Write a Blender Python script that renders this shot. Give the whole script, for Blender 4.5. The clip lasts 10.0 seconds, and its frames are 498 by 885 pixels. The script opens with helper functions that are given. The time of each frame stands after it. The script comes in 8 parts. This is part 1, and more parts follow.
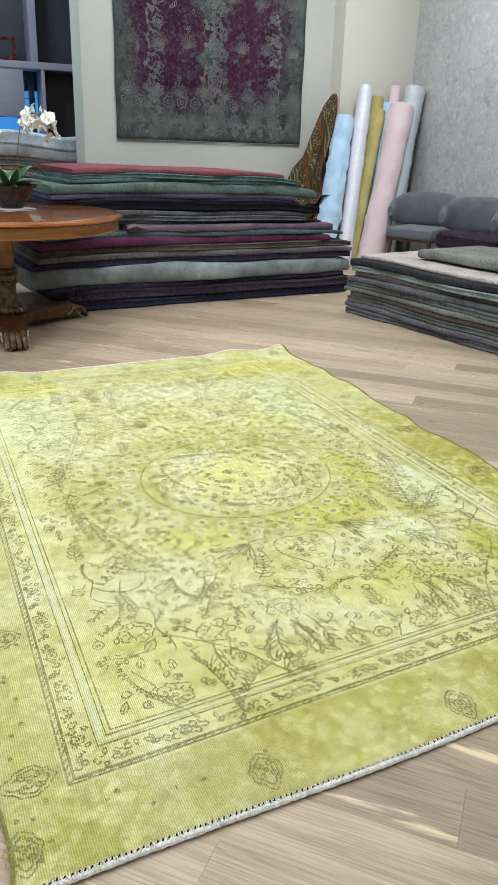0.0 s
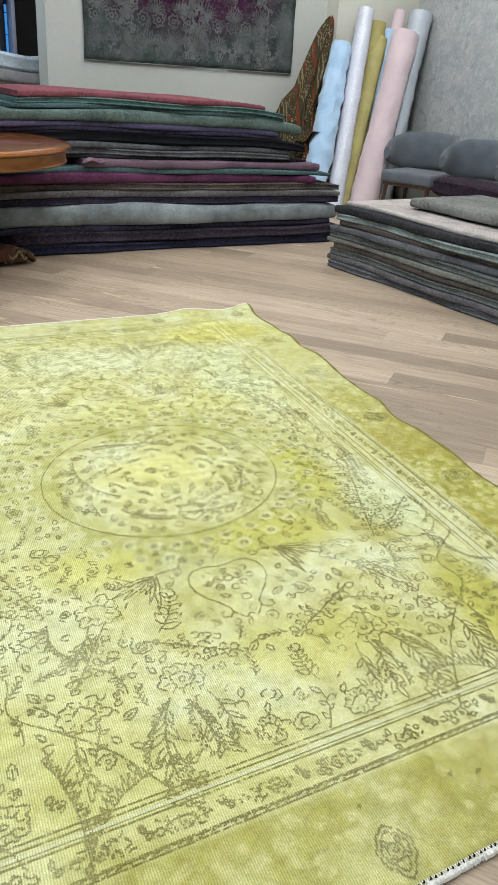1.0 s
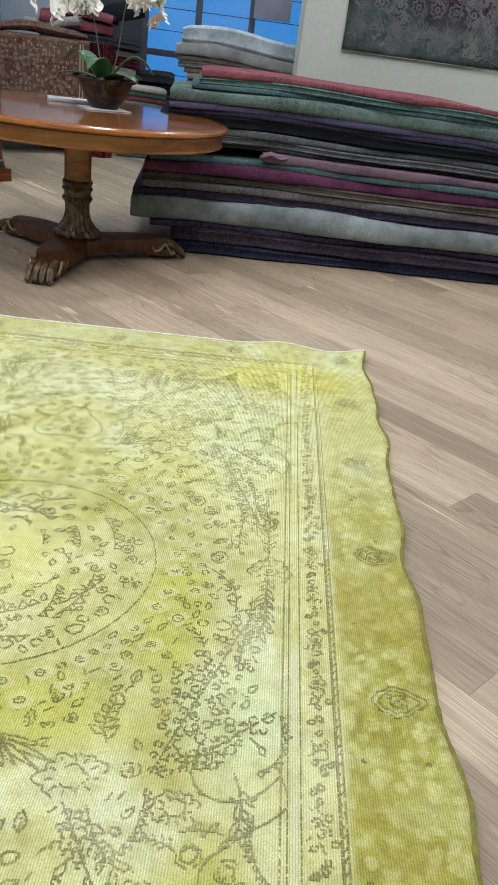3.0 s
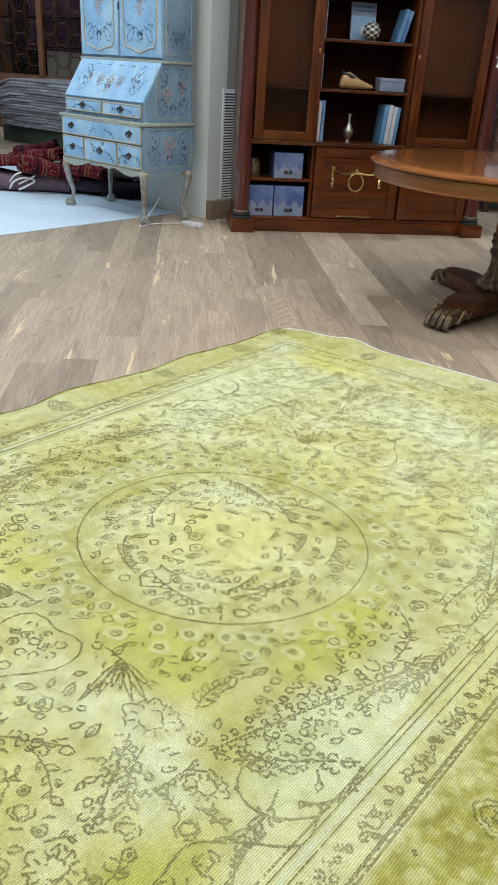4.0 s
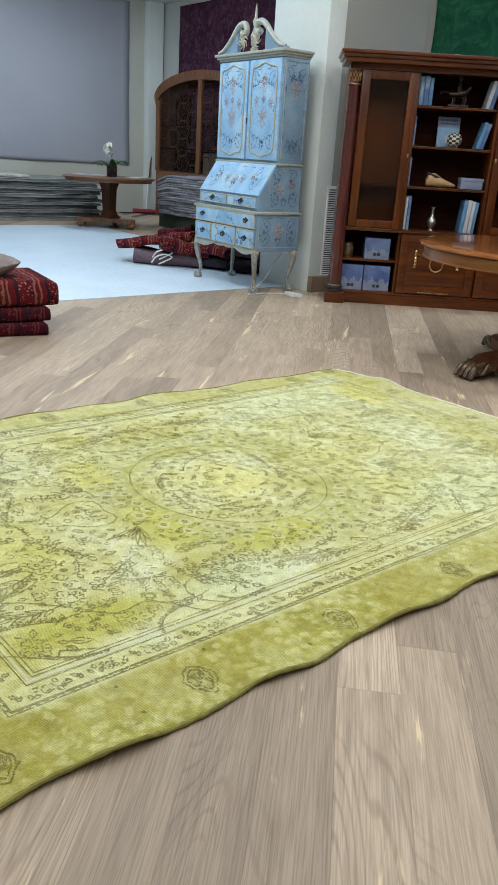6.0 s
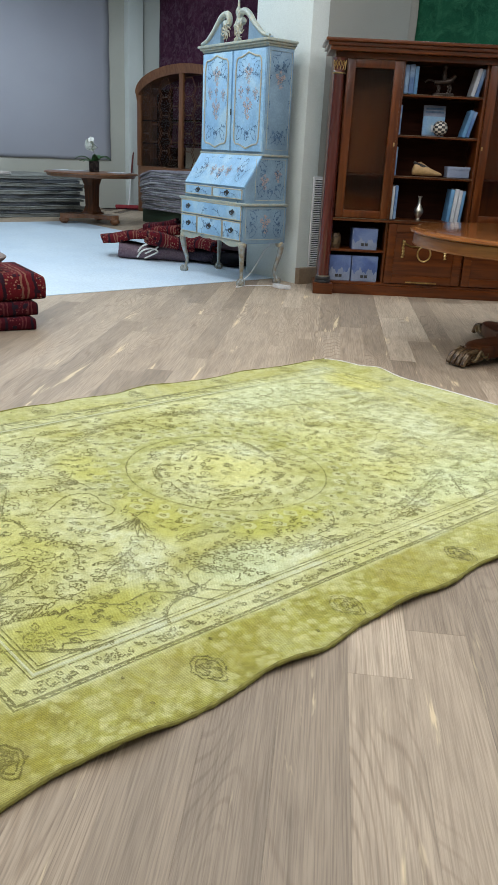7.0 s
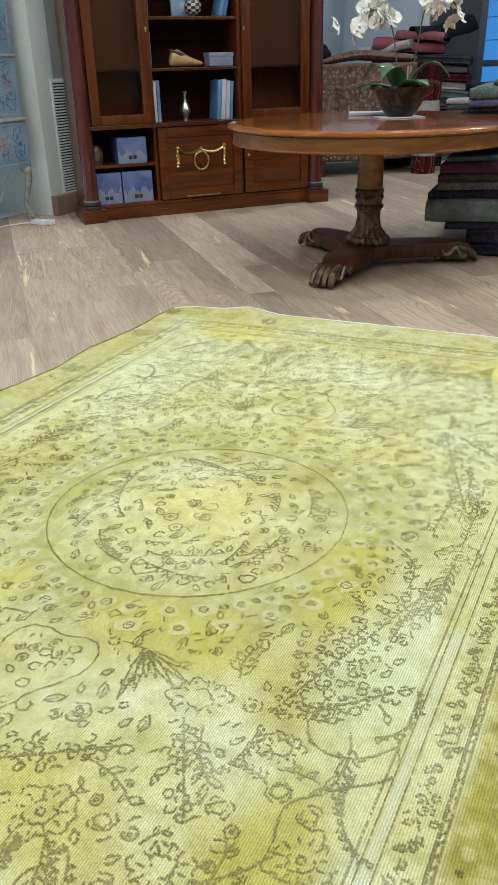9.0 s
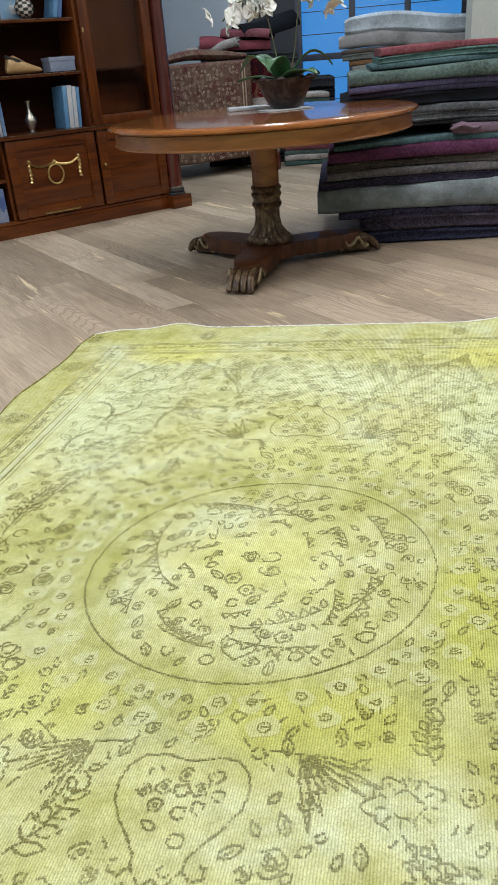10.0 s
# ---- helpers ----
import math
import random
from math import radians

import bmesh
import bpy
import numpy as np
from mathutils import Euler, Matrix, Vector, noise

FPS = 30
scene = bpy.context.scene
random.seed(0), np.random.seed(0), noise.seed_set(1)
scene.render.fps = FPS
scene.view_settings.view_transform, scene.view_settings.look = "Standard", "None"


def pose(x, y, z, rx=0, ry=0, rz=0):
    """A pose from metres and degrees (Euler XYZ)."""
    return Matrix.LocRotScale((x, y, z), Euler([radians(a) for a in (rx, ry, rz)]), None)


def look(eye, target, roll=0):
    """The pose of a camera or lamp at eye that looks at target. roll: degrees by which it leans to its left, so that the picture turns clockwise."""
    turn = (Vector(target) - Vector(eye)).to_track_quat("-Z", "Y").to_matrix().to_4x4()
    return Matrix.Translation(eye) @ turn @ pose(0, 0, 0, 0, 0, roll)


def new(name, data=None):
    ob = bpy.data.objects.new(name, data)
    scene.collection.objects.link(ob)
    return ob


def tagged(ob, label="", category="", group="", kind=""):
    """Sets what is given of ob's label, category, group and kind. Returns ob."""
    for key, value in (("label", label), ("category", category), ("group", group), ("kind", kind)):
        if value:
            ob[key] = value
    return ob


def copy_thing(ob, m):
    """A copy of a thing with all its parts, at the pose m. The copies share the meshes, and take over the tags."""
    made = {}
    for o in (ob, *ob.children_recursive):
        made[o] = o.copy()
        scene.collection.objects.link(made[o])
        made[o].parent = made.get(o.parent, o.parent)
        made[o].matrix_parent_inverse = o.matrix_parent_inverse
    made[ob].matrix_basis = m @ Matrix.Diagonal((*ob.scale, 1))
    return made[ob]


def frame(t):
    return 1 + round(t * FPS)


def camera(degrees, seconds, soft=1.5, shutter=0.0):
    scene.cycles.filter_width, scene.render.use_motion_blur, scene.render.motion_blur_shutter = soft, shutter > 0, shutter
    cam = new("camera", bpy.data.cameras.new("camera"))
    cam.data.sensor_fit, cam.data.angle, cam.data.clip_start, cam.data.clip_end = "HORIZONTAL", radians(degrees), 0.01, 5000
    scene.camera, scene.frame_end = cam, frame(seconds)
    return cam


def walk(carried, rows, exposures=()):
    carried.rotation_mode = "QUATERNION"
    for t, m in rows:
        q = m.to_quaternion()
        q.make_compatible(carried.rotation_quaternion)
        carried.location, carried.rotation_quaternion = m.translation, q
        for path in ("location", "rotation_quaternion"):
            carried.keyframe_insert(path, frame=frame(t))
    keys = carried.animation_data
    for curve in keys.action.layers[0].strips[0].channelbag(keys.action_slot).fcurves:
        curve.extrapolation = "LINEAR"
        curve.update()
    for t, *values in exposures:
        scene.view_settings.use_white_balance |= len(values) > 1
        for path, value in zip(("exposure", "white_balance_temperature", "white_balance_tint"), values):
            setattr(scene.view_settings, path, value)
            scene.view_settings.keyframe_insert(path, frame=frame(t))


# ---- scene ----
cam = camera(36.4, 10.0, soft=0.7)
PATH = [
    (0, (0.068, -0.069, 1.215), (0.834, 1.627, 0.483), 1.9),
    (0.5, (0.27, 0.163, 1.172), (1.034, 1.828, 0.37), 2.6),
    (1, (0.494, 0.363, 1.18), (1.25, 1.998, 0.311), 3.9),
    (1.5, (0.746, 0.628, 1.182), (1.466, 2.256, 0.271), 5.3),
    (2, (0.995, 0.734, 1.16), (1.619, 2.392, 0.233), 6.6),
    (2.2, (1.155, 0.756, 1.149), (1.708, 2.438, 0.218), 6.8),
    (3.3, (1.856, 1.098, 1.149), (1.524, 2.842, 0.227), 6.9),
    (3.5, (1.956, 1.145, 1.126), (1.351, 2.813, 0.203), 5.7),
    (3.7, (2.094, 1.129, 1.075), (1.234, 2.693, 0.173), 4.6),
    (4, (2.288, 1.146, 1.145), (1.144, 2.526, 0.258), 3.5),
    (4.5, (2.648, 0.996, 1.162), (1.307, 2.243, 0.358), 3.7),
    (5, (2.986, 0.921, 1.186), (1.564, 2.116, 0.443), 4.0),
    (5.5, (3.275, 0.871, 1.208), (1.816, 2.039, 0.496), 3.5),
    (6.8, (3.323, 0.704, 1.153), (1.867, 1.885, 0.457), 3.5),
    (7, (3.266, 0.772, 1.147), (1.832, 1.971, 0.436), 2.9),
    (7.5, (3.031, 0.871, 1.098), (1.707, 2.159, 0.329), 2.7),
    (8, (2.724, 0.895, 1.104), (1.549, 2.286, 0.278), 2.0),
    (8.5, (2.407, 0.966, 1.064), (1.402, 2.459, 0.191), 0.5),
    (9, (2.065, 0.997, 1.059), (1.23, 2.577, 0.161), -1.5),
    (9.5, (1.773, 0.967, 1.075), (1.118, 2.629, 0.176), -3.3),
    (10, (1.491, 1.086, 1.018), (1.048, 2.816, 0.117), -4.6),
]
walk(cam, [(t, look(eye, target, roll)) for t, eye, target, roll in PATH],
     [(0.0, 0.0), (1.0, -0.06), (2.0, -0.15), (3.5, -0.2), (10.0, -0.2)])

# ---- world, lamps ----
world = bpy.data.worlds.new("world")
scene.world = world
world.use_nodes = True
world.node_tree.nodes["Background"].inputs[0].default_value = (0.80, 0.88, 1.0, 1)
world.node_tree.nodes["Background"].inputs[1].default_value = 0.05
CEILING = 3.80
# ceiling downlights: x, y, watts, warm or cool
DOWNLIGHTS = [
    (0.3, 1.6, 16, 0), (2.0, 1.6, 16, 0), (0.3, 3.2, 30, 0), (2.0, 3.2, 28, 0), (1.1, -0.6, 36, 0), (3.6, 1.0, 32, 0),
    (-1.6, 1.4, 30, 0), (-1.2, 3.6, 24, 0), (1.3, 4.7, 30, 0), (3.3, 4.9, 34, 0), (2.4, 6.6, 24, 0), (4.4, 6.2, 36, 0),
    (-0.6, 5.6, 13, 0), (-4.2, 3.6, 46, 1), (-4.4, 1.2, 36, 1), (-6.6, 4.6, 46, 1), (-6.6, 1.8, 34, 1), (-8.6, 6.4, 50, 1),
    (-2.9, 4.3, 24, 1), (0.2, 8.4, 52, 1), (1.2, 9.4, 18, 1), (-6.2, 7.6, 30, 1),
]
# added unseen spots that brighten the walls: from, to, watts, warm or cool
WALL_FILL = [
    ((2.6, 5.6, CEILING - 0.1), (3.1, 7.8, 1.7), 9, 0), ((3.2, 4.6, CEILING - 0.1), (5.6, 6.6, 1.6), 85, 0), ((3.6, 6.0, CEILING - 0.1), (4.9, 7.7, 1.4), 60, 0),
    ((-6.8, 5.4, CEILING - 0.1), (-10.8, 6.6, 1.9), 210, 1), ((-7.4, 6.6, CEILING - 0.1), (-9.2, 9.3, 2.0), 90, 1), ((-2.0, 3.2, CEILING - 0.1), (-2.6, 5.6, 1.6), 40, 1),
]
LAMP = 1.06

# ---- materials ----
def nodes_of(m):
    m.use_nodes = True
    return m.node_tree, m.node_tree.nodes["Principled BSDF"]


def add(nt, kind, **props):
    n = nt.nodes.new(kind)
    for k, v in props.items():
        if k.startswith("i_"):
            key = k[2:].replace("_", " ")
            n.inputs[int(key) if key.isdigit() else key].default_value = v
        else:
            setattr(n, k, v)
    return n


def ramp(nt, fac, stops):
    r = add(nt, "ShaderNodeValToRGB")
    while len(r.color_ramp.elements) < len(stops):
        r.color_ramp.elements.new(0.5)
    for el, (p, c) in zip(r.color_ramp.elements, stops):
        el.position, el.color = p, (*c, 1) if len(c) == 3 else c
    nt.links.new(fac, r.inputs[0])
    return r.outputs[0]


def mixc(nt, fac, a, b, mode="MIX"):
    m = add(nt, "ShaderNodeMix", data_type="RGBA", blend_type=mode)
    for sock, v in ((m.inputs[0], fac), (m.inputs[6], a), (m.inputs[7], b)):
        if isinstance(v, (int, float)):
            sock.default_value = v
        elif isinstance(v, tuple):
            sock.default_value = (*v, 1)
        else:
            nt.links.new(v, sock)
    return m.outputs[2]


def noise_tex(nt, vec, scale, detail=4, rough=0.55, dist=0.0):
    n = add(nt, "ShaderNodeTexNoise", i_Scale=scale, i_Detail=detail, i_Roughness=rough, i_Distortion=dist)
    nt.links.new(vec, n.inputs["Vector"])
    return n.outputs["Fac"]


def coords(nt, stretch=(1, 1, 1), rz=0.0, shift=False):
    tc = add(nt, "ShaderNodeTexCoord")
    mp = add(nt, "ShaderNodeMapping")
    mp.inputs["Scale"].default_value = stretch
    mp.inputs["Rotation"].default_value = (0, 0, rz)
    nt.links.new(tc.outputs["Object"], mp.inputs["Vector"])
    if not shift:
        return mp.outputs[0]
    oi = add(nt, "ShaderNodeObjectInfo")
    sc = add(nt, "ShaderNodeVectorMath", operation="SCALE")
    sc.inputs[0].default_value = (37.0, 19.0, 11.0)
    nt.links.new(oi.outputs["Random"], sc.inputs["Scale"])
    ad = add(nt, "ShaderNodeVectorMath", operation="ADD")
    nt.links.new(mp.outputs[0], ad.inputs[0])
    nt.links.new(sc.outputs[0], ad.inputs[1])
    return ad.outputs[0]


def bumped(nt, bsdf, height, strength, dist=0.002):
    b = add(nt, "ShaderNodeBump", i_Strength=strength, i_Distance=dist)
    nt.links.new(height, b.inputs["Height"])
    nt.links.new(b.outputs[0], bsdf.inputs["Normal"])


def maths(nt, op, a, b=0.0, c=0.0):
    n = add(nt, "ShaderNodeMath", operation=op)
    for sock, v in zip(n.inputs, (a, b, c)):
        if isinstance(v, (int, float)):
            sock.default_value = v
        else:
            nt.links.new(v, sock)
    return n.outputs[0]


def between(nt, v, lo, hi, a=0.0, b=1.0):
    n = add(nt, "ShaderNodeMapRange", interpolation_type="SMOOTHSTEP", i_1=lo, i_2=hi, i_3=a, i_4=b)
    nt.links.new(v, n.inputs[0])
    return n.outputs[0]


def plain(name, a, b=None, scale=6.0, rough=0.6, bump=0.25, bscale=90.0, metal=0.0, coat=0.0, stretch=(1, 1, 1), patch=None, spec=0.5, sheen=0.0):
    """Two-tone surface: broad stains and fine grain, with fine relief."""
    m = bpy.data.materials.new(name)
    nt, s = nodes_of(m)
    b = b or tuple(v * 0.8 for v in a)
    vec = coords(nt, stretch, shift=True)
    col = ramp(nt, noise_tex(nt, vec, scale, 6), [(0.32, b), (0.66, a)])
    if patch:
        col = mixc(nt, ramp(nt, noise_tex(nt, vec, scale * 0.45, 3, 0.6, 0.6), [(0.46, (0, 0, 0)), (0.62, (1, 1, 1))]), col, patch)
    fine = noise_tex(nt, vec, bscale, 3)
    col = mixc(nt, 0.35, col, ramp(nt, fine, [(0.3, (0.45, 0.45, 0.45)), (0.7, (1, 1, 1))]), "MULTIPLY")
    nt.links.new(col, s.inputs["Base Color"])
    s.inputs["Roughness"].default_value, s.inputs["Metallic"].default_value = rough, metal
    s.inputs["Coat Weight"].default_value, s.inputs["Coat Roughness"].default_value = coat, 0.12
    s.inputs["Specular IOR Level"].default_value = spec
    s.inputs["Sheen Weight"].default_value = sheen
    if bump:
        bumped(nt, s, fine, bump)
    return m


def carpet_mat(name, a, b, patch=None):
    """Woven pile: worn patches at hand size, fine ribs and fluff."""
    m = bpy.data.materials.new(name)
    nt, s = nodes_of(m)
    vec = coords(nt, shift=True)
    col = ramp(nt, noise_tex(nt, vec, 4.0, 7, 0.7), [(0.34, b), (0.64, a)])
    if patch:
        col = mixc(nt, ramp(nt, noise_tex(nt, vec, 60.0, 7, 0.85, 0.4), [(0.46, (0, 0, 0)), (0.66, (0.62, 0.62, 0.62))]), col, patch)
    fine = noise_tex(nt, vec, 230.0, 2, 0.7)
    col = mixc(nt, 0.6, col, ramp(nt, fine, [(0.32, (0.35, 0.35, 0.35)), (0.68, (1, 1, 1))]), "MULTIPLY")
    nt.links.new(col, s.inputs["Base Color"])
    s.inputs["Roughness"].default_value = 0.95
    s.inputs["Specular IOR Level"].default_value = 0.12
    bumped(nt, s, fine, 0.7, 0.004)
    return m


def persian(name, ground, motif, dark, step):
    """Knotted pile in bands: a ground with small angular motifs, dark stripes and pale outlines."""
    m = bpy.data.materials.new(name)
    nt, s = nodes_of(m)
    vec = coords(nt, shift=True)
    sep = add(nt, "ShaderNodeSeparateXYZ")
    nt.links.new(vec, sep.inputs[0])
    slide = maths(nt, "ADD", maths(nt, "DIVIDE", sep.outputs[0], step), maths(nt, "MULTIPLY", noise_tex(nt, vec, 9.0, 3), 0.30))
    band = maths(nt, "FRACT", slide)
    vor = add(nt, "ShaderNodeTexVoronoi", distance="MANHATTAN", i_Scale=52.0)
    nt.links.new(vec, vor.inputs["Vector"])
    cell = add(nt, "ShaderNodeTexVoronoi", distance="CHEBYCHEV", i_Scale=16.0)
    nt.links.new(vec, cell.inputs["Vector"])
    wear = noise_tex(nt, vec, 9.0, 6, 0.7)
    col = mixc(nt, ramp(nt, wear, [(0.35, (0.6, 0.6, 0.6)), (0.65, (0, 0, 0))]), ground, tuple(0.5 * v for v in ground))
    wide = maths(nt, "MULTIPLY", maths(nt, "GREATER_THAN", band, 0.30), maths(nt, "LESS_THAN", band, 0.86))
    col = mixc(nt, maths(nt, "MULTIPLY", wide, maths(nt, "LESS_THAN", vor.outputs["Distance"], 0.46)), col, motif)
    col = mixc(nt, maths(nt, "MULTIPLY", wide, maths(nt, "LESS_THAN", cell.outputs["Distance"], 0.20)), col, dark)
    line = maths(nt, "LESS_THAN", maths(nt, "ABSOLUTE", maths(nt, "SUBTRACT", band, 0.30)), 0.035)
    col = mixc(nt, maths(nt, "MULTIPLY", line, 0.55), col, motif)
    line = maths(nt, "LESS_THAN", maths(nt, "ABSOLUTE", maths(nt, "SUBTRACT", band, 0.90)), 0.05)
    col = mixc(nt, line, col, dark)
    line = maths(nt, "LESS_THAN", maths(nt, "ABSOLUTE", maths(nt, "SUBTRACT", band, 0.15)), 0.03)
    col = mixc(nt, maths(nt, "MULTIPLY", line, 0.6), col, motif)
    fine = noise_tex(nt, vec, 230.0, 2, 0.7)
    col = mixc(nt, 0.6, col, ramp(nt, fine, [(0.32, (0.35, 0.35, 0.35)), (0.68, (1, 1, 1))]), "MULTIPLY")
    nt.links.new(col, s.inputs["Base Color"])
    s.inputs["Roughness"].default_value = 0.95
    s.inputs["Specular IOR Level"].default_value = 0.12
    bumped(nt, s, fine, 0.7, 0.004)
    return m


def wood(name, a, b, gloss=0.28, coat=0.18, stretch=(1.2, 14, 14), rz=0.0, spec=0.3):
    m = bpy.data.materials.new(name)
    nt, s = nodes_of(m)
    s.inputs["Specular IOR Level"].default_value = spec
    vec = coords(nt, stretch, rz, shift=True)
    g = noise_tex(nt, vec, 1.6, 7, 0.6, 0.9)
    col = ramp(nt, g, [(0.30, b), (0.68, a)])
    broad = noise_tex(nt, coords(nt, shift=True), 2.2, 3)
    col = mixc(nt, 0.4, col, ramp(nt, broad, [(0.3, (0.45, 0.42, 0.4)), (0.7, (1, 1, 1))]), "MULTIPLY")
    nt.links.new(col, s.inputs["Base Color"])
    s.inputs["Roughness"].default_value = gloss
    s.inputs["Coat Weight"].default_value, s.inputs["Coat Roughness"].default_value = coat, 0.08
    bumped(nt, s, g, 0.12, 0.001)
    return m


def squash(nt, vec, scale):
    mp = add(nt, "ShaderNodeMapping")
    mp.inputs["Scale"].default_value = scale
    nt.links.new(vec, mp.inputs["Vector"])
    return mp.outputs[0]


def oak(name, joined):
    """Whitewashed oak boards: each its own tone, cathedral grain, yellow worn streaks."""
    m = bpy.data.materials.new(name)
    nt, s = nodes_of(m)
    if joined:
        rnd = add(nt, "ShaderNodeNewGeometry").outputs["Random Per Island"]
        tc = add(nt, "ShaderNodeTexCoord")
        mp = add(nt, "ShaderNodeMapping")
        mp.inputs["Rotation"].default_value = (0, 0, radians(-135))
        nt.links.new(tc.outputs["Object"], mp.inputs["Vector"])
        base = mp.outputs[0]
    else:
        rnd = add(nt, "ShaderNodeObjectInfo").outputs["Random"]
        base = add(nt, "ShaderNodeTexCoord").outputs["Object"]
    sc = add(nt, "ShaderNodeVectorMath", operation="SCALE")
    sc.inputs[0].default_value = (41.0, 23.0, 7.0)
    nt.links.new(rnd, sc.inputs["Scale"])
    ad = add(nt, "ShaderNodeVectorMath", operation="ADD")
    nt.links.new(base, ad.inputs[0])
    nt.links.new(sc.outputs[0], ad.inputs[1])
    st = add(nt, "ShaderNodeMapping")
    st.inputs["Scale"].default_value = (1.0, 9.0, 1.0)
    nt.links.new(ad.outputs[0], st.inputs["Vector"])
    grain = noise_tex(nt, st.outputs[0], 2.2, 8, 0.62, 0.7)
    arch = noise_tex(nt, squash(nt, ad.outputs[0], (0.55, 4.2, 1.0)), 1.0, 1.5, 0.4, 0.15)
    times = add(nt, "ShaderNodeMath", operation="MULTIPLY", i_1=300.0)
    nt.links.new(arch, times.inputs[0])
    wv = add(nt, "ShaderNodeMath", operation="SINE")
    nt.links.new(times.outputs[0], wv.inputs[0])
    fibre = add(nt, "ShaderNodeMapping")
    fibre.inputs["Scale"].default_value = (3.0, 120.0, 1.0)
    nt.links.new(ad.outputs[0], fibre.inputs["Vector"])
    fib = noise_tex(nt, fibre.outputs[0], 2.0, 4, 0.6)
    tone = ramp(nt, rnd, [(0.0, (0.30, 0.235, 0.172)), (0.24, (0.385, 0.303, 0.221)), (0.40, (0.43, 0.338, 0.247)), (0.8, (0.455, 0.362, 0.266)), (1.0, (0.56, 0.455, 0.342))])
    col = mixc(nt, 0.44, tone, ramp(nt, grain, [(0.32, (0.52, 0.49, 0.46)), (0.58, (1.08, 1.08, 1.08))]), "MULTIPLY")
    figure = ramp(nt, noise_tex(nt, ad.outputs[0], 1.1, 2), [(0.45, (0.0, 0.0, 0.0)), (0.60, (0.62, 0.62, 0.62))])
    col = mixc(nt, figure, col, mixc(nt, 1.0, col, ramp(nt, wv.outputs[0], [(0.0, (1.04, 1.04, 1.04)), (0.50, (1.02, 1.02, 1.02)), (1.0, (0.64, 0.59, 0.55))]), "MULTIPLY"))
    col = mixc(nt, 0.52, col, ramp(nt, fib, [(0.36, (0.48, 0.46, 0.44)), (0.6, (1.06, 1.06, 1.06))]), "MULTIPLY")
    worn = noise_tex(nt, st.outputs[0], 0.9, 5, 0.7, 0.4)
    col = mixc(nt, ramp(nt, worn, [(0.625, (0, 0, 0)), (0.68, (0.80, 0.80, 0.80))]), col, (0.74, 0.60, 0.38))
    nt.links.new(col, s.inputs["Base Color"])
    rr = add(nt, "ShaderNodeMapRange", i_3=0.42, i_4=0.62)
    nt.links.new(grain, rr.inputs[0])
    nt.links.new(rr.outputs[0], s.inputs["Roughness"])
    s.inputs["Specular IOR Level"].default_value = 0.4
    bumped(nt, s, fib, 0.14, 0.0015)
    return m


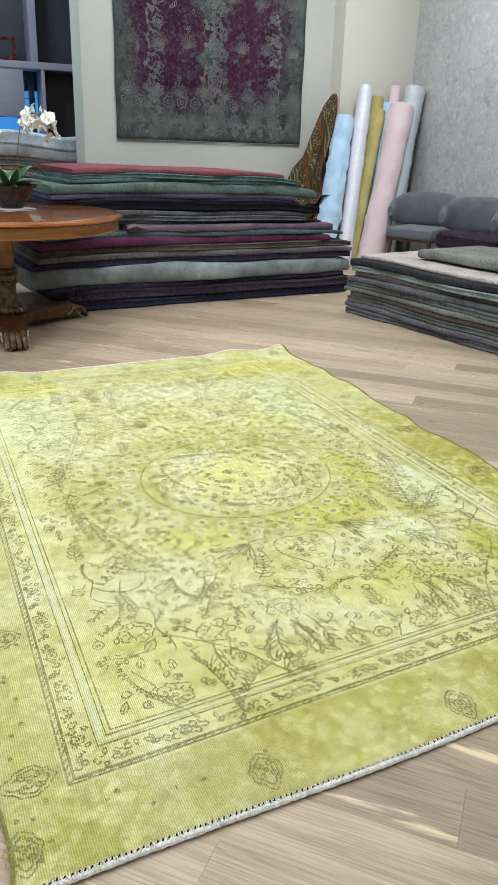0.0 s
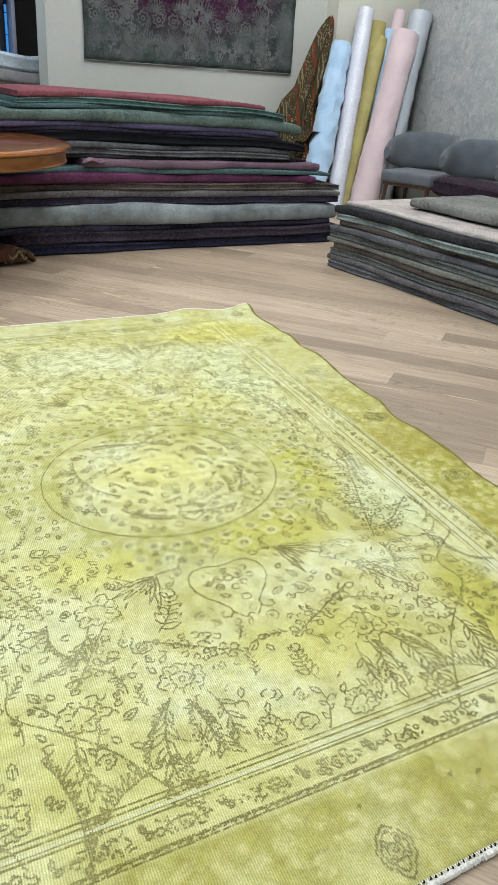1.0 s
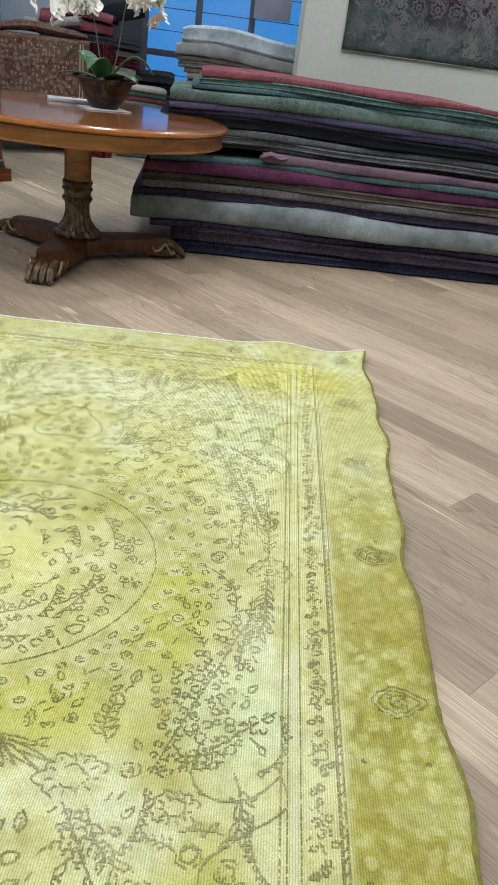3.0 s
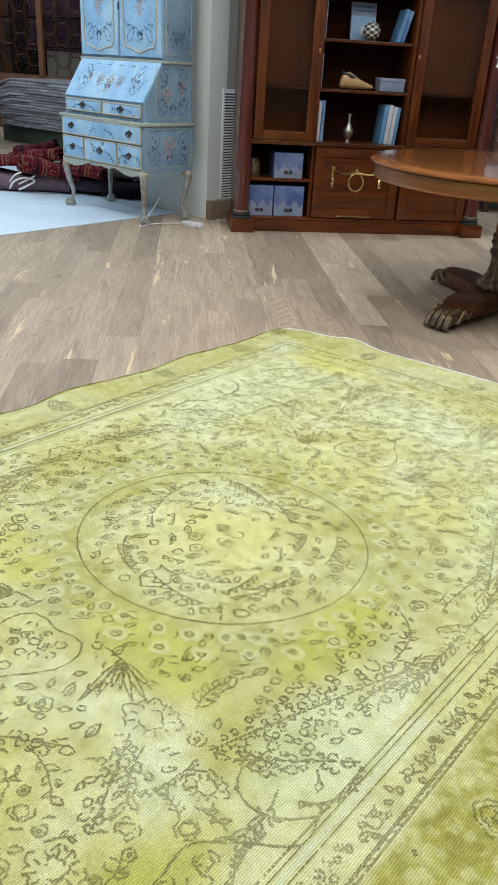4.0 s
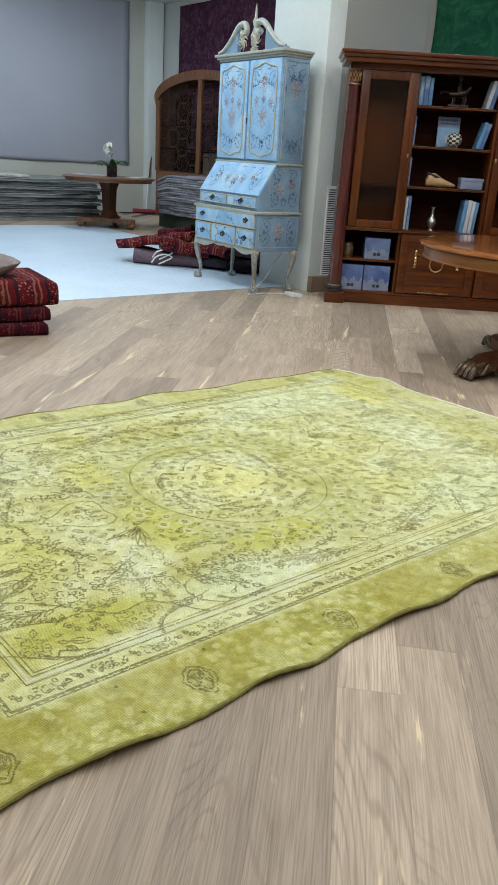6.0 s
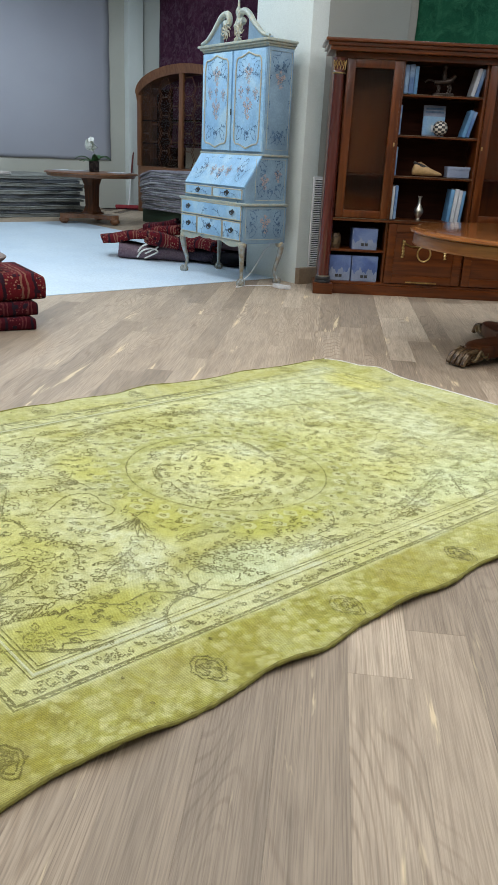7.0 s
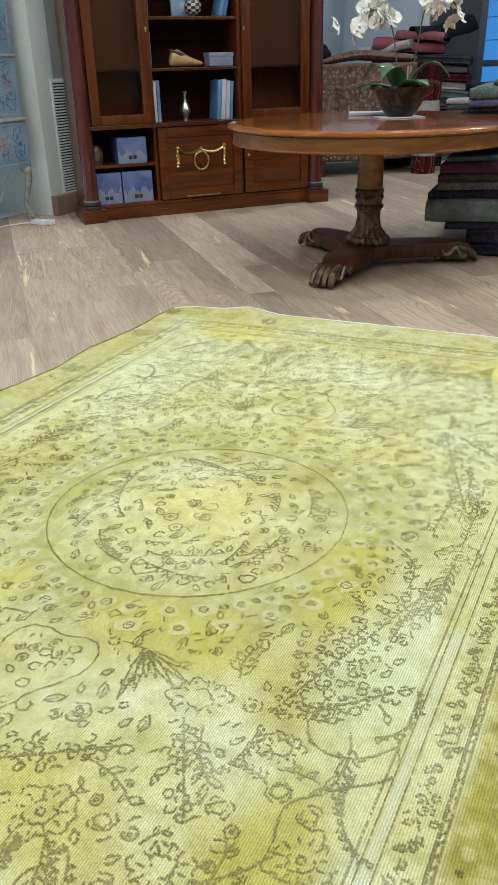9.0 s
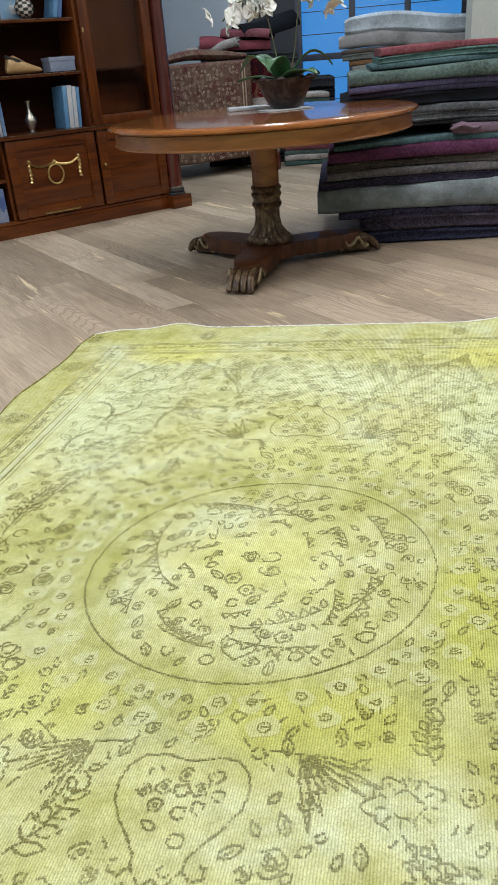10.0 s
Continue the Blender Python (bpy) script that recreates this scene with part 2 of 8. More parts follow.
def rug_colour(nt):
    """Overdyed chartreuse: washed-out field, deeper dye round the medallion, mottled olive border."""
    vec = add(nt, "ShaderNodeTexCoord").outputs["Object"]
    sep = add(nt, "ShaderNodeSeparateXYZ")
    nt.links.new(vec, sep.inputs[0])
    x, y = sep.outputs[0], sep.outputs[1]
    cloud = noise_tex(nt, vec, 3.1, 7, 0.68, 0.4)
    fleck = noise_tex(nt, vec, 17.0, 6, 0.72, 0.3)
    drag = noise_tex(nt, squash(nt, vec, (2.6, 0.8, 1.0)), 3.4, 6, 0.7, 0.3)

    def blob(cx, cy, rx, ry, inner, outer, wob=0.5):
        """1 inside an ellipse with a frayed rim, 0 outside it."""
        u = maths(nt, "DIVIDE", maths(nt, "SUBTRACT", x, cx), rx)
        v = maths(nt, "DIVIDE", maths(nt, "SUBTRACT", y, cy), ry)
        d = maths(nt, "SQRT", maths(nt, "ADD", maths(nt, "MULTIPLY", u, u), maths(nt, "MULTIPLY", v, v)))
        d = maths(nt, "ADD", d, maths(nt, "MULTIPLY", maths(nt, "SUBTRACT", drag, 0.5), wob))
        return between(nt, d, inner, outer, 1.0, 0.0)

    def dye(col, fac, tint, amount=1.0):
        return mixc(nt, maths(nt, "MULTIPLY", fac, amount), col, tint)

    col = ramp(nt, cloud, [(0.30, (0.475, 0.465, 0.150)), (0.42, (0.60, 0.60, 0.262)), (0.53, (0.655, 0.665, 0.345)), (0.66, (0.70, 0.735, 0.47))])
    # deeper dye in a broad ring round the medallion, yellow heart
    ring = maths(nt, "MULTIPLY", blob(1.15, 2.43, 0.56, 0.53, 0.85, 1.18), blob(1.15, 2.43, 0.36, 0.34, 0.70, 1.15, 0.6))
    wide = maths(nt, "SUBTRACT", blob(1.15, 2.43, 0.56, 0.53, 0.82, 1.2), ring)
    col = dye(col, maths(nt, "MULTIPLY", wide, between(nt, drag, 0.36, 0.60, 0.35, 1.0)), (0.430, 0.442, 0.140), 0.78)
    col = dye(col, blob(1.16, 2.44, 0.20, 0.17, 0.3, 1.4, 0.8), (0.68, 0.66, 0.210), 0.62)
    # strong patches of dye and washed-out places
    for cx, cy, rx, ry, tint, k in ((1.60, 2.32, 0.07, 0.20, (0.50, 0.50, 0.060), 0.55), (0.82, 1.98, 0.16, 0.08, (0.60, 0.585, 0.10), 0.5), (1.35, 2.00, 0.22, 0.09, (0.54, 0.53, 0.10), 0.6), (1.74, 1.55, 0.09, 0.26, (0.48, 0.47, 0.07), 0.75),
                                    (1.66, 1.98, 0.10, 0.12, (0.40, 0.38, 0.07), 0.55), (0.55, 1.45, 0.25, 0.20, (0.60, 0.59, 0.17), 0.4), (1.05, 1.30, 0.35, 0.10, (0.62, 0.62, 0.24), 0.4), (1.25, 1.55, 0.22, 0.10, (0.58, 0.565, 0.12), 0.5),
                                    (0.50, 3.25, 0.18, 0.36, (0.69, 0.735, 0.45), 0.75), (1.70, 3.20, 0.14, 0.34, (0.66, 0.72, 0.42), 0.65), (1.10, 3.52, 0.55, 0.16, (0.70, 0.735, 0.44), 0.6), (0.62, 1.80, 0.16, 0.20, (0.69, 0.72, 0.44), 0.5), (1.75, 2.05, 0.10, 0.14, (0.66, 0.74, 0.46), 0.6),
                                    (0.55, 3.78, 0.20, 0.12, (0.69, 0.66, 0.16), 0.55), (1.85, 3.80, 0.25, 0.16, (0.68, 0.65, 0.15), 0.6), (1.25, 2.95, 0.40, 0.10, (0.66, 0.66, 0.24), 0.4)):
        col = dye(col, blob(cx, cy, rx, ry, 0.55, 1.5, 0.9), tint, k)
    col = mixc(nt, ramp(nt, drag, [(0.56, (0, 0, 0)), (0.70, (0.45, 0.45, 0.45))]), col, (0.47, 0.465, 0.105))
    col = mixc(nt, 0.55, col, ramp(nt, fleck, [(0.34, (0.62, 0.61, 0.42)), (0.58, (1.06, 1.06, 1.06))]), "MULTIPLY")

    # border: darkest along the right side, pale at the far end
    def outside(v, mid, half):
        return between(nt, maths(nt, "ABSOLUTE", maths(nt, "SUBTRACT", v, mid)), half - 0.012, half + 0.012)

    skew = maths(nt, "SUBTRACT", y, maths(nt, "MULTIPLY", maths(nt, "SUBTRACT", x, 1.145), 0.07))
    edge = maths(nt, "MAXIMUM", outside(x, 1.102, 0.868), outside(skew, 2.55, 1.368))
    right = maths(nt, "MULTIPLY", between(nt, x, 1.93, 2.0), between(nt, y, 3.5, 2.4, 0.0, 1.0))
    front = between(nt, skew, 1.20, 1.17)
    left = maths(nt, "MULTIPLY", between(nt, x, 0.30, 0.22), 0.42)
    amount = maths(nt, "MAXIMUM", maths(nt, "MAXIMUM", maths(nt, "ADD", maths(nt, "MULTIPLY", right, 0.56), 0.30), maths(nt, "MULTIPLY", front, 0.66)), left)
    vor = add(nt, "ShaderNodeTexVoronoi", feature="SMOOTH_F1", i_Scale=30.0, i_Smoothness=0.4)
    wob = add(nt, "ShaderNodeMix", data_type="VECTOR", i_0=0.07)
    nz = add(nt, "ShaderNodeTexNoise", i_Scale=13.0, i_Detail=4.0)
    nt.links.new(vec, nz.inputs["Vector"])
    nt.links.new(vec, wob.inputs[4])
    nt.links.new(nz.outputs["Color"], wob.inputs[5])
    nt.links.new(wob.outputs[1], vor.inputs["Vector"])
    bord = ramp(nt, noise_tex(nt, vec, 6.5, 7, 0.72, 0.5), [(0.34, (0.255, 0.235, 0.026)), (0.48, (0.39, 0.375, 0.070)), (0.62, (0.52, 0.52, 0.22))])
    spot = maths(nt, "MULTIPLY", between(nt, vor.outputs["Distance"], 0.26, 0.56, 1.0, 0.0), between(nt, fleck, 0.30, 0.54))
    bord = dye(bord, spot, (0.62, 0.605, 0.27), 0.85)
    bord = mixc(nt, ramp(nt, noise_tex(nt, vec, 2.3, 4, 0.6), [(0.46, (0, 0, 0)), (0.60, (0.62, 0.62, 0.62))]), bord, (0.335, 0.285, 0.030))
    bord = mixc(nt, 0.7, bord, ramp(nt, noise_tex(nt, vec, 26.0, 7, 0.8, 0.4), [(0.34, (0.55, 0.53, 0.36)), (0.60, (1.10, 1.10, 1.10))]), "MULTIPLY")
    return mixc(nt, maths(nt, "MULTIPLY", edge, amount), col, bord), vec


def rug_mat(name, ink, pale=None, hold=0.93):
    m = bpy.data.materials.new(name)
    nt, s = nodes_of(m)
    col, vec = rug_colour(nt)
    if ink:
        fade = noise_tex(nt, vec, 7.0, 5, 0.7)
        speck = noise_tex(nt, vec, 190.0, 2, 0.7)
        f = mixc(nt, 0.4, ramp(nt, fade, [(0.33, (0.30, 0.30, 0.30)), (0.58, (0.92, 0.92, 0.92))]), ramp(nt, speck, [(0.32, (0.3, 0.3, 0.3)), (0.58, (0.95, 0.95, 0.95))]))
        dark = ramp(nt, noise_tex(nt, vec, 3.1, 2), [(0.35, (0.150, 0.125, 0.030)), (0.65, (0.190, 0.178, 0.080))])
        sep = add(nt, "ShaderNodeSeparateXYZ")
        nt.links.new(vec, sep.inputs[0])
        worn = add(nt, "ShaderNodeMapRange", i_1=2.5, i_2=3.6, i_3=hold, i_4=0.60 * hold)
        nt.links.new(sep.outputs[1], worn.inputs[0])
        keep = add(nt, "ShaderNodeMath", operation="MULTIPLY")
        nt.links.new(f, keep.inputs[0])
        nt.links.new(worn.outputs[0], keep.inputs[1])
        col = mixc(nt, keep.outputs[0], col, pale or dark)
    wv = add(nt, "ShaderNodeTexWave", wave_type="BANDS", bands_direction="X", i_Scale=66.0, i_Distortion=1.8, i_Detail=2.0, i_Detail_Scale=3.0)
    nt.links.new(vec, wv.inputs["Vector"])
    knots = noise_tex(nt, vec, 330.0, 2, 0.7)
    col = mixc(nt, 0.36, col, ramp(nt, wv.outputs["Fac"], [(0.1, (0.42, 0.42, 0.38)), (0.6, (1.14, 1.14, 1.24))]), "MULTIPLY")
    col = mixc(nt, 0.40, col, ramp(nt, knots, [(0.32, (0.4, 0.4, 0.38)), (0.6, (1.1, 1.1, 1.12))]), "MULTIPLY")
    nt.links.new(col, s.inputs["Base Color"])
    s.inputs["Roughness"].default_value = 0.92
    s.inputs["Specular IOR Level"].default_value = 0.15
    if not ink:
        bumped(nt, s, knots, 0.5, 0.002)
    return m


def glass(name, tint=(1, 1, 1), rough=0.0):
    m = bpy.data.materials.new(name)
    nt, s = nodes_of(m)
    s.inputs["Base Color"].default_value = (*tint, 1)
    s.inputs["Transmission Weight"].default_value = 1.0
    s.inputs["Roughness"].default_value = rough
    s.inputs["IOR"].default_value = 1.2
    return m


def glow(name, colour, strength):
    m = bpy.data.materials.new(name)
    nt, s = nodes_of(m)
    s.inputs["Base Color"].default_value = (0.02, 0.02, 0.02, 1)
    s.inputs["Emission Color"].default_value = (*colour, 1)
    s.inputs["Emission Strength"].default_value = strength
    return m


M_WALL = plain("wall_paint", (0.55, 0.57, 0.53), (0.51, 0.53, 0.49), 1.2, 0.75, 0.12, 140)
M_CREAM = plain("cream_paint", (0.60, 0.60, 0.53), (0.55, 0.55, 0.48), 1.2, 0.75, 0.12, 140)
M_PILLAR = plain("pillar_paint", (0.74, 0.79, 0.76), (0.68, 0.73, 0.70), 1.2, 0.7, 0.12, 140)
M_TAUPE = plain("taupe_paint", (0.33, 0.33, 0.30), (0.29, 0.29, 0.26), 1.2, 0.75, 0.12, 140)
M_BLUEGREY = plain("bluegrey_paint", (0.56, 0.62, 0.68), (0.50, 0.56, 0.62), 1.0, 0.6, 0.1, 120)
M_CEIL = plain("ceiling_paint", (0.78, 0.78, 0.76), (0.74, 0.74, 0.72), 1.0, 0.8, 0.1, 120)
M_WHITEFLOOR = plain("white_floor", (0.66, 0.78, 0.88), (0.58, 0.71, 0.83), 1.6, 0.45, 0.05, 60)
M_SLAB = plain("slab", (0.20, 0.16, 0.125), None, 3, 0.9)
M_OAK, M_OAKJ = oak("oak_board", False), oak("oak_boards", True)
M_SKIRT = plain("stone_skirting", (0.28, 0.20, 0.13), (0.22, 0.15, 0.10), 6, 0.5, 0.15, 80)
M_RUG, M_INK, M_INKPALE = rug_mat("rug_wool", False), rug_mat("rug_ink", True), rug_mat("rug_pale", True, (0.60, 0.63, 0.42), 0.8)
M_HALO = rug_mat("rug_halo", True, (0.64, 0.66, 0.42), 0.42)
M_FRINGE = plain("fringe_cotton", (0.88, 0.88, 0.85), (0.66, 0.65, 0.58), 90, 0.95, 0.5, 200)
M_BIND = plain("rug_binding", (0.26, 0.24, 0.05), (0.16, 0.14, 0.03), 40, 0.95, 0.5, 200)
M_MAHOG = wood("mahogany", (0.158, 0.041, 0.007), (0.052, 0.012, 0.003))
M_MAHOGV = wood("mahogany_upright", (0.158, 0.041, 0.007), (0.052, 0.012, 0.003), stretch=(14, 14, 1.2))
# mahogany darkened for cabinet insides: the recess shade is put into the colour
M_MAHOGSHADE = wood("mahogany_inside_shaded", (0.030, 0.009, 0.004), (0.013, 0.004, 0.002), 0.8, 0.0, spec=0.05)
M_BURGUNDY = wood("burgundy_column", (0.11, 0.022, 0.014), (0.05, 0.010, 0.008), 0.22, 0.8, (14, 14, 1.2))
M_TABLETOP = wood("table_top", (0.42, 0.155, 0.042), (0.22, 0.070, 0.020), 0.16, 0.9, (1.0, 7, 7))
M_TABLE = wood("table_wood", (0.125, 0.042, 0.014), (0.040, 0.014, 0.006), 0.42, 0.12, (14, 14, 1.2))
M_APRON = wood("table_apron", (0.31, 0.125, 0.035), (0.15, 0.052, 0.015), 0.34, 0.25, (1.2, 5, 14))
M_CARVED = plain("carved_gilt_wood", (0.115, 0.062, 0.028), (0.020, 0.010, 0.006), 45, 0.36, 0.6, 140, 0.3, patch=(0.19, 0.13, 0.07))
M_GILT = plain("gilt_brass", (0.72, 0.52, 0.22), (0.42, 0.28, 0.10), 20, 0.28, 0.2, 90, 1.0)
M_DULLGOLD = plain("dull_gilt", (0.36, 0.28, 0.16), (0.16, 0.11, 0.06), 50, 0.45, 0.5, 120, 0.5)
M_SILVER = plain("aged_silver", (0.62, 0.59, 0.52), (0.34, 0.32, 0.28), 20, 0.3, 0.2, 90, 1.0)
M_BLACK = plain("black_metal", (0.03, 0.03, 0.032), None, 10, 0.4)
M_GLASS = glass("cabinet_glass", (0.95, 0.90, 0.84))
# paler than the other inside wood: brown reflection of the panes put into colour
M_MAHOGSHEEN = wood("mahogany_pane_sheen", (0.080, 0.025, 0.008), (0.045, 0.014, 0.005), 0.8, 0.0, (14, 14, 1.2), spec=0.05)
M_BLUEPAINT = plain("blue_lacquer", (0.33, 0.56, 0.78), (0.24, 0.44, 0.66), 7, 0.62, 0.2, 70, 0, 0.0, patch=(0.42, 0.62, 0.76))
# same lacquer, darker: the shade on the case sides is put into the colour
M_BLUESHADE = plain("blue_lacquer_shaded", (0.25, 0.38, 0.50), (0.19, 0.30, 0.41), 7, 0.42, 0.2, 70, 0, 0.2)
M_BLUETRIM = plain("blue_trim", (0.30, 0.38, 0.38), (0.50, 0.47, 0.34), 30, 0.4, 0.3, 90)
M_SILVERLEG = plain("silvered_leg", (0.38, 0.45, 0.48), (0.30, 0.24, 0.15), 26, 0.38, 0.4, 90, 0.25)
M_INKBLUE = plain("painted_blue", (0.045, 0.10, 0.20), (0.10, 0.20, 0.34), 30, 0.5, 0.0)
M_INKORANGE = plain("painted_orange", (0.58, 0.36, 0.25), (0.48, 0.40, 0.36), 40, 0.5, 0.0)
M_WHITE = plain("white_plastic", (0.80, 0.80, 0.80), (0.74, 0.74, 0.74), 8, 0.35, 0.05)
M_PAPER = plain("paper", (0.54, 0.56, 0.58), (0.44, 0.47, 0.52), 10, 0.7, 0.05)
M_BOOKBLUE = plain("blue_cover", (0.10, 0.20, 0.40), (0.06, 0.13, 0.30), 8, 0.4, 0.05, patch=(0.25, 0.38, 0.55))
M_BOXSKY = plain("blue_sky_print", (0.085, 0.14, 0.33), (0.055, 0.095, 0.25), 9, 0.4, 0.05, patch=(0.15, 0.21, 0.38))
M_PALEPRINT = plain("pale_blue_print", (0.25, 0.29, 0.39), (0.18, 0.22, 0.32), 12, 0.5, 0.05)
M_BOOKSKY = plain("sky_cover", (0.13, 0.30, 0.50), (0.08, 0.20, 0.38), 8, 0.4, 0.05)
M_PETAL = plain("orchid_petal", (0.86, 0.86, 0.82), (0.74, 0.76, 0.70), 30, 0.6, 0.1)
M_LEAF = plain("orchid_leaf", (0.055, 0.16, 0.055), (0.03, 0.09, 0.035), 12, 0.35, 0.15, 60)
M_STEM = plain("orchid_stem", (0.12, 0.14, 0.06), (0.08, 0.07, 0.04), 20, 0.6)
M_POT = plain("mosaic_pot", (0.022, 0.014, 0.013), (0.007, 0.005, 0.005), 34, 0.4, 0.8, 60, 0, 0.1, patch=(0.06, 0.045, 0.04), spec=0.25)
M_GREYCHAIR = plain("grey_upholstery", (0.115, 0.135, 0.155), (0.085, 0.10, 0.12), 9, 0.85, 0.5, 260, sheen=0.3)
M_DARKWOOD = wood("dark_chair_leg", (0.10, 0.05, 0.03), (0.05, 0.025, 0.015), 0.4, 0.3)
M_BACKWOOD = wood("walnut", (0.24, 0.105, 0.045), (0.12, 0.045, 0.02), 0.35, 0.4, (14, 14, 1.2))
M_SHOE = plain("tan_leather", (0.55, 0.36, 0.17), (0.42, 0.26, 0.11), 14, 0.45, 0.2)
M_BRONZE = plain("dark_bronze", (0.08, 0.06, 0.05), (0.04, 0.03, 0.025), 20, 0.35, 0.3, 90, 0.8)
M_CREAMBALL = plain("ivory", (0.66, 0.62, 0.54), (0.52, 0.48, 0.42), 20, 0.4)
M_RED = persian("red_wool", (0.150, 0.012, 0.018), (0.30, 0.16, 0.105), (0.030, 0.012, 0.020), 0.21)
M_DARKRED = persian("dark_red_wool", (0.070, 0.006, 0.012), (0.16, 0.045, 0.045), (0.020, 0.012, 0.020), 0.16)
M_MAUVE = carpet_mat("mauve_wool", (0.20, 0.13, 0.16), (0.13, 0.085, 0.11), (0.30, 0.25, 0.26))
M_CUSHION = carpet_mat("cushion_wool", (0.34, 0.29, 0.28), (0.20, 0.16, 0.16), (0.48, 0.42, 0.38))
M_CREAMLINE = plain("cream_yarn", (0.58, 0.47, 0.34), (0.42, 0.30, 0.22), 40, 0.95)
M_BLACKYARN = carpet_mat("black_wool", (0.022, 0.020, 0.026), (0.010, 0.010, 0.014))
SCREENBLUE = glow("dusk_light", (0.045, 0.28, 0.80), 1.05)


# ---- mesh helpers ----
def empty(name, m=Matrix(), label="", category="", group="", kind=""):
    ob = new(name)
    ob.empty_display_size = 0.1
    ob.matrix_basis = m
    return tagged(ob, label, category, group, kind)


def part(name, bm, material, parent=None, label="", smooth=True):
    """Links a bmesh as one mesh object under a thing or part."""
    me = bpy.data.meshes.new(name)
    bmesh.ops.recalc_face_normals(bm, faces=bm.faces[:])
    bm.to_mesh(me)
    bm.free()
    me.materials.append(material)
    if smooth:
        me.shade_smooth()
        me.set_sharp_from_angle(angle=radians(38))
    ob = new(name, me)
    if parent is not None:
        ob.parent = parent
    if label:
        ob["label"] = label
    return ob


def top(name, bm, material, m=Matrix(), label="", category="", group="", kind="", smooth=True):
    ob = part(name, bm, material, None, "", smooth)
    ob.matrix_basis = m
    return tagged(ob, label, category, group, kind)


def raw(name, verts, faces, material, parent=None, label="", smooth=False):
    me = bpy.data.meshes.new(name)
    me.from_pydata([tuple(v) for v in verts], [], faces)
    me.update()
    me.materials.append(material)
    if smooth:
        me.shade_smooth()
    ob = new(name, me)
    if parent is not None:
        ob.parent = parent
    if label:
        ob["label"] = label
    return ob


def box(bm, c, size, bevel=0.004, rz=0.0, rx=0.0, ry=0.0, seg=2):
    """Adds a box with worn edges, centred at c."""
    geo = bmesh.ops.create_cube(bm, size=1.0, matrix=pose(*c, rx, ry, rz) @ Matrix.Diagonal((*size, 1)))
    if bevel:
        edges = list({e for v in geo["verts"] for e in v.link_edges})
        bmesh.ops.bevel(bm, geom=edges, offset=min(bevel, 0.45 * min(size)), segments=seg, profile=0.6, affect="EDGES", clamp_overlap=True)
    return bm


def solid(c, size, bevel=0.004, rz=0.0, rx=0.0, ry=0.0):
    return box(bmesh.new(), c, size, bevel, rz, rx, ry)


def rings(bm, loops, caps=True, closed=True):
    """Skins a list of loops of equal length."""
    made = [[bm.verts.new(p) for p in loop] for loop in loops]
    n = len(made[0])
    for a, b in zip(made, made[1:]):
        for k in range(n if closed else n - 1):
            bm.faces.new((a[k], a[(k + 1) % n], b[(k + 1) % n], b[k]))
    if caps:
        bm.faces.new(made[0][::-1])
        bm.faces.new(made[-1])
    return bm


def lathe(bm, prof, c=(0, 0, 0), n=28, flutes=0, depth=0.0):
    loops = []
    for r, z in prof:
        loops.append([(c[0] + r * (1 - (depth * (0.5 + 0.5 * math.cos(flutes * 2 * math.pi * k / n)) if flutes else 0)) * math.cos(2 * math.pi * k / n),
                       c[1] + r * (1 - (depth * (0.5 + 0.5 * math.cos(flutes * 2 * math.pi * k / n)) if flutes else 0)) * math.sin(2 * math.pi * k / n),
                       c[2] + z) for k in range(n)])
    return rings(bm, loops)


def tube(bm, pts, rad, n=8, flat=1.0):
    pts = [Vector(p) for p in pts]
    rads = [rad] * len(pts) if isinstance(rad, (int, float)) else rad
    side, loops = None, []
    for i, p in enumerate(pts):
        d = (pts[min(i + 1, len(pts) - 1)] - pts[max(i - 1, 0)]).normalized()
        if side is None:
            side = d.cross(Vector((0, 0, 1)) if abs(d.z) < 0.9 else Vector((1, 0, 0))).normalized()
        side = (side - d * side.dot(d)).normalized()
        up = d.cross(side)
        loops.append([p + rads[i] * (math.cos(a) * side + flat * math.sin(a) * up) for a in (2 * math.pi * k / n for k in range(n))])
    return rings(bm, loops)


def bezier(ctrl, n=16):
    """A smooth line through control points."""
    c = [Vector(p) for p in ctrl]
    c = [2 * c[0] - c[1]] + c + [2 * c[-1] - c[-2]]
    out = []
    for i in range(1, len(c) - 2):
        for k in range(n):
            t = k / n
            out.append(0.5 * ((2 * c[i]) + (c[i + 1] - c[i - 1]) * t + (2 * c[i - 1] - 5 * c[i] + 4 * c[i + 1] - c[i + 2]) * t * t + (3 * c[i] - c[i - 1] - 3 * c[i + 1] + c[i + 2]) * t ** 3))
    return out + [c[-2]]


def ball(bm, c, r, u=12, v=8):
    bmesh.ops.create_uvsphere(bm, u_segments=u, v_segments=v, radius=1.0, matrix=pose(*c) @ Matrix.Diagonal((*((r, r, r) if isinstance(r, (int, float)) else r), 1)))
    return bm


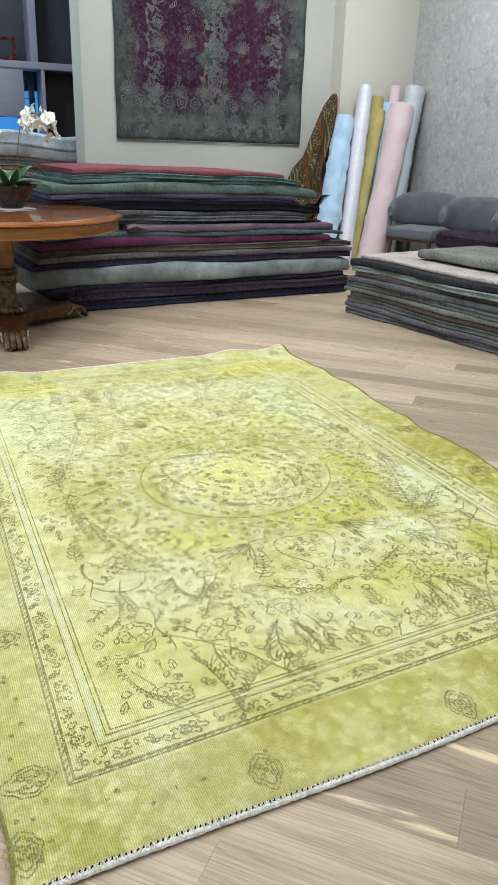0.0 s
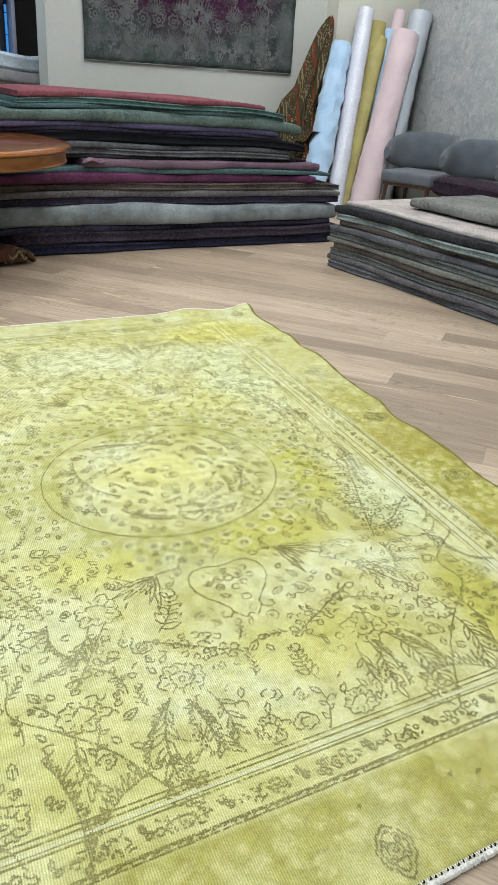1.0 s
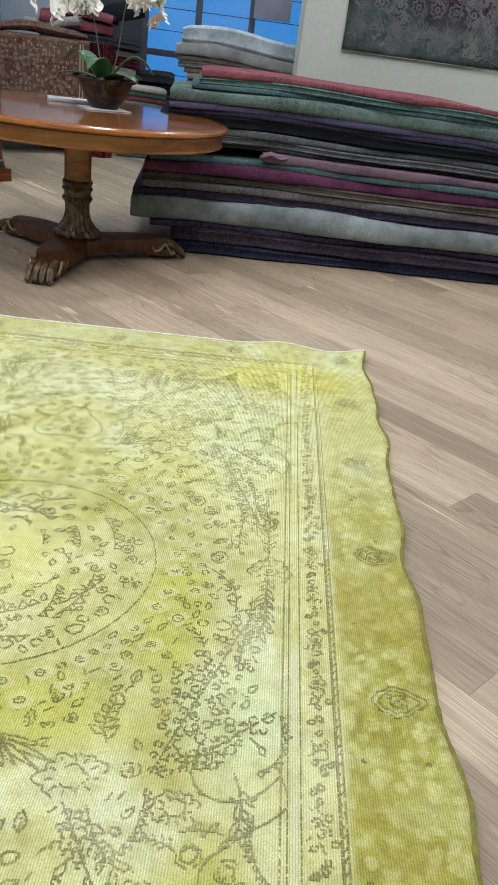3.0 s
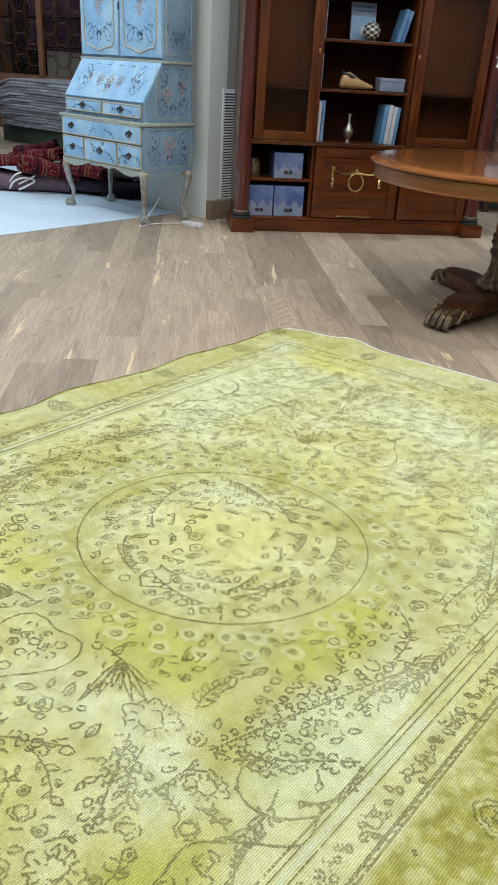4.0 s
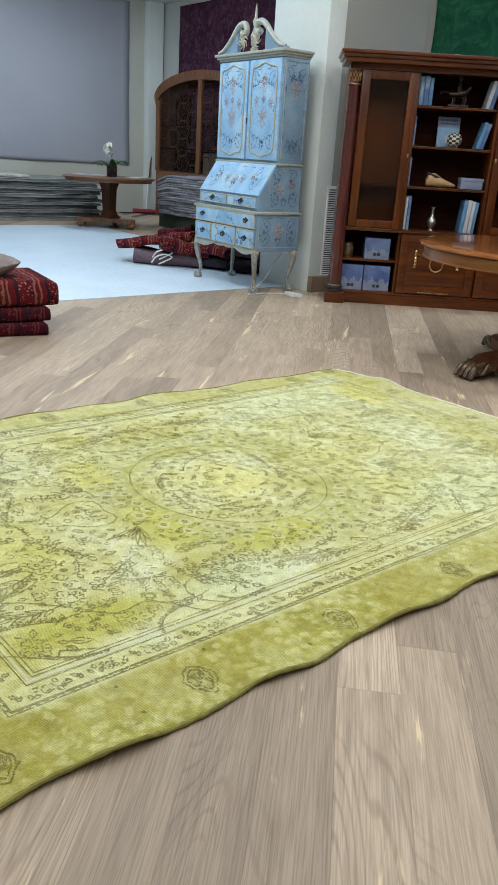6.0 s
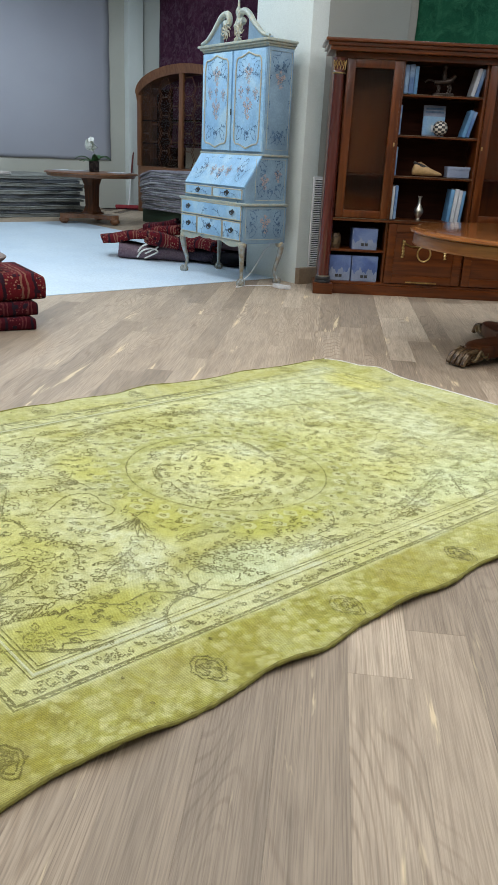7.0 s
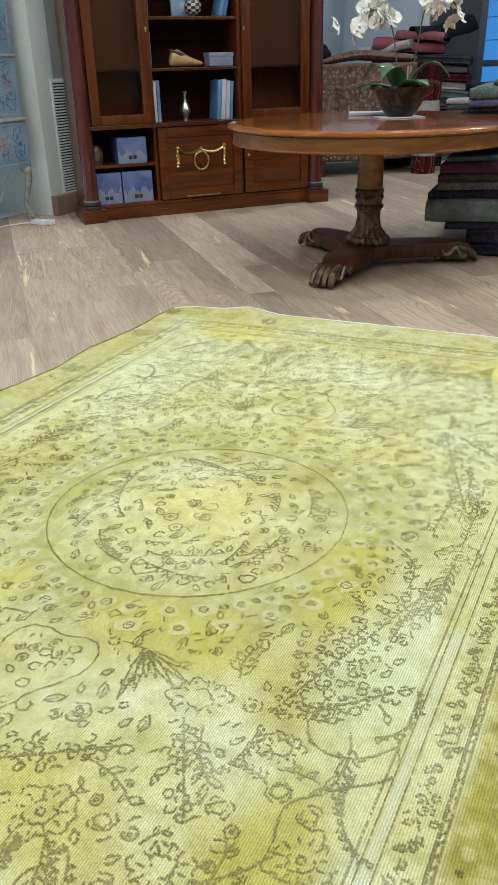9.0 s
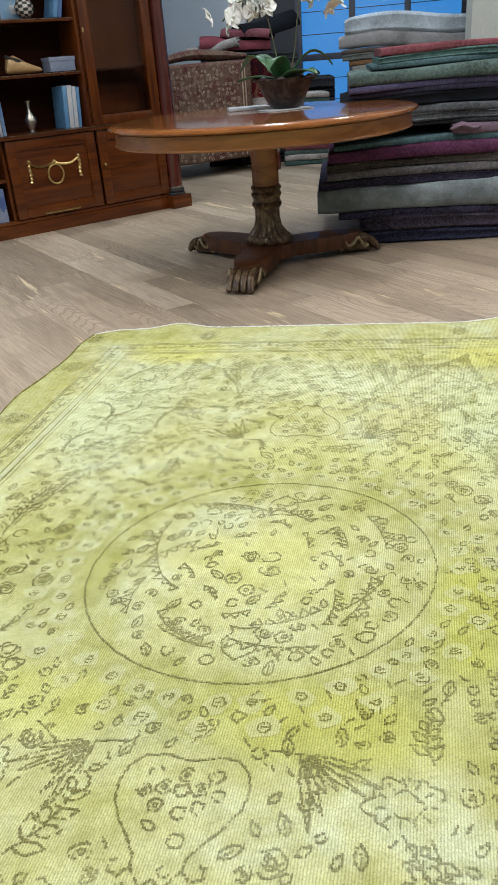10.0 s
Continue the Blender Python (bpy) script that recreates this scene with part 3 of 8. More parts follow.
class Ink:
    """Flat drawn lines in a plane, gathered into one mesh."""

    def __init__(self, seed=1):
        self.v, self.f, self.rnd = [], [], random.Random(seed)
        self.snap, self.taken, self.cell, self.tied = 0.0, set(), 0.006, {}

    def cells(self, c, r):
        n = int(r / self.cell)
        i, j = int(c[0] / self.cell), int(c[1] / self.cell)
        return [(i + a, j + b) for a in range(-n, n + 1) for b in range(-n, n + 1) if a * a + b * b <= n * n + 1]

    def fits(self, c, r):
        return not any(q in self.taken for q in self.cells(c, r))

    def block(self, c, r):
        self.taken.update(self.cells(c, r))

    def block_line(self, pts, r):
        for p in pts:
            self.block(p, r)

    def bloom_at(self, c, r, w):
        """A small flower where there is room for it."""
        if self.fits(c, r):
            self.flower(c, 0.82 * r, w, self.rnd.choice((4, 5, 6, 7)), self.rnd.random(), r > 0.010)
            if r > 0.022:
                self.flower(c, 0.5 * r, w, 6, self.rnd.random(), False)
            self.block(c, r)

    def line(self, pts, w, closed=False):
        pts = [np.array(p, float) for p in pts]
        if self.snap:
            put, pts = pts, []
            for p in put:
                q = np.round(p / self.snap) * self.snap
                if not pts or np.abs(q - pts[-1]).max() > 1e-6:
                    pts.append(q)
            if closed and len(pts) > 2 and np.abs(pts[0] - pts[-1]).max() < 1e-6:
                pts.pop()
            if len(pts) < 2:
                return
        n, at = len(pts), len(self.v)
        for i, p in enumerate(pts):
            a, b = (pts[i - 1], pts[(i + 1) % n]) if closed else (pts[max(i - 1, 0)], pts[min(i + 1, n - 1)])
            d = b - a
            d = d / (np.hypot(*d) + 1e-9)
            o = np.array([-d[1], d[0]]) * w * 0.5 * self.rnd.uniform(0.7, 1.3)
            self.v += [p + o, p - o]
        for i in range(n if closed else n - 1):
            j = (i + 1) % n
            self.f.append((at + 2 * i, at + 2 * i + 1, at + 2 * j + 1, at + 2 * j))

    def fill(self, pts):
        at = len(self.v)
        self.v += [np.array(p, float) for p in pts]
        self.f.append(tuple(range(at, at + len(pts))))

    def flower(self, c, r, w, lobes=5, turn=0.0, core=True):
        n = lobes * 5
        self.line([(c[0] + r * (1 + 0.2 * math.cos(lobes * a)) * math.cos(a + turn), c[1] + r * (1 + 0.2 * math.cos(lobes * a)) * math.sin(a + turn)) for a in (2 * math.pi * k / n for k in range(n))], w, True)
        if core:
            self.line([(c[0] + 0.38 * r * math.cos(a), c[1] + 0.38 * r * math.sin(a)) for a in (math.pi * k / 4 for k in range(8))], w, True)

    def ellipse(self, c, rx, ry, w, n=96):
        self.line([(c[0] + rx * math.cos(2 * math.pi * k / n), c[1] + ry * math.sin(2 * math.pi * k / n)) for k in range(n)], w, True)

    def leaf(self, c, ang, l, wd, w, vein=True):
        ca, sa = math.cos(ang), math.sin(ang)
        put = lambda u, v: (c[0] + ca * u - sa * v, c[1] + sa * u + ca * v)
        up = [put(l * k / 6, wd * math.sin(math.pi * (k / 6) ** 0.8)) for k in range(7)]
        dn = [put(l * k / 6, -wd * math.sin(math.pi * (k / 6) ** 0.8)) for k in range(5, 0, -1)]
        self.line(up + dn, w, True)
        if vein:
            self.line([put(0, 0), put(l * 0.6, 0)], w)

    def spray(self, c, ang, l, w):
        """A small stem with paired leaf strokes and a bud, where there is room."""
        if not self.fits(c, 0.55 * l):
            return
        bend, ca, sa = self.rnd.uniform(-0.5, 0.5), math.cos(ang), math.sin(ang)
        p, pts = np.array(c) - 0.5 * l * np.array([ca, sa]), []
        for k in range(9):
            h = ang + bend * (k / 8 - 0.5) * 2
            pts.append(p.copy())
            if k > 0:
                s = (-1) ** k
                q = 0.34 * l * (1 - 0.05 * k)
                if l > 0.10:
                    self.leaf(p, h + s * 0.85, q, 0.24 * q, w, False)
                else:
                    self.line([p, p + 0.8 * q * np.array([math.cos(h + s * 0.8), math.sin(h + s * 0.8)])], 1.25 * w)
            p = p + l / 9 * np.array([math.cos(h), math.sin(h)])
        self.line(pts, w)
        self.flower(p, 0.11 * l, w, 5, 0, False)
        self.block(c, 0.55 * l)

    def vine(self, p, ang, curl, length, w, leafy=0.03, bloom=0.03, wobble=0.6):
        p, pts, d, step = np.array(p, float), [], 0.0, 0.012
        side, nxt = 1, leafy
        while d < length:
            pts.append(p.copy())
            if self.snap and d > 0.03 and not self.fits(p, 0.003):
                break
            ang += (curl * (0.4 + 1.2 * d / length) + wobble * math.sin(9 * d + curl)) * step * 10
            p = p + step * np.array([math.cos(ang), math.sin(ang)])
            d += step
            if d > nxt:
                turn_ = ang + side * self.rnd.uniform(0.6, 1.2)
                l = self.rnd.uniform(0.6, 1.2) * bloom
                q = p + (0.5 * l + 0.006) * np.array([math.cos(turn_), math.sin(turn_)])
                if not self.snap or self.fits(q, 0.4 * l):
                    if self.rnd.random() < 0.25:
                        self.flower(q, 0.42 * l, w, 5, self.rnd.random())
                    else:
                        self.leaf(p, turn_, l, l * 0.24, w, l > 0.035)
                    self.block(q, 0.4 * l)
                side, nxt = -side, nxt + leafy * self.rnd.uniform(0.6, 1.4)
        self.line(pts, w)
        self.block_line(pts, 0.004)
        if self.snap and not self.fits(p, 0.8 * bloom):
            return p
        self.block(p, bloom)
        self.flower(p, bloom, w, self.rnd.choice((5, 6, 7)), self.rnd.random())
        return p

    def mesh(self, name, place, material, parent, label=""):
        return tagged(raw(name, [place(*v) for v in self.v], self.f, material, parent, label), kind="stuff")


class Knots(Ink):
    """Drawn lines tied into a weave: every line becomes a row of small square knots."""
    pitch = 0.0030

    def line(self, pts, w, closed=False):
        pts = [(p[0] + self.rnd.uniform(-0.001, 0.001), p[1] + self.rnd.uniform(-0.001, 0.001)) for p in pts]
        if closed:
            pts.append(pts[0])
        for (x, y), (x2, y2) in zip(pts, pts[1:]):
            n = int(math.hypot(x2 - x, y2 - y) / 0.0016) + 1
            for k in range(n + 1):
                px, py = x + (x2 - x) * k / n, y + (y2 - y) * k / n
                i, j = int(px / self.pitch), int(py / self.pitch)
                self.tied[i, j] = 1
                if w > 0.005:
                    self.tied[i + 1, j] = self.tied[i, j + 1] = 1

    def flower(self, c, r, w, lobes=5, turn=0.0, core=True):
        n, out = lobes * 4, []
        grow = [self.rnd.uniform(0.82, 1.18) for _ in range(lobes)]
        for k in range(n):
            a = 2 * math.pi * k / n
            q = r * grow[k // 4] * (0.92 + 0.22 * math.sin(math.pi * (k % 4) / 4 + 0.4))
            out.append((c[0] + q * math.cos(a + turn), c[1] + 0.94 * q * math.sin(a + turn)))
        for k in range(lobes):
            if self.rnd.random() < 0.8:
                self.line([out[(4 * k + q) % n] for q in range(5)], w)
        if core and self.rnd.random() < 0.7:
            self.line([(c[0] + 0.34 * r * math.cos(a), c[1] + 0.34 * r * math.sin(a)) for a in (math.pi * k / 3 for k in range(6))], w, True)

    def branch(self, p, ang, curl, l, leaf):
        """A bare stem with long pointed leaves to both sides."""
        q, h, n, pts = np.array(p, float), ang, int(l / 0.018), []
        for k in range(n):
            pts.append(tuple(q))
            if k > 1:
                s = (-1) ** k
                self.leaf(q, h + s * self.rnd.uniform(0.35, 0.7), leaf * self.rnd.uniform(0.7, 1.15), 0.13 * leaf, 0.003, False)
            h += curl / n
            q = q + 0.018 * np.array([math.cos(h), math.sin(h)])
        self.line(pts, 0.003)
        self.block_line(pts, 0.022)

    def mesh(self, name, place, material, parent, label=""):
        g, verts, faces = self.pitch, [], []
        for i, j in self.tied:
            x, y = (i + 0.5) * g, (j + 0.5) * g
            if self.rnd.random() < 0.06 + 0.40 * max(0.0, noise.noise(Vector((6 * x, 6 * y, 1.7)))):
                continue
            at, a, b = len(verts), 0.5 * g * self.rnd.uniform(0.8, 1.12), 0.5 * g * self.rnd.uniform(0.95, 1.15)
            x += self.rnd.uniform(-0.0003, 0.0003)
            verts += [place(x - a, y - b), place(x + a, y - b), place(x + a, y + b), place(x - a, y + b)]
            faces.append((at, at + 1, at + 2, at + 3))
        return tagged(raw(name, verts, faces, material, parent, label), kind="stuff")


# ---- setting: walls, floor, ceiling ----
def wall(name, a, b, thick, z0=0.0, z1=CEILING, material=M_WALL, label="plain painted wall"):
    """A wall whose face runs from a to b, with its thickness to the left of that way."""
    a, b = Vector((*a, 0)), Vector((*b, 0))
    d = b - a
    m = pose(*a, 0, 0, math.degrees(math.atan2(d.y, d.x)))
    return top(name, solid((d.length / 2, thick / 2, (z0 + z1) / 2), (d.length, thick, z1 - z0), 0.006), material, m, label, "wall", kind="structure")


# display wall behind the large pile, its pilaster and the wall beside the chairs
wall("wall_display", (1.75, 7.705), (4.63, 8.105), 0.25, label="pale grey-green painted display wall")
wall("wall_pilaster", (4.62, 7.89), (5.60, 7.95), 0.45, material=M_CREAM, label="cream painted pilaster in the corner")
wall("wall_east", (5.60, 8.40), (5.60, -2.60), 0.25, label="pale painted side wall")
wall("wall_south", (5.60, -2.60), (-11.2, -2.60), 0.25, label="pale painted wall behind the walk")
wall("wall_west", (-10.85, -2.6), (-10.85, 9.35), 0.25, material=M_CREAM, label="beige painted end wall")
wall("wall_vitrine", (-10.85, 9.35), (-2.95, 9.35), 0.25, material=M_WALL, label="pale wall behind the vitrine")
wall("wall_pier_front", (-2.93, 5.79), (-2.172, 5.79), 0.20, material=M_PILLAR, label="white painted pier beside the secretary")
wall("wall_grille", (-2.175, 5.80), (-2.175, 7.05), 0.70, material=M_TAUPE, label="taupe painted wall with the vent grille")
wall("wall_pier_back", (-2.93, 9.35), (-2.93, 6.27), 0.05, material=M_WALL, label="pale side of the pier")
wall("wall_diagonal", (-2.21, 7.04), (-1.12, 8.34), 0.20, material=M_TAUPE, label="taupe painted wall behind the bookcase")
wall("wall_passage", (-1.12, 8.34), (-1.75, 11.0), 0.20, material=M_BLUEGREY, label="blue-grey painted passage wall")
wall("wall_shop_north", (-1.80, 11.0), (-0.75, 11.0), 0.20, material=M_BLUEGREY, label="blue-grey painted end wall")
wall("wall_shop_dark", (-0.66, 11.0), (-0.06, 11.0), 0.20, material=plain("charcoal_paint", (0.055, 0.055, 0.065), None, 2, 0.6), label="charcoal painted end wall")
wall("wall_shop_east", (3.6, 11.0), (3.6, 8.2), 0.20, label="plain wall of the back space")
wall("wall_shop_head", (-0.06, 11.0), (3.6, 11.0), 0.20, 2.95, label="lintel over the shop front")
top("trim_white_post", solid((-0.705, 10.97, CEILING / 2), (0.085, 0.10, CEILING), 0.006), M_WHITE, label="white upright trim at the passage end", category="trim", kind="structure")
top("ceiling", solid((-2.6, 4.2, CEILING + 0.06), (17.2, 14.2, 0.12), 0), M_CEIL, label="plain white painted ceiling", category="ceiling", kind="structure")
top("baseboard", solid((-2.145, 6.03, 0.075), (0.06, 0.48, 0.15), 0.004), M_SKIRT, label="brown stone skirting under the grille", category="baseboard", kind="structure")
top("floor_base", solid((-2.6, 4.2, -0.076), (17.2, 14.2, 0.12), 0), M_SLAB, label="dark screed under the boards", category="floor", kind="structure")
top("floor_white", solid((-5.42, 2.0, 0.003), (5.84, 9.2, 0.006), 0.002), M_WHITEFLOOR, label="large pale blue-white floor area with a straight edge", category="floor", kind="structure")


def ceiling_lamp(x, y, watts, cool):
    e = empty("ceiling_lamp", pose(x, y, CEILING), "round recessed white ceiling downlight", "lamp", "ceiling downlights")
    bm = bmesh.new()
    lathe(bm, [(0.085, 0.0), (0.10, -0.001), (0.10, -0.012), (0.085, -0.014), (0.08, -0.004)], n=24)
    part("rim", bm, M_WHITE, e)
    li = bpy.data.lights.new("downlight", "AREA")
    li.shape, li.size, li.energy = "DISK", 0.16, watts * LAMP
    li.color = (0.76, 0.89, 1.0) if cool else (0.95, 0.97, 1.0)
    ob = new("downlight", li)
    ob.parent = e
    ob.location = (0, 0, -0.02)


for spot in DOWNLIGHTS:
    ceiling_lamp(*spot)
# no such fixtures known: fill for walls that the downlights leave too dark
for eye, aim, watts, cool in WALL_FILL:
    e = empty("track_spot", look(eye, aim), "added unseen spot that brightens a wall", "lamp", "track spotlights")
    part("can", lathe(bmesh.new(), [(0.030, 0.14), (0.045, 0.13), (0.048, 0.02), (0.044, 0.02), (0.040, 0.10), (0.001, 0.10)], n=20), M_WHITE, e)
    li = bpy.data.lights.new("spot", "SPOT")
    li.energy, li.spot_size, li.spot_blend, li.shadow_soft_size = watts, radians(95), 0.9, 0.05
    li.color = (0.80, 0.90, 1.0) if cool else (0.97, 0.98, 1.0)
    ob = new("spot_lamp", li)
    ob.parent = e
    ob.location = (0, 0, 0.01)

# ---- the chartreuse rug ----
RX0, RX1 = 0.09, 2.18


def rug_front(x):
    """The fringed near edge, which runs slightly askew."""
    return 0.905 + 0.04 * (x - 0.1) + 0.010 * (x - 0.1) ** 2 + 0.006 * math.sin(5 * x)


def rug_point(u, v):
    """u, v in 0..1 over the rug, to its wavy outline."""
    x0 = RX0 + 0.010 * math.sin(7.5 * v + 1) + 0.007 * math.sin(38 * v) + 0.004 * math.sin(63 * v)
    x1 = RX1 + 0.010 * math.sin(9.5 * v + 0.4) + 0.0075 * math.sin(44 * v + 1) + 0.004 * math.sin(71 * v)
    x = x0 + (x1 - x0) * u
    y1 = 4.04 + 0.065 * (x - 0.1)
    y0 = rug_front(x)
    corner = 0.05 * max(0.0, (0.07 - u) / 0.07) ** 2
    return x, y0 + (y1 - corner * 1.2 - y0) * v


def rug_lift(x, y):
    """Height of the rug's upper face: flat inside, small waves along the edges."""
    z = 0.009 + 0.0012 * math.sin(2.1 * x + 1.3 * y)
    z += 0.024 * math.exp(-((x - 0.47) / 0.10) ** 2 - ((y - 4.03) / 0.10) ** 2)
    z += 0.022 * math.exp(-((x - 1.83) / 0.12) ** 2 - ((y - 4.12) / 0.10) ** 2)
    z += 0.024 * math.exp(-((x - 2.17) / 0.07) ** 2 - ((y - 4.15) / 0.08) ** 2)
    e = max(0.0, 1 - (RX1 + 0.01 - x) / 0.10)
    if e > 0:
        z += 0.013 * e * e * max(0.0, math.sin(14.2 * y + 0.6)) + 0.008 * e * max(0.0, math.sin(6.1 * y))
    f = max(0.0, 1 - (x - RX0) / 0.10)
    if f > 0:
        z += 0.009 * f * f * max(0.0, math.sin(9.0 * y + 2.0))
    return z


rug = empty("area_rug", pose(0, 0, 0), "large worn chartreuse yellow overdyed rug with faint floral medallion", "rug")
NU, NV = 84, 126
vs, fs = [], []
for j in range(NV + 1):
    for i in range(NU + 1):
        x, y = rug_point(i / NU, j / NV)
        vs.append((x, y, rug_lift(x, y)))
n1 = len(vs)
vs += [(x, y, z - 0.0075) for x, y, z in vs]
for j in range(NV):
    for i in range(NU):
        a = j * (NU + 1) + i
        q = (a, a + 1, a + NU + 2, a + NU + 1)
        fs += [q, tuple(n1 + k for k in q[::-1])]
rim = [i for i in range(NU)] + [NU + j * (NU + 1) for j in range(NV)] + [NV * (NU + 1) + i for i in range(NU, 0, -1)] + [j * (NU + 1) for j in range(NV, 0, -1)]
for a, b in zip(rim, rim[1:] + rim[:1]):
    fs.append((a, n1 + a, n1 + b, b))
raw("woven_field", vs, fs, M_RUG, rug, smooth=True)


def on_rug(x, y, up=0.0013):
    y += 0.07 * (x - 1.145)
    return (x, y, rug_lift(x, y) + up)


def edge_points(side, n=240):
    return [rug_point(k / n, 0.0) if side == "front" else rug_point(k / n, 1.0) if side == "far" else rug_point(1.0, k / n) if side == "right" else rug_point(0.0, k / n) for k in range(n + 1)]


rnd = random.Random(5)
for side, mat_, r, nm, lb in (("front", M_FRINGE, 0.0057, "selvedge", "off-white cotton fringe binding"), ("far", M_FRINGE, 0.0055, "selvedge", "off-white cotton fringe binding"),
                              ("right", M_BIND, 0.0058, "binding", "olive overcast edge"), ("left", M_BIND, 0.0052, "binding", "olive overcast edge")):
    bm = bmesh.new()
    line = edge_points(side)
    tube(bm, [(x, y, rug_lift(x, y) - 0.003) for x, y in line], [r * rnd.uniform(0.75, 1.25) for _ in line], 7)
    if side == "front":
        for k in range(420):
            x = line[0][0] + (line[-1][0] - line[0][0]) * k / 420
            y = rug_front(x)
            z = rug_lift(x, y)
            tube(bm, [(x, y + 0.010, z + 0.001), (x + rnd.uniform(-0.003, 0.003), y - 0.002, z + 0.0034), (x + rnd.uniform(-0.003, 0.003), y - 0.0065, z - 0.003)], 0.0014, 4)
    part(nm, bm, mat_, rug, lb)
bm = bmesh.new()
for k in range(1, 170):
    x = RX0 + 0.012 + 0.0122 * k + rnd.uniform(-0.002, 0.002)
    y = rug_front(x) + rnd.uniform(0.003, 0.005)
    z = rug_lift(x, y) + 0.0030
    tube(bm, [(x, y, z), (x + 0.0022, y + 0.0025, z + 0.0006), (x + 0.003, y + rnd.uniform(0.004, 0.006), z - 0.0008)], 0.0016, 4)
part("overcast_stitching", bm, M_BLACKYARN, rug, "dark green stitches along the pale fringe binding")
ink = Knots(3)
CX, CY = 1.150, 2.432
MX, MY = 0.383, 0.362
W = 0.0030
for d, w in ((0.0, 0.004), (0.012, 0.003)):
    ink.line([(0.235 + d, 1.185 + d), (1.965 - d, 1.185 + d), (1.965 - d, 3.915 - d), (0.235 + d, 3.915 - d)], w, True)
pale = Ink(4)
for d in (0.021,):
    pale.line([(0.305 + d, 1.255 + d), (1.895 - d, 1.255 + d), (1.895 - d, 3.845 - d), (0.305 + d, 3.845 - d)], 0.017, True)
pale.mesh("guard_stripe", lambda x, y: on_rug(x, y, 0.0009), M_INKPALE, rug, "pale worn guard stripe")
for d, w in ((0.009, 0.003), (0.033, 0.0034), (0.045, 0.002)):
    ink.line([(0.305 + d, 1.255 + d), (1.895 - d, 1.255 + d), (1.895 - d, 3.845 - d), (0.305 + d, 3.845 - d)], w, True)
def along_border(inset, step):
    x0, x1, y0, y1 = 0.235 + inset, 1.965 - inset, 1.185 + inset, 3.915 - inset
    for k in range(int((x1 - x0) / step) + 1):
        yield x0 + k * step, y0, 0
        yield x0 + k * step, y1, 2
    for k in range(1, int((y1 - y0) / step)):
        yield x0, y0 + k * step, 3
        yield x1, y0 + k * step, 1
ink.line([(0.249, 1.199), (1.951, 1.199), (1.951, 3.901), (0.249, 3.901)], 0.003, True)
for x, y, s in along_border(0.007, 0.021):
    along = (0.005, 0.0) if s in (0, 2) else (0.0, 0.005)
    ink.line([(x - along[0] - 0.003 * (s in (1, 3)), y - along[1] - 0.003 * (s in (0, 2))), (x + along[0] + 0.003 * (s in (1, 3)), y + along[1] + 0.003 * (s in (0, 2)))], 0.003)


def tuft(x, y, turn):
    """A close cluster of small blossoms and leaf ticks in the narrow border."""
    ca, sa = math.cos(turn), math.sin(turn)
    put = lambda u, v: (x + ca * u - sa * v, y + sa * u + ca * v)
    ink.flower(put(0, 0), 0.013, 0.003, 6, ink.rnd.random())
    for u, v in ((-0.026, 0.010), (-0.024, -0.012), (0.026, -0.010), (0.024, 0.012), (-0.046, -0.002), (0.046, 0.003)):
        u, v = u + ink.rnd.uniform(-0.004, 0.004), v + ink.rnd.uniform(-0.003, 0.003)
        if ink.rnd.random() < 0.5:
            ink.flower(put(u, v), 0.0075, 0.003, 5, ink.rnd.random(), False)
        else:
            ink.leaf(put(u, v), turn + ink.rnd.uniform(0, 6.28), 0.016, 0.005, 0.003, False)
    for k in range(7):
        p = put(ink.rnd.uniform(-0.05, 0.05), ink.rnd.uniform(-0.020, 0.020))
        h = turn + ink.rnd.choice((0.6, 2.2)) + ink.rnd.uniform(-0.3, 0.3)
        ink.line([p, (p[0] + 0.010 * math.cos(h), p[1] + 0.010 * math.sin(h))], 0.003)
    for u in (-0.075, 0.078):
        h = turn + ink.rnd.uniform(-0.5, 0.5)
        for s in (-0.6, 0.6):
            ink.leaf(put(u, 0.010 * s), h + s + 1.57, 0.018, 0.005, 0.003, False)


for k in range(10):
    for y in (1.228, 3.872):
        tuft(0.33 + 0.155 * k + 0.02, y, 0.0)
for k in range(17):
    for x in (0.278, 1.922):
        tuft(x, 1.30 + 0.156 * k, math.pi / 2)


def cartouche(x, y, ang, r=0.052):
    """A shield-shaped border motif."""
    ca, sa = math.cos(ang), math.sin(ang)
    put = lambda u, v: (x + ca * u - sa * v, y + sa * u + ca * v)
    for s in (1.0, 0.74):
        pts = []
        for k in range(28):
            a = 2 * math.pi * k / 28
            rr = r * s * (0.90 + 0.05 * math.cos(4 * a) + 0.05 * math.cos(9 * a) + (0.26 * math.exp(-((a - math.pi) / 0.24) ** 2)))
            pts.append(put(rr * math.cos(a) * 1.05, rr * math.sin(a) * 0.82))
        ink.line(pts, W, True)
    ink.flower(put(0, 0), 0.016, W, 5, ang)
    for a in (0.7, -0.7, 2.4, -2.4):
        ink.leaf(put(0.012 * math.cos(a), 0.012 * math.sin(a)), a + ang, 0.018, 0.005, W, False)


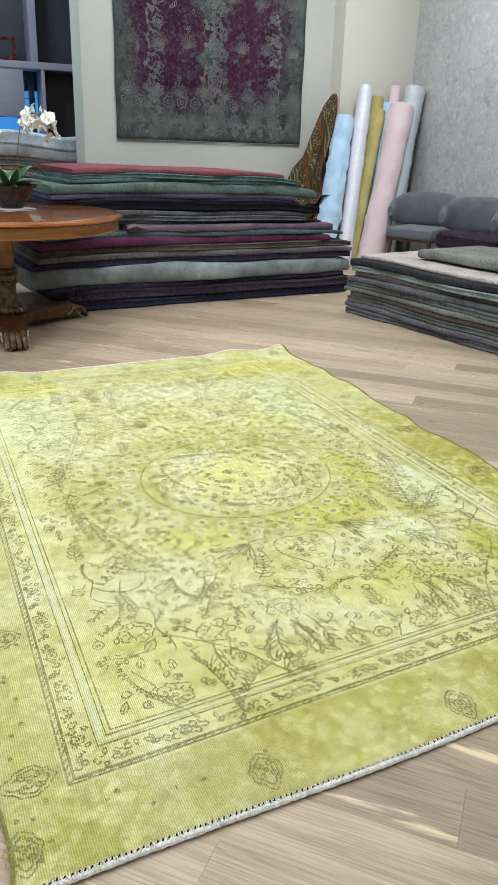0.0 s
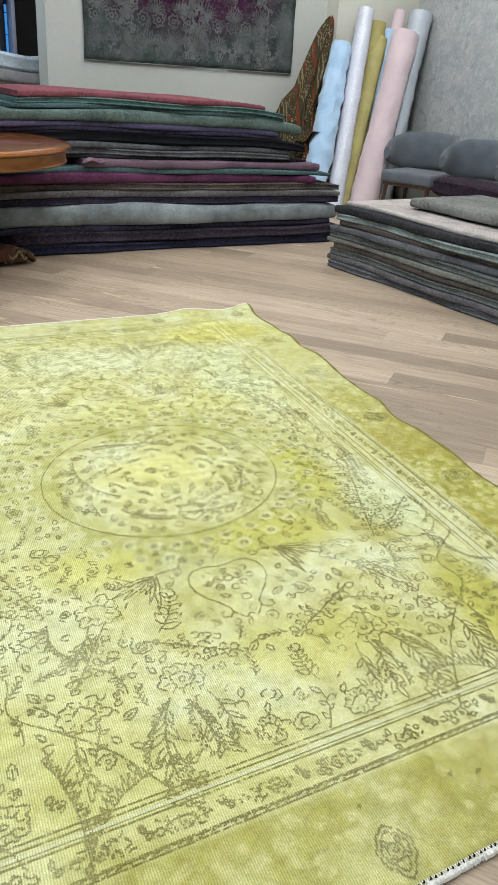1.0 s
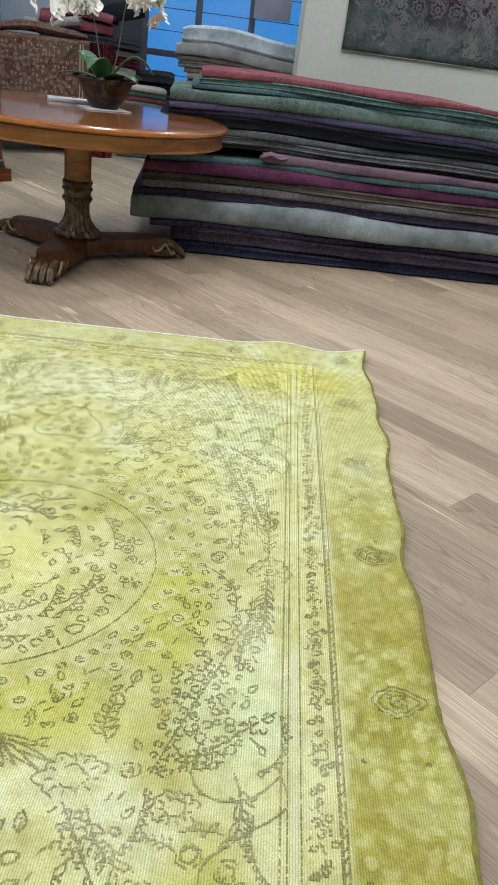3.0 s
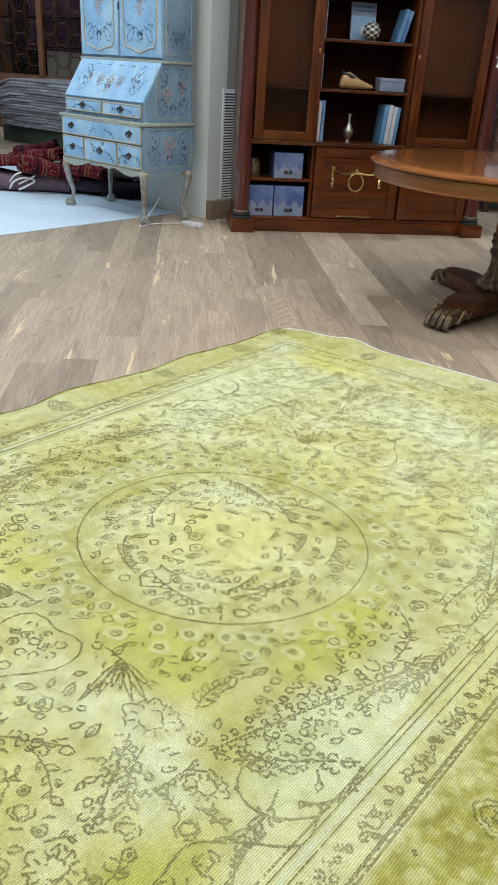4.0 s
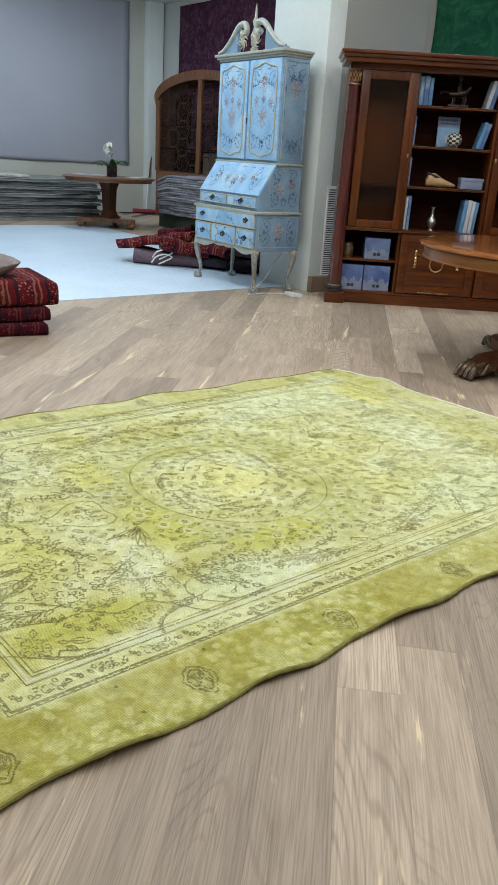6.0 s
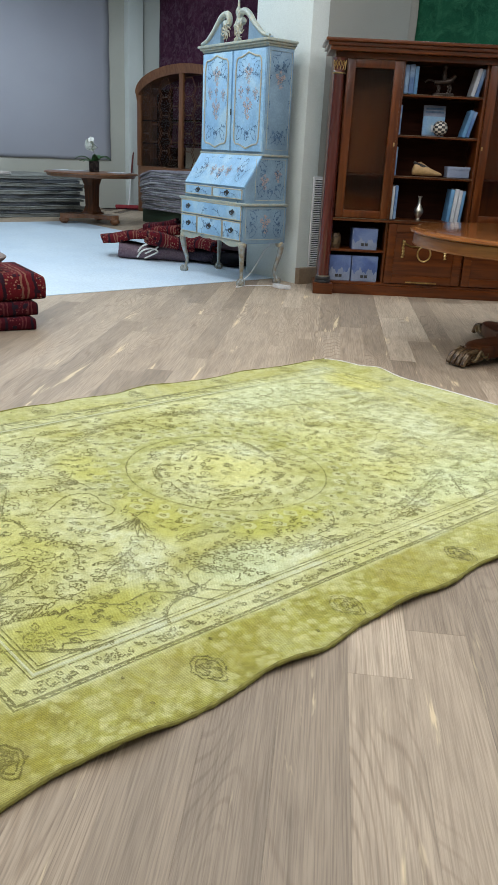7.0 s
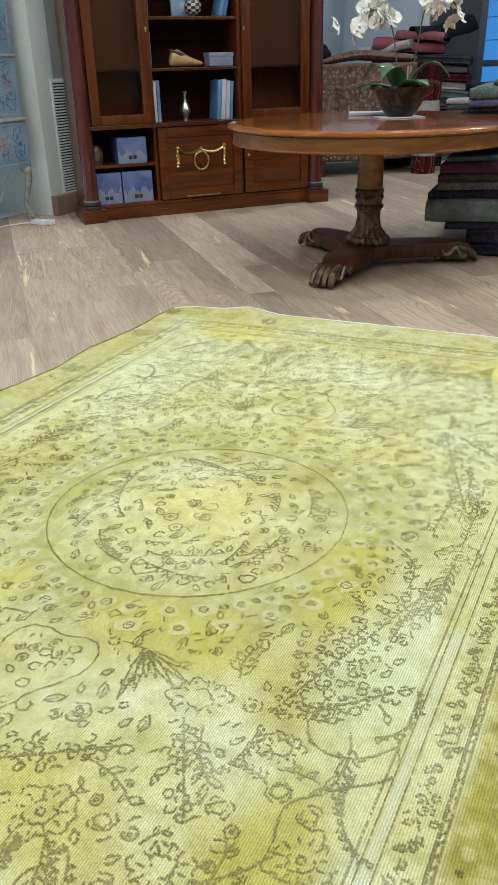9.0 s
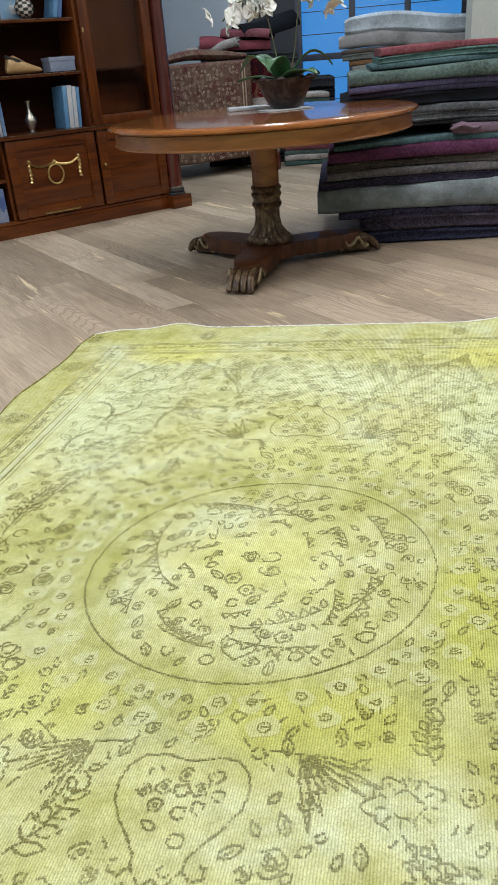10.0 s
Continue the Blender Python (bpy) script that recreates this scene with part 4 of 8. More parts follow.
for y in (1.17, 1.67, 2.135, 2.64, 3.15, 3.62):
    cartouche(2.085, y - 0.066, math.pi)
    cartouche(0.165, y + 0.06, 0.0)
for x, y in ((0.13, 1.07), (0.62, 1.05), (1.13, 1.03), (1.62, 1.035), (2.08, 1.08)):
    cartouche(x, y, math.pi / 2, 0.046)
    cartouche(x, 3.995, -math.pi / 2, 0.042)
for k in range(90):
    x, y = (ink.rnd.uniform(0.12, 2.15), ink.rnd.choice((ink.rnd.uniform(1.03, 1.14), ink.rnd.uniform(3.95, 4.03)))) if k % 3 == 0 else (ink.rnd.choice((ink.rnd.uniform(0.12, 0.21), ink.rnd.uniform(1.99, 2.14))), ink.rnd.uniform(1.1, 3.9))
    ink.leaf((x, y), ink.rnd.uniform(0, 6.28), 0.010, 0.003, 0.003, False)
# medallion
ink.snap = 0.0027
AX, AY = 1.145, 2.49
jit = lambda q: ink.rnd.uniform(-q, q)
halo = Ink(14)
ink.block_line([(CX + MX * math.cos(a), CY + MY * math.sin(a)) for a in (2 * math.pi * k / 200 for k in range(200))], 0.012)
ink.ellipse((CX, CY), MX, MY, 0.0036, 200)
for n, grow, off, big in ((36, 1.13, 0.0, 0.0135), (30, 1.29, 0.4, 0.0145)):
    for k in range(n):
        a = 2 * math.pi * (k + off) / n + ink.rnd.uniform(-0.03, 0.03)
        c = (CX + MX * grow * math.cos(a), CY + MY * grow * math.sin(a))
        if ink.fits(c, 0.012):
            ink.flower(c, big * ink.rnd.uniform(0.5, 0.8), 0.0038, 5, ink.rnd.random(), False)
            ink.line([(c[0] - 0.004, c[1]), (c[0] + 0.004, c[1] + 0.002)], 0.003)
            ink.block(c, 0.016)
            halo.fill([(c[0] + 0.026 * math.cos(b) * ink.rnd.uniform(0.6, 1.3), c[1] + 0.024 * math.sin(b) * ink.rnd.uniform(0.6, 1.3)) for b in (2 * math.pi * q / 11 for q in range(11))])
halo.mesh("blossom_ground", lambda x, y: on_rug(x, y, 0.0007), M_HALO, rug, "pale worn ground round the small blossoms")


def serrated(path, tooth, w, side=1):
    """A leafy crescent: a stem with short curved teeth along one side."""
    ink.line(path, w)
    for (x, y), (x2, y2) in zip(path, path[1:]):
        h = math.atan2(y2 - y, x2 - x) + side * ink.rnd.uniform(0.7, 1.1)
        l = tooth * ink.rnd.uniform(0.6, 1.1)
        ink.line([(x, y), (x + l * math.cos(h), y + l * math.sin(h)), (x2, y2)], 1.15 * w)
    ink.block_line(path, 0.011)





# leafy wreath, its crescents and the notched star inside
for k in range(17):
    a0 = 360 * k / 17 + jit(6)
    r = (0.275, 0.225, 0.295)[k % 3] + jit(0.012)
    span = ink.rnd.uniform(24, 40) * (1 if k % 2 else -1)
    bow = jit(0.10)
    path = [(CX + (r + bow * (q / 6 - 0.5)) * math.cos(radians(a0 + span * q / 6)), CY + 0.94 * (r + bow * (q / 6 - 0.5)) * math.sin(radians(a0 + span * q / 6))) for q in range(7)]
    serrated(path, 0.030, 0.0030, 1 if k % 3 else -1)
star = [(CX + (0.142 + 0.020 * math.cos(4 * a + 0.6) + 0.016 * math.cos(2 * a) + 0.010 * math.sin(9 * a)) * math.cos(a), CY + (0.150 + 0.022 * math.cos(4 * a + 0.6) + 0.010 * math.sin(9 * a)) * math.sin(a)) for a in (2 * math.pi * k / 150 for k in range(150))]
for k in range(0, 150, 15):
    serrated(star[k:k + 12:3], 0.020, 0.003, -1)
ink.block_line(star, 0.012)
for sy in (-1, 1):
    # small pointed vase at either end of the heart
    vase = [(CX + 0.01 + u, CY + sy * v) for u, v in ((0.0, 0.300), (0.030, 0.275), (0.038, 0.245), (0.020, 0.222), (0.030, 0.205), (0.0, 0.212), (-0.030, 0.205), (-0.020, 0.222), (-0.038, 0.245), (-0.030, 0.275), (0.0, 0.300))]
    ink.line(vase, 0.003)
    ink.block_line(vase, 0.010)
for a in range(0, 360, 15):
    for r in (0.325, 0.245):
        ink.bloom_at((CX + r * math.cos(radians(a + r * 300)), CY + 0.94 * r * math.sin(radians(a + r * 300))), 0.015, 0.0032)
for cx, cy in ((CX + 0.02, CY + 0.03), (CX - 0.05, CY - 0.05)):
    ink.bloom_at((cx, cy), 0.021, 0.0036)


def rosette(c, r, turn=0.0):
    """A large open flower: scalloped rim, petals, small eye."""
    if not ink.fits(c, 0.7 * r):
        return
    ink.flower(c, r, 0.0030, 11, turn, False)
    ink.flower(c, 0.46 * r, 0.0030, 7, turn + 0.2, True)
    for k in range(11):
        a = turn + 2 * math.pi * (k + 0.5) / 11
        ink.line([(c[0] + 0.60 * r * math.cos(a), c[1] + 0.60 * r * math.sin(a)), (c[0] + 0.84 * r * math.cos(a), c[1] + 0.84 * r * math.sin(a))], 0.0026)
    ink.block(c, 1.15 * r)


def bouquet(c, ang, l, w):
    """A dense spray of small blossoms along a bent stem."""
    ca, sa = math.cos(ang), math.sin(ang)
    for k in range(int(150 * l / 0.3)):
        u = ink.rnd.uniform(-0.5, 0.5)
        v = ink.rnd.gauss(0, 0.34) * w * math.sin(math.pi * (u + 0.5)) ** 0.7
        p = (c[0] + ca * u * l - sa * v, c[1] + sa * u * l + ca * v)
        if ink.fits(p, 0.009):
            ink.flower(p, ink.rnd.uniform(0.0055, 0.010), 0.0038, 5, ink.rnd.random(), False)
            ink.block(p, 0.011)
    ink.line([(c[0] + ca * u * l, c[1] + sa * u * l) for u in (-0.6, -0.3, 0.0, 0.3, 0.5)], 0.003)


def frond(p, ang, curl, l, tooth):
    """A long curling acanthus leaf, toothed outside and plain inside."""
    path, q, h = [], np.array(p, float), ang
    n = int(l / 0.014)
    for k in range(n):
        path.append(tuple(q))
        h += curl / n * (0.4 + 1.4 * k / n)
        q = q + 0.014 * np.array([math.cos(h), math.sin(h)])
    if not ink.fits(path[len(path) // 2], 0.006):
        return
    serrated(path, tooth, 0.0030, -1 if curl > 0 else 1)
    return q


# pendants on the long axis: domed towards the middle, drawn in to a neck with two curled tips
for sgn in (-1, 1):
    py = AY + sgn * 0.645
    at = lambda u, v: (AX + u, py + sgn * v)
    side = [(0.0, -0.052), (0.045, -0.062), (0.078, -0.058), (0.098, -0.035), (0.105, -0.005), (0.100, 0.03), (0.082, 0.062), (0.058, 0.09), (0.040, 0.115), (0.038, 0.135), (0.052, 0.15), (0.070, 0.143), (0.070, 0.127), (0.058, 0.125)]
    for sx in (-1, 1):
        pts = [at(sx * u, v) for u, v in side]
        fine = [((1 - f) * x + f * x2, (1 - f) * y + f * y2) for (x, y), (x2, y2) in zip(pts, pts[1:]) for f in (0, 0.33, 0.66)]
        ink.line(fine, 0.0036)
        ink.block_line(fine, 0.010)
    ink.line([at(-0.038, 0.135), at(-0.015, 0.165), at(0, 0.15), at(0.015, 0.165), at(0.038, 0.135)], 0.0034)
    for k in range(10):
        u = -0.06 + 0.0133 * k
        ink.bloom_at(at(u, 0.045 - 10 * u * u), 0.0125, 0.0036)
    for u, v in ((-0.03, 0.0), (0.03, 0.0), (0.0, 0.005), (-0.05, -0.025), (0.05, -0.025), (0.0, -0.025)):
        ink.bloom_at(at(u, v), 0.014, 0.0036)
    for sx in (-1, 1):
        # fans of long leaves springing from bracket corners
        bx, by = AX + sx * 0.175, AY + sgn * 0.565
        ink.line([(bx - sx * 0.055, by - sgn * 0.004), (bx, by)], 0.0036)
        ink.line([(bx, by), (bx + sx * 0.002, by + sgn * 0.055)], 0.0034)
        for k in range(7):
            h = math.atan2(sgn * math.sin(radians(12 + 11 * k)), sx * math.cos(radians(12 + 11 * k)))
            ink.leaf((bx + 0.012 * math.cos(h), by + 0.012 * math.sin(h)), h, 0.10 + 0.03 * math.sin(1.3 * k), 0.0065, 0.0026, False)
        ink.block_line([(bx + sx * q, by + sgn * 0.6 * q) for q in (0.02, 0.05, 0.08)], 0.032)
        put = lambda u, v: (AX + sx * u, AY + sgn * v)
        for u, v, r in ((0.345, 0.645, 0.052), (0.235, 0.945, 0.050), (0.455, 0.955, 0.044), (0.64, 0.87, 0.046), (0.66, 0.02, 0.050), (0.30, 1.20, 0.036), (0.62, 1.14, 0.040), (0.52, 0.70, 0.036), (0.10, 1.14, 0.034)):
            rosette((put(u, v)[0] + jit(0.008), put(u, v)[1] + jit(0.008)), r, ink.rnd.random())
        way = lambda deg: math.atan2(sgn * math.sin(radians(deg)), sx * math.cos(radians(deg)))
        bouquet(put(0.545, 0.43), way(110), 0.42, 0.10)
        bouquet(put(0.62, 0.26), way(95), 0.22, 0.07)
        bouquet(put(0.16, 0.86), way(150), 0.22, 0.055)
        bouquet(put(0.40, 0.80), way(60), 0.20, 0.06)
        bouquet(put(0.60, 0.55), way(140), 0.20, 0.05)
        for u, v, deg, curl, l, tooth in ((0.50, 1.26, -118, -1.6, 0.30, 0.026), (0.50, 1.26, -62, 1.8, 0.26, 0.026), (0.50, 1.25, -90, 0.5, 0.24, 0.022), (0.23, 1.00, 75, 0.6, 0.18, 0.014), (0.24, 1.00, 110, -0.6, 0.17, 0.014), (0.28, 0.99, 50, 0.4, 0.17, 0.014),
                                          (0.66, 0.70, 100, -1.7, 0.20, 0.014), (0.47, 0.66, 80, 1.3, 0.18, 0.014), (0.70, 0.48, 70, 1.6, 0.18, 0.012), (0.36, 0.72, 95, -1.0, 0.16, 0.014), (0.04, 1.05, 80, -1.2, 0.18, 0.014), (0.72, 1.0, 95, 1.1, 0.2, 0.014)):
            frond(put(u, v), way(deg), curl * sx * sgn, l, 1.4 * tooth)
        ink.vine(put(0.70, 0.62), way(120), 1.5 * sx * sgn, 0.30, W, 0.05, 0.012, 0)
        for u, v, deg, curl, l, q in ((0.22, 1.00, 82, 0.5, 0.17, 0.05), (0.27, 0.98, 55, 0.7, 0.20, 0.055), (0.19, 0.99, 112, -0.5, 0.16, 0.045), (0.47, 0.99, 70, 0.8, 0.17, 0.05), (0.62, 0.62, 60, 0.9, 0.16, 0.045), (0.38, 0.70, 75, -0.6, 0.15, 0.045), (0.66, 0.10, 80, 0.5, 0.18, 0.045), (0.66, -0.02, -80, -0.5, 0.18, 0.045)):
            ink.branch(put(u, v), way(deg), curl * sx * sgn, l, q)
        # scalloped outline of the corner, and its stepped point by the guard stripe
        path = bezier([(*put(0.70, 0.60), 0), (*put(0.715, 0.68), 0), (*put(0.64, 0.74), 0), (*put(0.58, 0.80), 0), (*put(0.585, 0.90), 0), (*put(0.50, 0.98), 0), (*put(0.42, 1.06), 0), (*put(0.36, 1.15), 0), (*put(0.30, 1.25), 0)], 10)
        ink.line([(p.x, p.y) for p in path], 0.003)
        ink.line([put(0.70, 1.02), put(0.66, 1.10), put(0.69, 1.12), put(0.62, 1.20), put(0.60, 1.24)], 0.003)
# scrolling vines over the field, four ways about the middle
VINES = [(0.05, -1.20, 0.9, 0.55, 0.62, 0.026), (0.22, -1.12, 0.2, 0.9, 0.50, 0.026), (0.62, -1.08, 1.9, -0.6, 0.52, 0.026), (0.30, -0.86, 0.1, -0.8, 0.46, 0.024),
         (0.66, -0.62, 1.4, 0.7, 0.52, 0.026), (0.68, -0.20, 1.6, 0.25, 0.46, 0.024)]
for sx in (-1, 1):
    for sy in (1, -1):
        for x, y, ang, curl, length, bloom in VINES:
            a = ang if sx > 0 else math.pi - ang
            a = a if sy > 0 else -a
            ink.vine((1.10 + sx * x * 0.94 + jit(0.012), 2.51 + sy * y + jit(0.012)), a + jit(0.1), curl * sx * sy, length * ink.rnd.uniform(0.85, 1.1), W, 0.021, bloom)
# short leafy tendrils between them, mirrored about the long axis
for k in range(46):
    x, y, ang, curl, length = ink.rnd.uniform(0.04, 0.66), ink.rnd.uniform(-1.16, 1.14), ink.rnd.uniform(0, 6.28), ink.rnd.uniform(-1.1, 1.1), ink.rnd.uniform(0.10, 0.26)
    for sx in (-1, 1):
        px, py = 1.10 + sx * x, 2.51 + y
        if ((px - CX) / MX) ** 2 + ((py - CY) / MY) ** 2 > 2.3:
            ink.vine((px, py), ang if sx > 0 else math.pi - ang, curl * sx, length, W, 0.017, ink.rnd.uniform(0.016, 0.026), 0.4)
# close filling of sprays, blooms, buds and leaves, each in its own room
for l, tries in ((0.15, 60), (0.11, 160), (0.065, 700)):
    for k in range(tries):
        x, y = ink.rnd.uniform(0.41, 1.79), ink.rnd.uniform(1.34, 3.74)
        inner = ((x - CX) / MX) ** 2 + ((y - CY) / MY) ** 2
        if (inner < 0.12) or (0.9 < inner < 2.0 and l > 0.06) or (inner < 1 and l > 0.08):
            continue
        mir = 0.9 if (x - 1.1) * (y - 2.5) > 0 else math.pi - 0.9
        ink.spray((x, y), mir + jit(0.8) + (math.pi if y > 2.5 else 0), l, 0.0028)
        if k % 3 == 0:
            ink.bloom_at((ink.rnd.uniform(0.40, 1.80), ink.rnd.uniform(1.33, 3.75)), 0.025, 0.0028)
for size, tries in ((0.027, 160), (0.019, 900), (0.013, 2200), (0.009, 1300), (0.007, 600)):
    for k in range(tries):
        x, y = ink.rnd.uniform(0.385, 1.815), ink.rnd.uniform(1.325, 3.765)
        inner = ((x - CX) / MX) ** 2 + ((y - CY) / MY) ** 2
        if (inner < 0.06 and size < 0.02) or (inner < 1 and size > 0.02) or (1.0 < inner < 2.0 and size > 0.015):
            continue
        if noise.noise(Vector((x * 2.6, y * 2.6, 3.0))) < -0.15 and size < 0.012:
            continue
        if ink.rnd.random() < 0.45 and size > 0.008:
            ink.bloom_at((x, y), size, W if size < 0.02 else 0.003)
        elif ink.fits((x, y), size):
            a = ink.rnd.choice((0.6, 0.9, 1.2, 1.9, 2.3)) + jit(0.4)
            if size > 0.012:
                ink.leaf((x - size * math.cos(a), y - size * math.sin(a)), a, 2.1 * size, 0.5 * size, W, size > 0.016)
            else:
                h = 1.1 * size
                bend = jit(0.5 * size)
                ink.line([(x - h * math.cos(a), y - h * math.sin(a)), (x - bend * math.sin(a), y + bend * math.cos(a)), (x + h * math.cos(a), y + h * math.sin(a))], 0.0034)
            ink.block((x, y), size)
ink.mesh("woven_pattern", on_rug, M_INK, rug, "faded olive-brown floral outlines")


# ---- round pedestal table ----
def pedestal_table():
    e = empty("pedestal_table", pose(0.64, 5.21, 0), "round polished mahogany pedestal table with carved gilded paw feet", "table")
    bm = bmesh.new()
    lathe(bm, [(0.0005, 0.770), (0.72, 0.770), (0.765, 0.768), (0.782, 0.760), (0.784, 0.750), (0.772, 0.742), (0.760, 0.741)], n=96)
    part("tabletop", bm, M_TABLETOP, e, "glossy book-matched mahogany top")
    bm = bmesh.new()
    lathe(bm, [(0.70, 0.7405), (0.752, 0.740), (0.756, 0.735), (0.752, 0.728), (0.752, 0.680), (0.758, 0.674), (0.752, 0.668), (0.70, 0.667)], n=96)
    part("apron", bm, M_APRON, e)
    bm = bmesh.new()
    lathe(bm, [(0.0005, 0.667), (0.20, 0.667), (0.20, 0.655), (0.076, 0.645), (0.072, 0.60), (0.070, 0.41), (0.001, 0.41)], n=40)
    part("column", bm, M_APRON, e)
    bm = bmesh.new()
    for z in (0.405, 0.372, 0.322):
        lathe(bm, [(0.05, z - 0.016), (0.076, z - 0.013), (0.082, z), (0.076, z + 0.013), (0.05, z + 0.016)], n=40)
    lathe(bm, [(0.05, 0.30), (0.071, 0.30), (0.071, 0.41), (0.05, 0.412)], n=40)
    part("collar", bm, M_CARVED, e, "dark turned collar rings")
    bm = bmesh.new()
    lathe(bm, [(0.0005, 0.312), (0.066, 0.31), (0.066, 0.25), (0.076, 0.205), (0.098, 0.175), (0.11, 0.155)], n=72, flutes=18, depth=0.09)
    part("fluted_shaft", bm, M_CARVED, e, "fluted lower column")
    bm = bmesh.new()
    lathe(bm, [(0.08, 0.168), (0.112, 0.162), (0.128, 0.145), (0.128, 0.128), (0.115, 0.115)], n=80, flutes=20, depth=0.10)
    part("carved_ring", bm, M_CARVED, e, "gadrooned dark ring")
    bm = bmesh.new()
    n, loops = 96, []
    for z, k in ((0.045, 0.97), (0.052, 1.0), (0.112, 1.0), (0.12, 0.97)):
        loop = []
        for i in range(n):
            a = 2 * math.pi * i / n
            c = abs(math.cos(1.5 * (a + math.pi / 2 + 0.05)))
            r = k * (0.155 + 0.37 * c ** 7)
            loop.append((r * math.cos(a), r * math.sin(a), z))
        loops.append(loop)
    rings(bm, loops)
    part("tripod_base", bm, M_TABLE, e, "three-sided concave platform")
    for ang in (-90, 30, 150):
        paw = part("paw_foot", paw_mesh(), M_CARVED, e, "carved lion paw with gilt scroll")
        paw.matrix_basis = pose(0, 0, 0, 0, 0, ang - 3)
        for s in (-1, 1):
            bm = bmesh.new()
            tube(bm, bezier([(0.40, s * 0.066, 0.03), (0.385, s * 0.068, 0.065), (0.41, s * 0.074, 0.085), (0.43, s * 0.078, 0.058), (0.46, s * 0.080, 0.064), (0.49, s * 0.080, 0.094), (0.51, s * 0.078, 0.068), (0.53, s * 0.072, 0.038), (0.555, s * 0.066, 0.05)], 6), 0.0085, 6)
            part("gilt_scroll", bm, M_DULLGOLD, paw, "dull gilt carved scroll")


def paw_mesh():
    bm = bmesh.new()
    rings(bm, [[(x, w * math.cos(a), h * 0.5 + z0 + h * 0.5 * math.sin(a) + 0.005 * noise.noise(Vector((30 * x, 3 * math.cos(a), 3 * math.sin(a))))) for a in (2 * math.pi * k / 18 for k in range(18))]
               for x, w, h, z0 in ((0.36, 0.045, 0.06, 0.05), (0.40, 0.066, 0.10, 0.016), (0.44, 0.072, 0.112, 0.008), (0.49, 0.073, 0.108, 0.004), (0.535, 0.066, 0.090, 0.003), (0.565, 0.055, 0.06, 0.002))])
    for s in (-1.5, -0.5, 0.5, 1.5):
        tube(bm, bezier([(0.49, s * 0.032, 0.090), (0.56, s * 0.034, 0.078), (0.60, s * 0.036, 0.046), (0.622, s * 0.036, 0.012)], 5), [0.017] * 6 + [0.020] * 5 + [0.017] * 4 + [0.010], 8)
        ball(bm, (0.575, s * 0.035, 0.068), 0.020, 8, 6)
    return bm


pedestal_table()


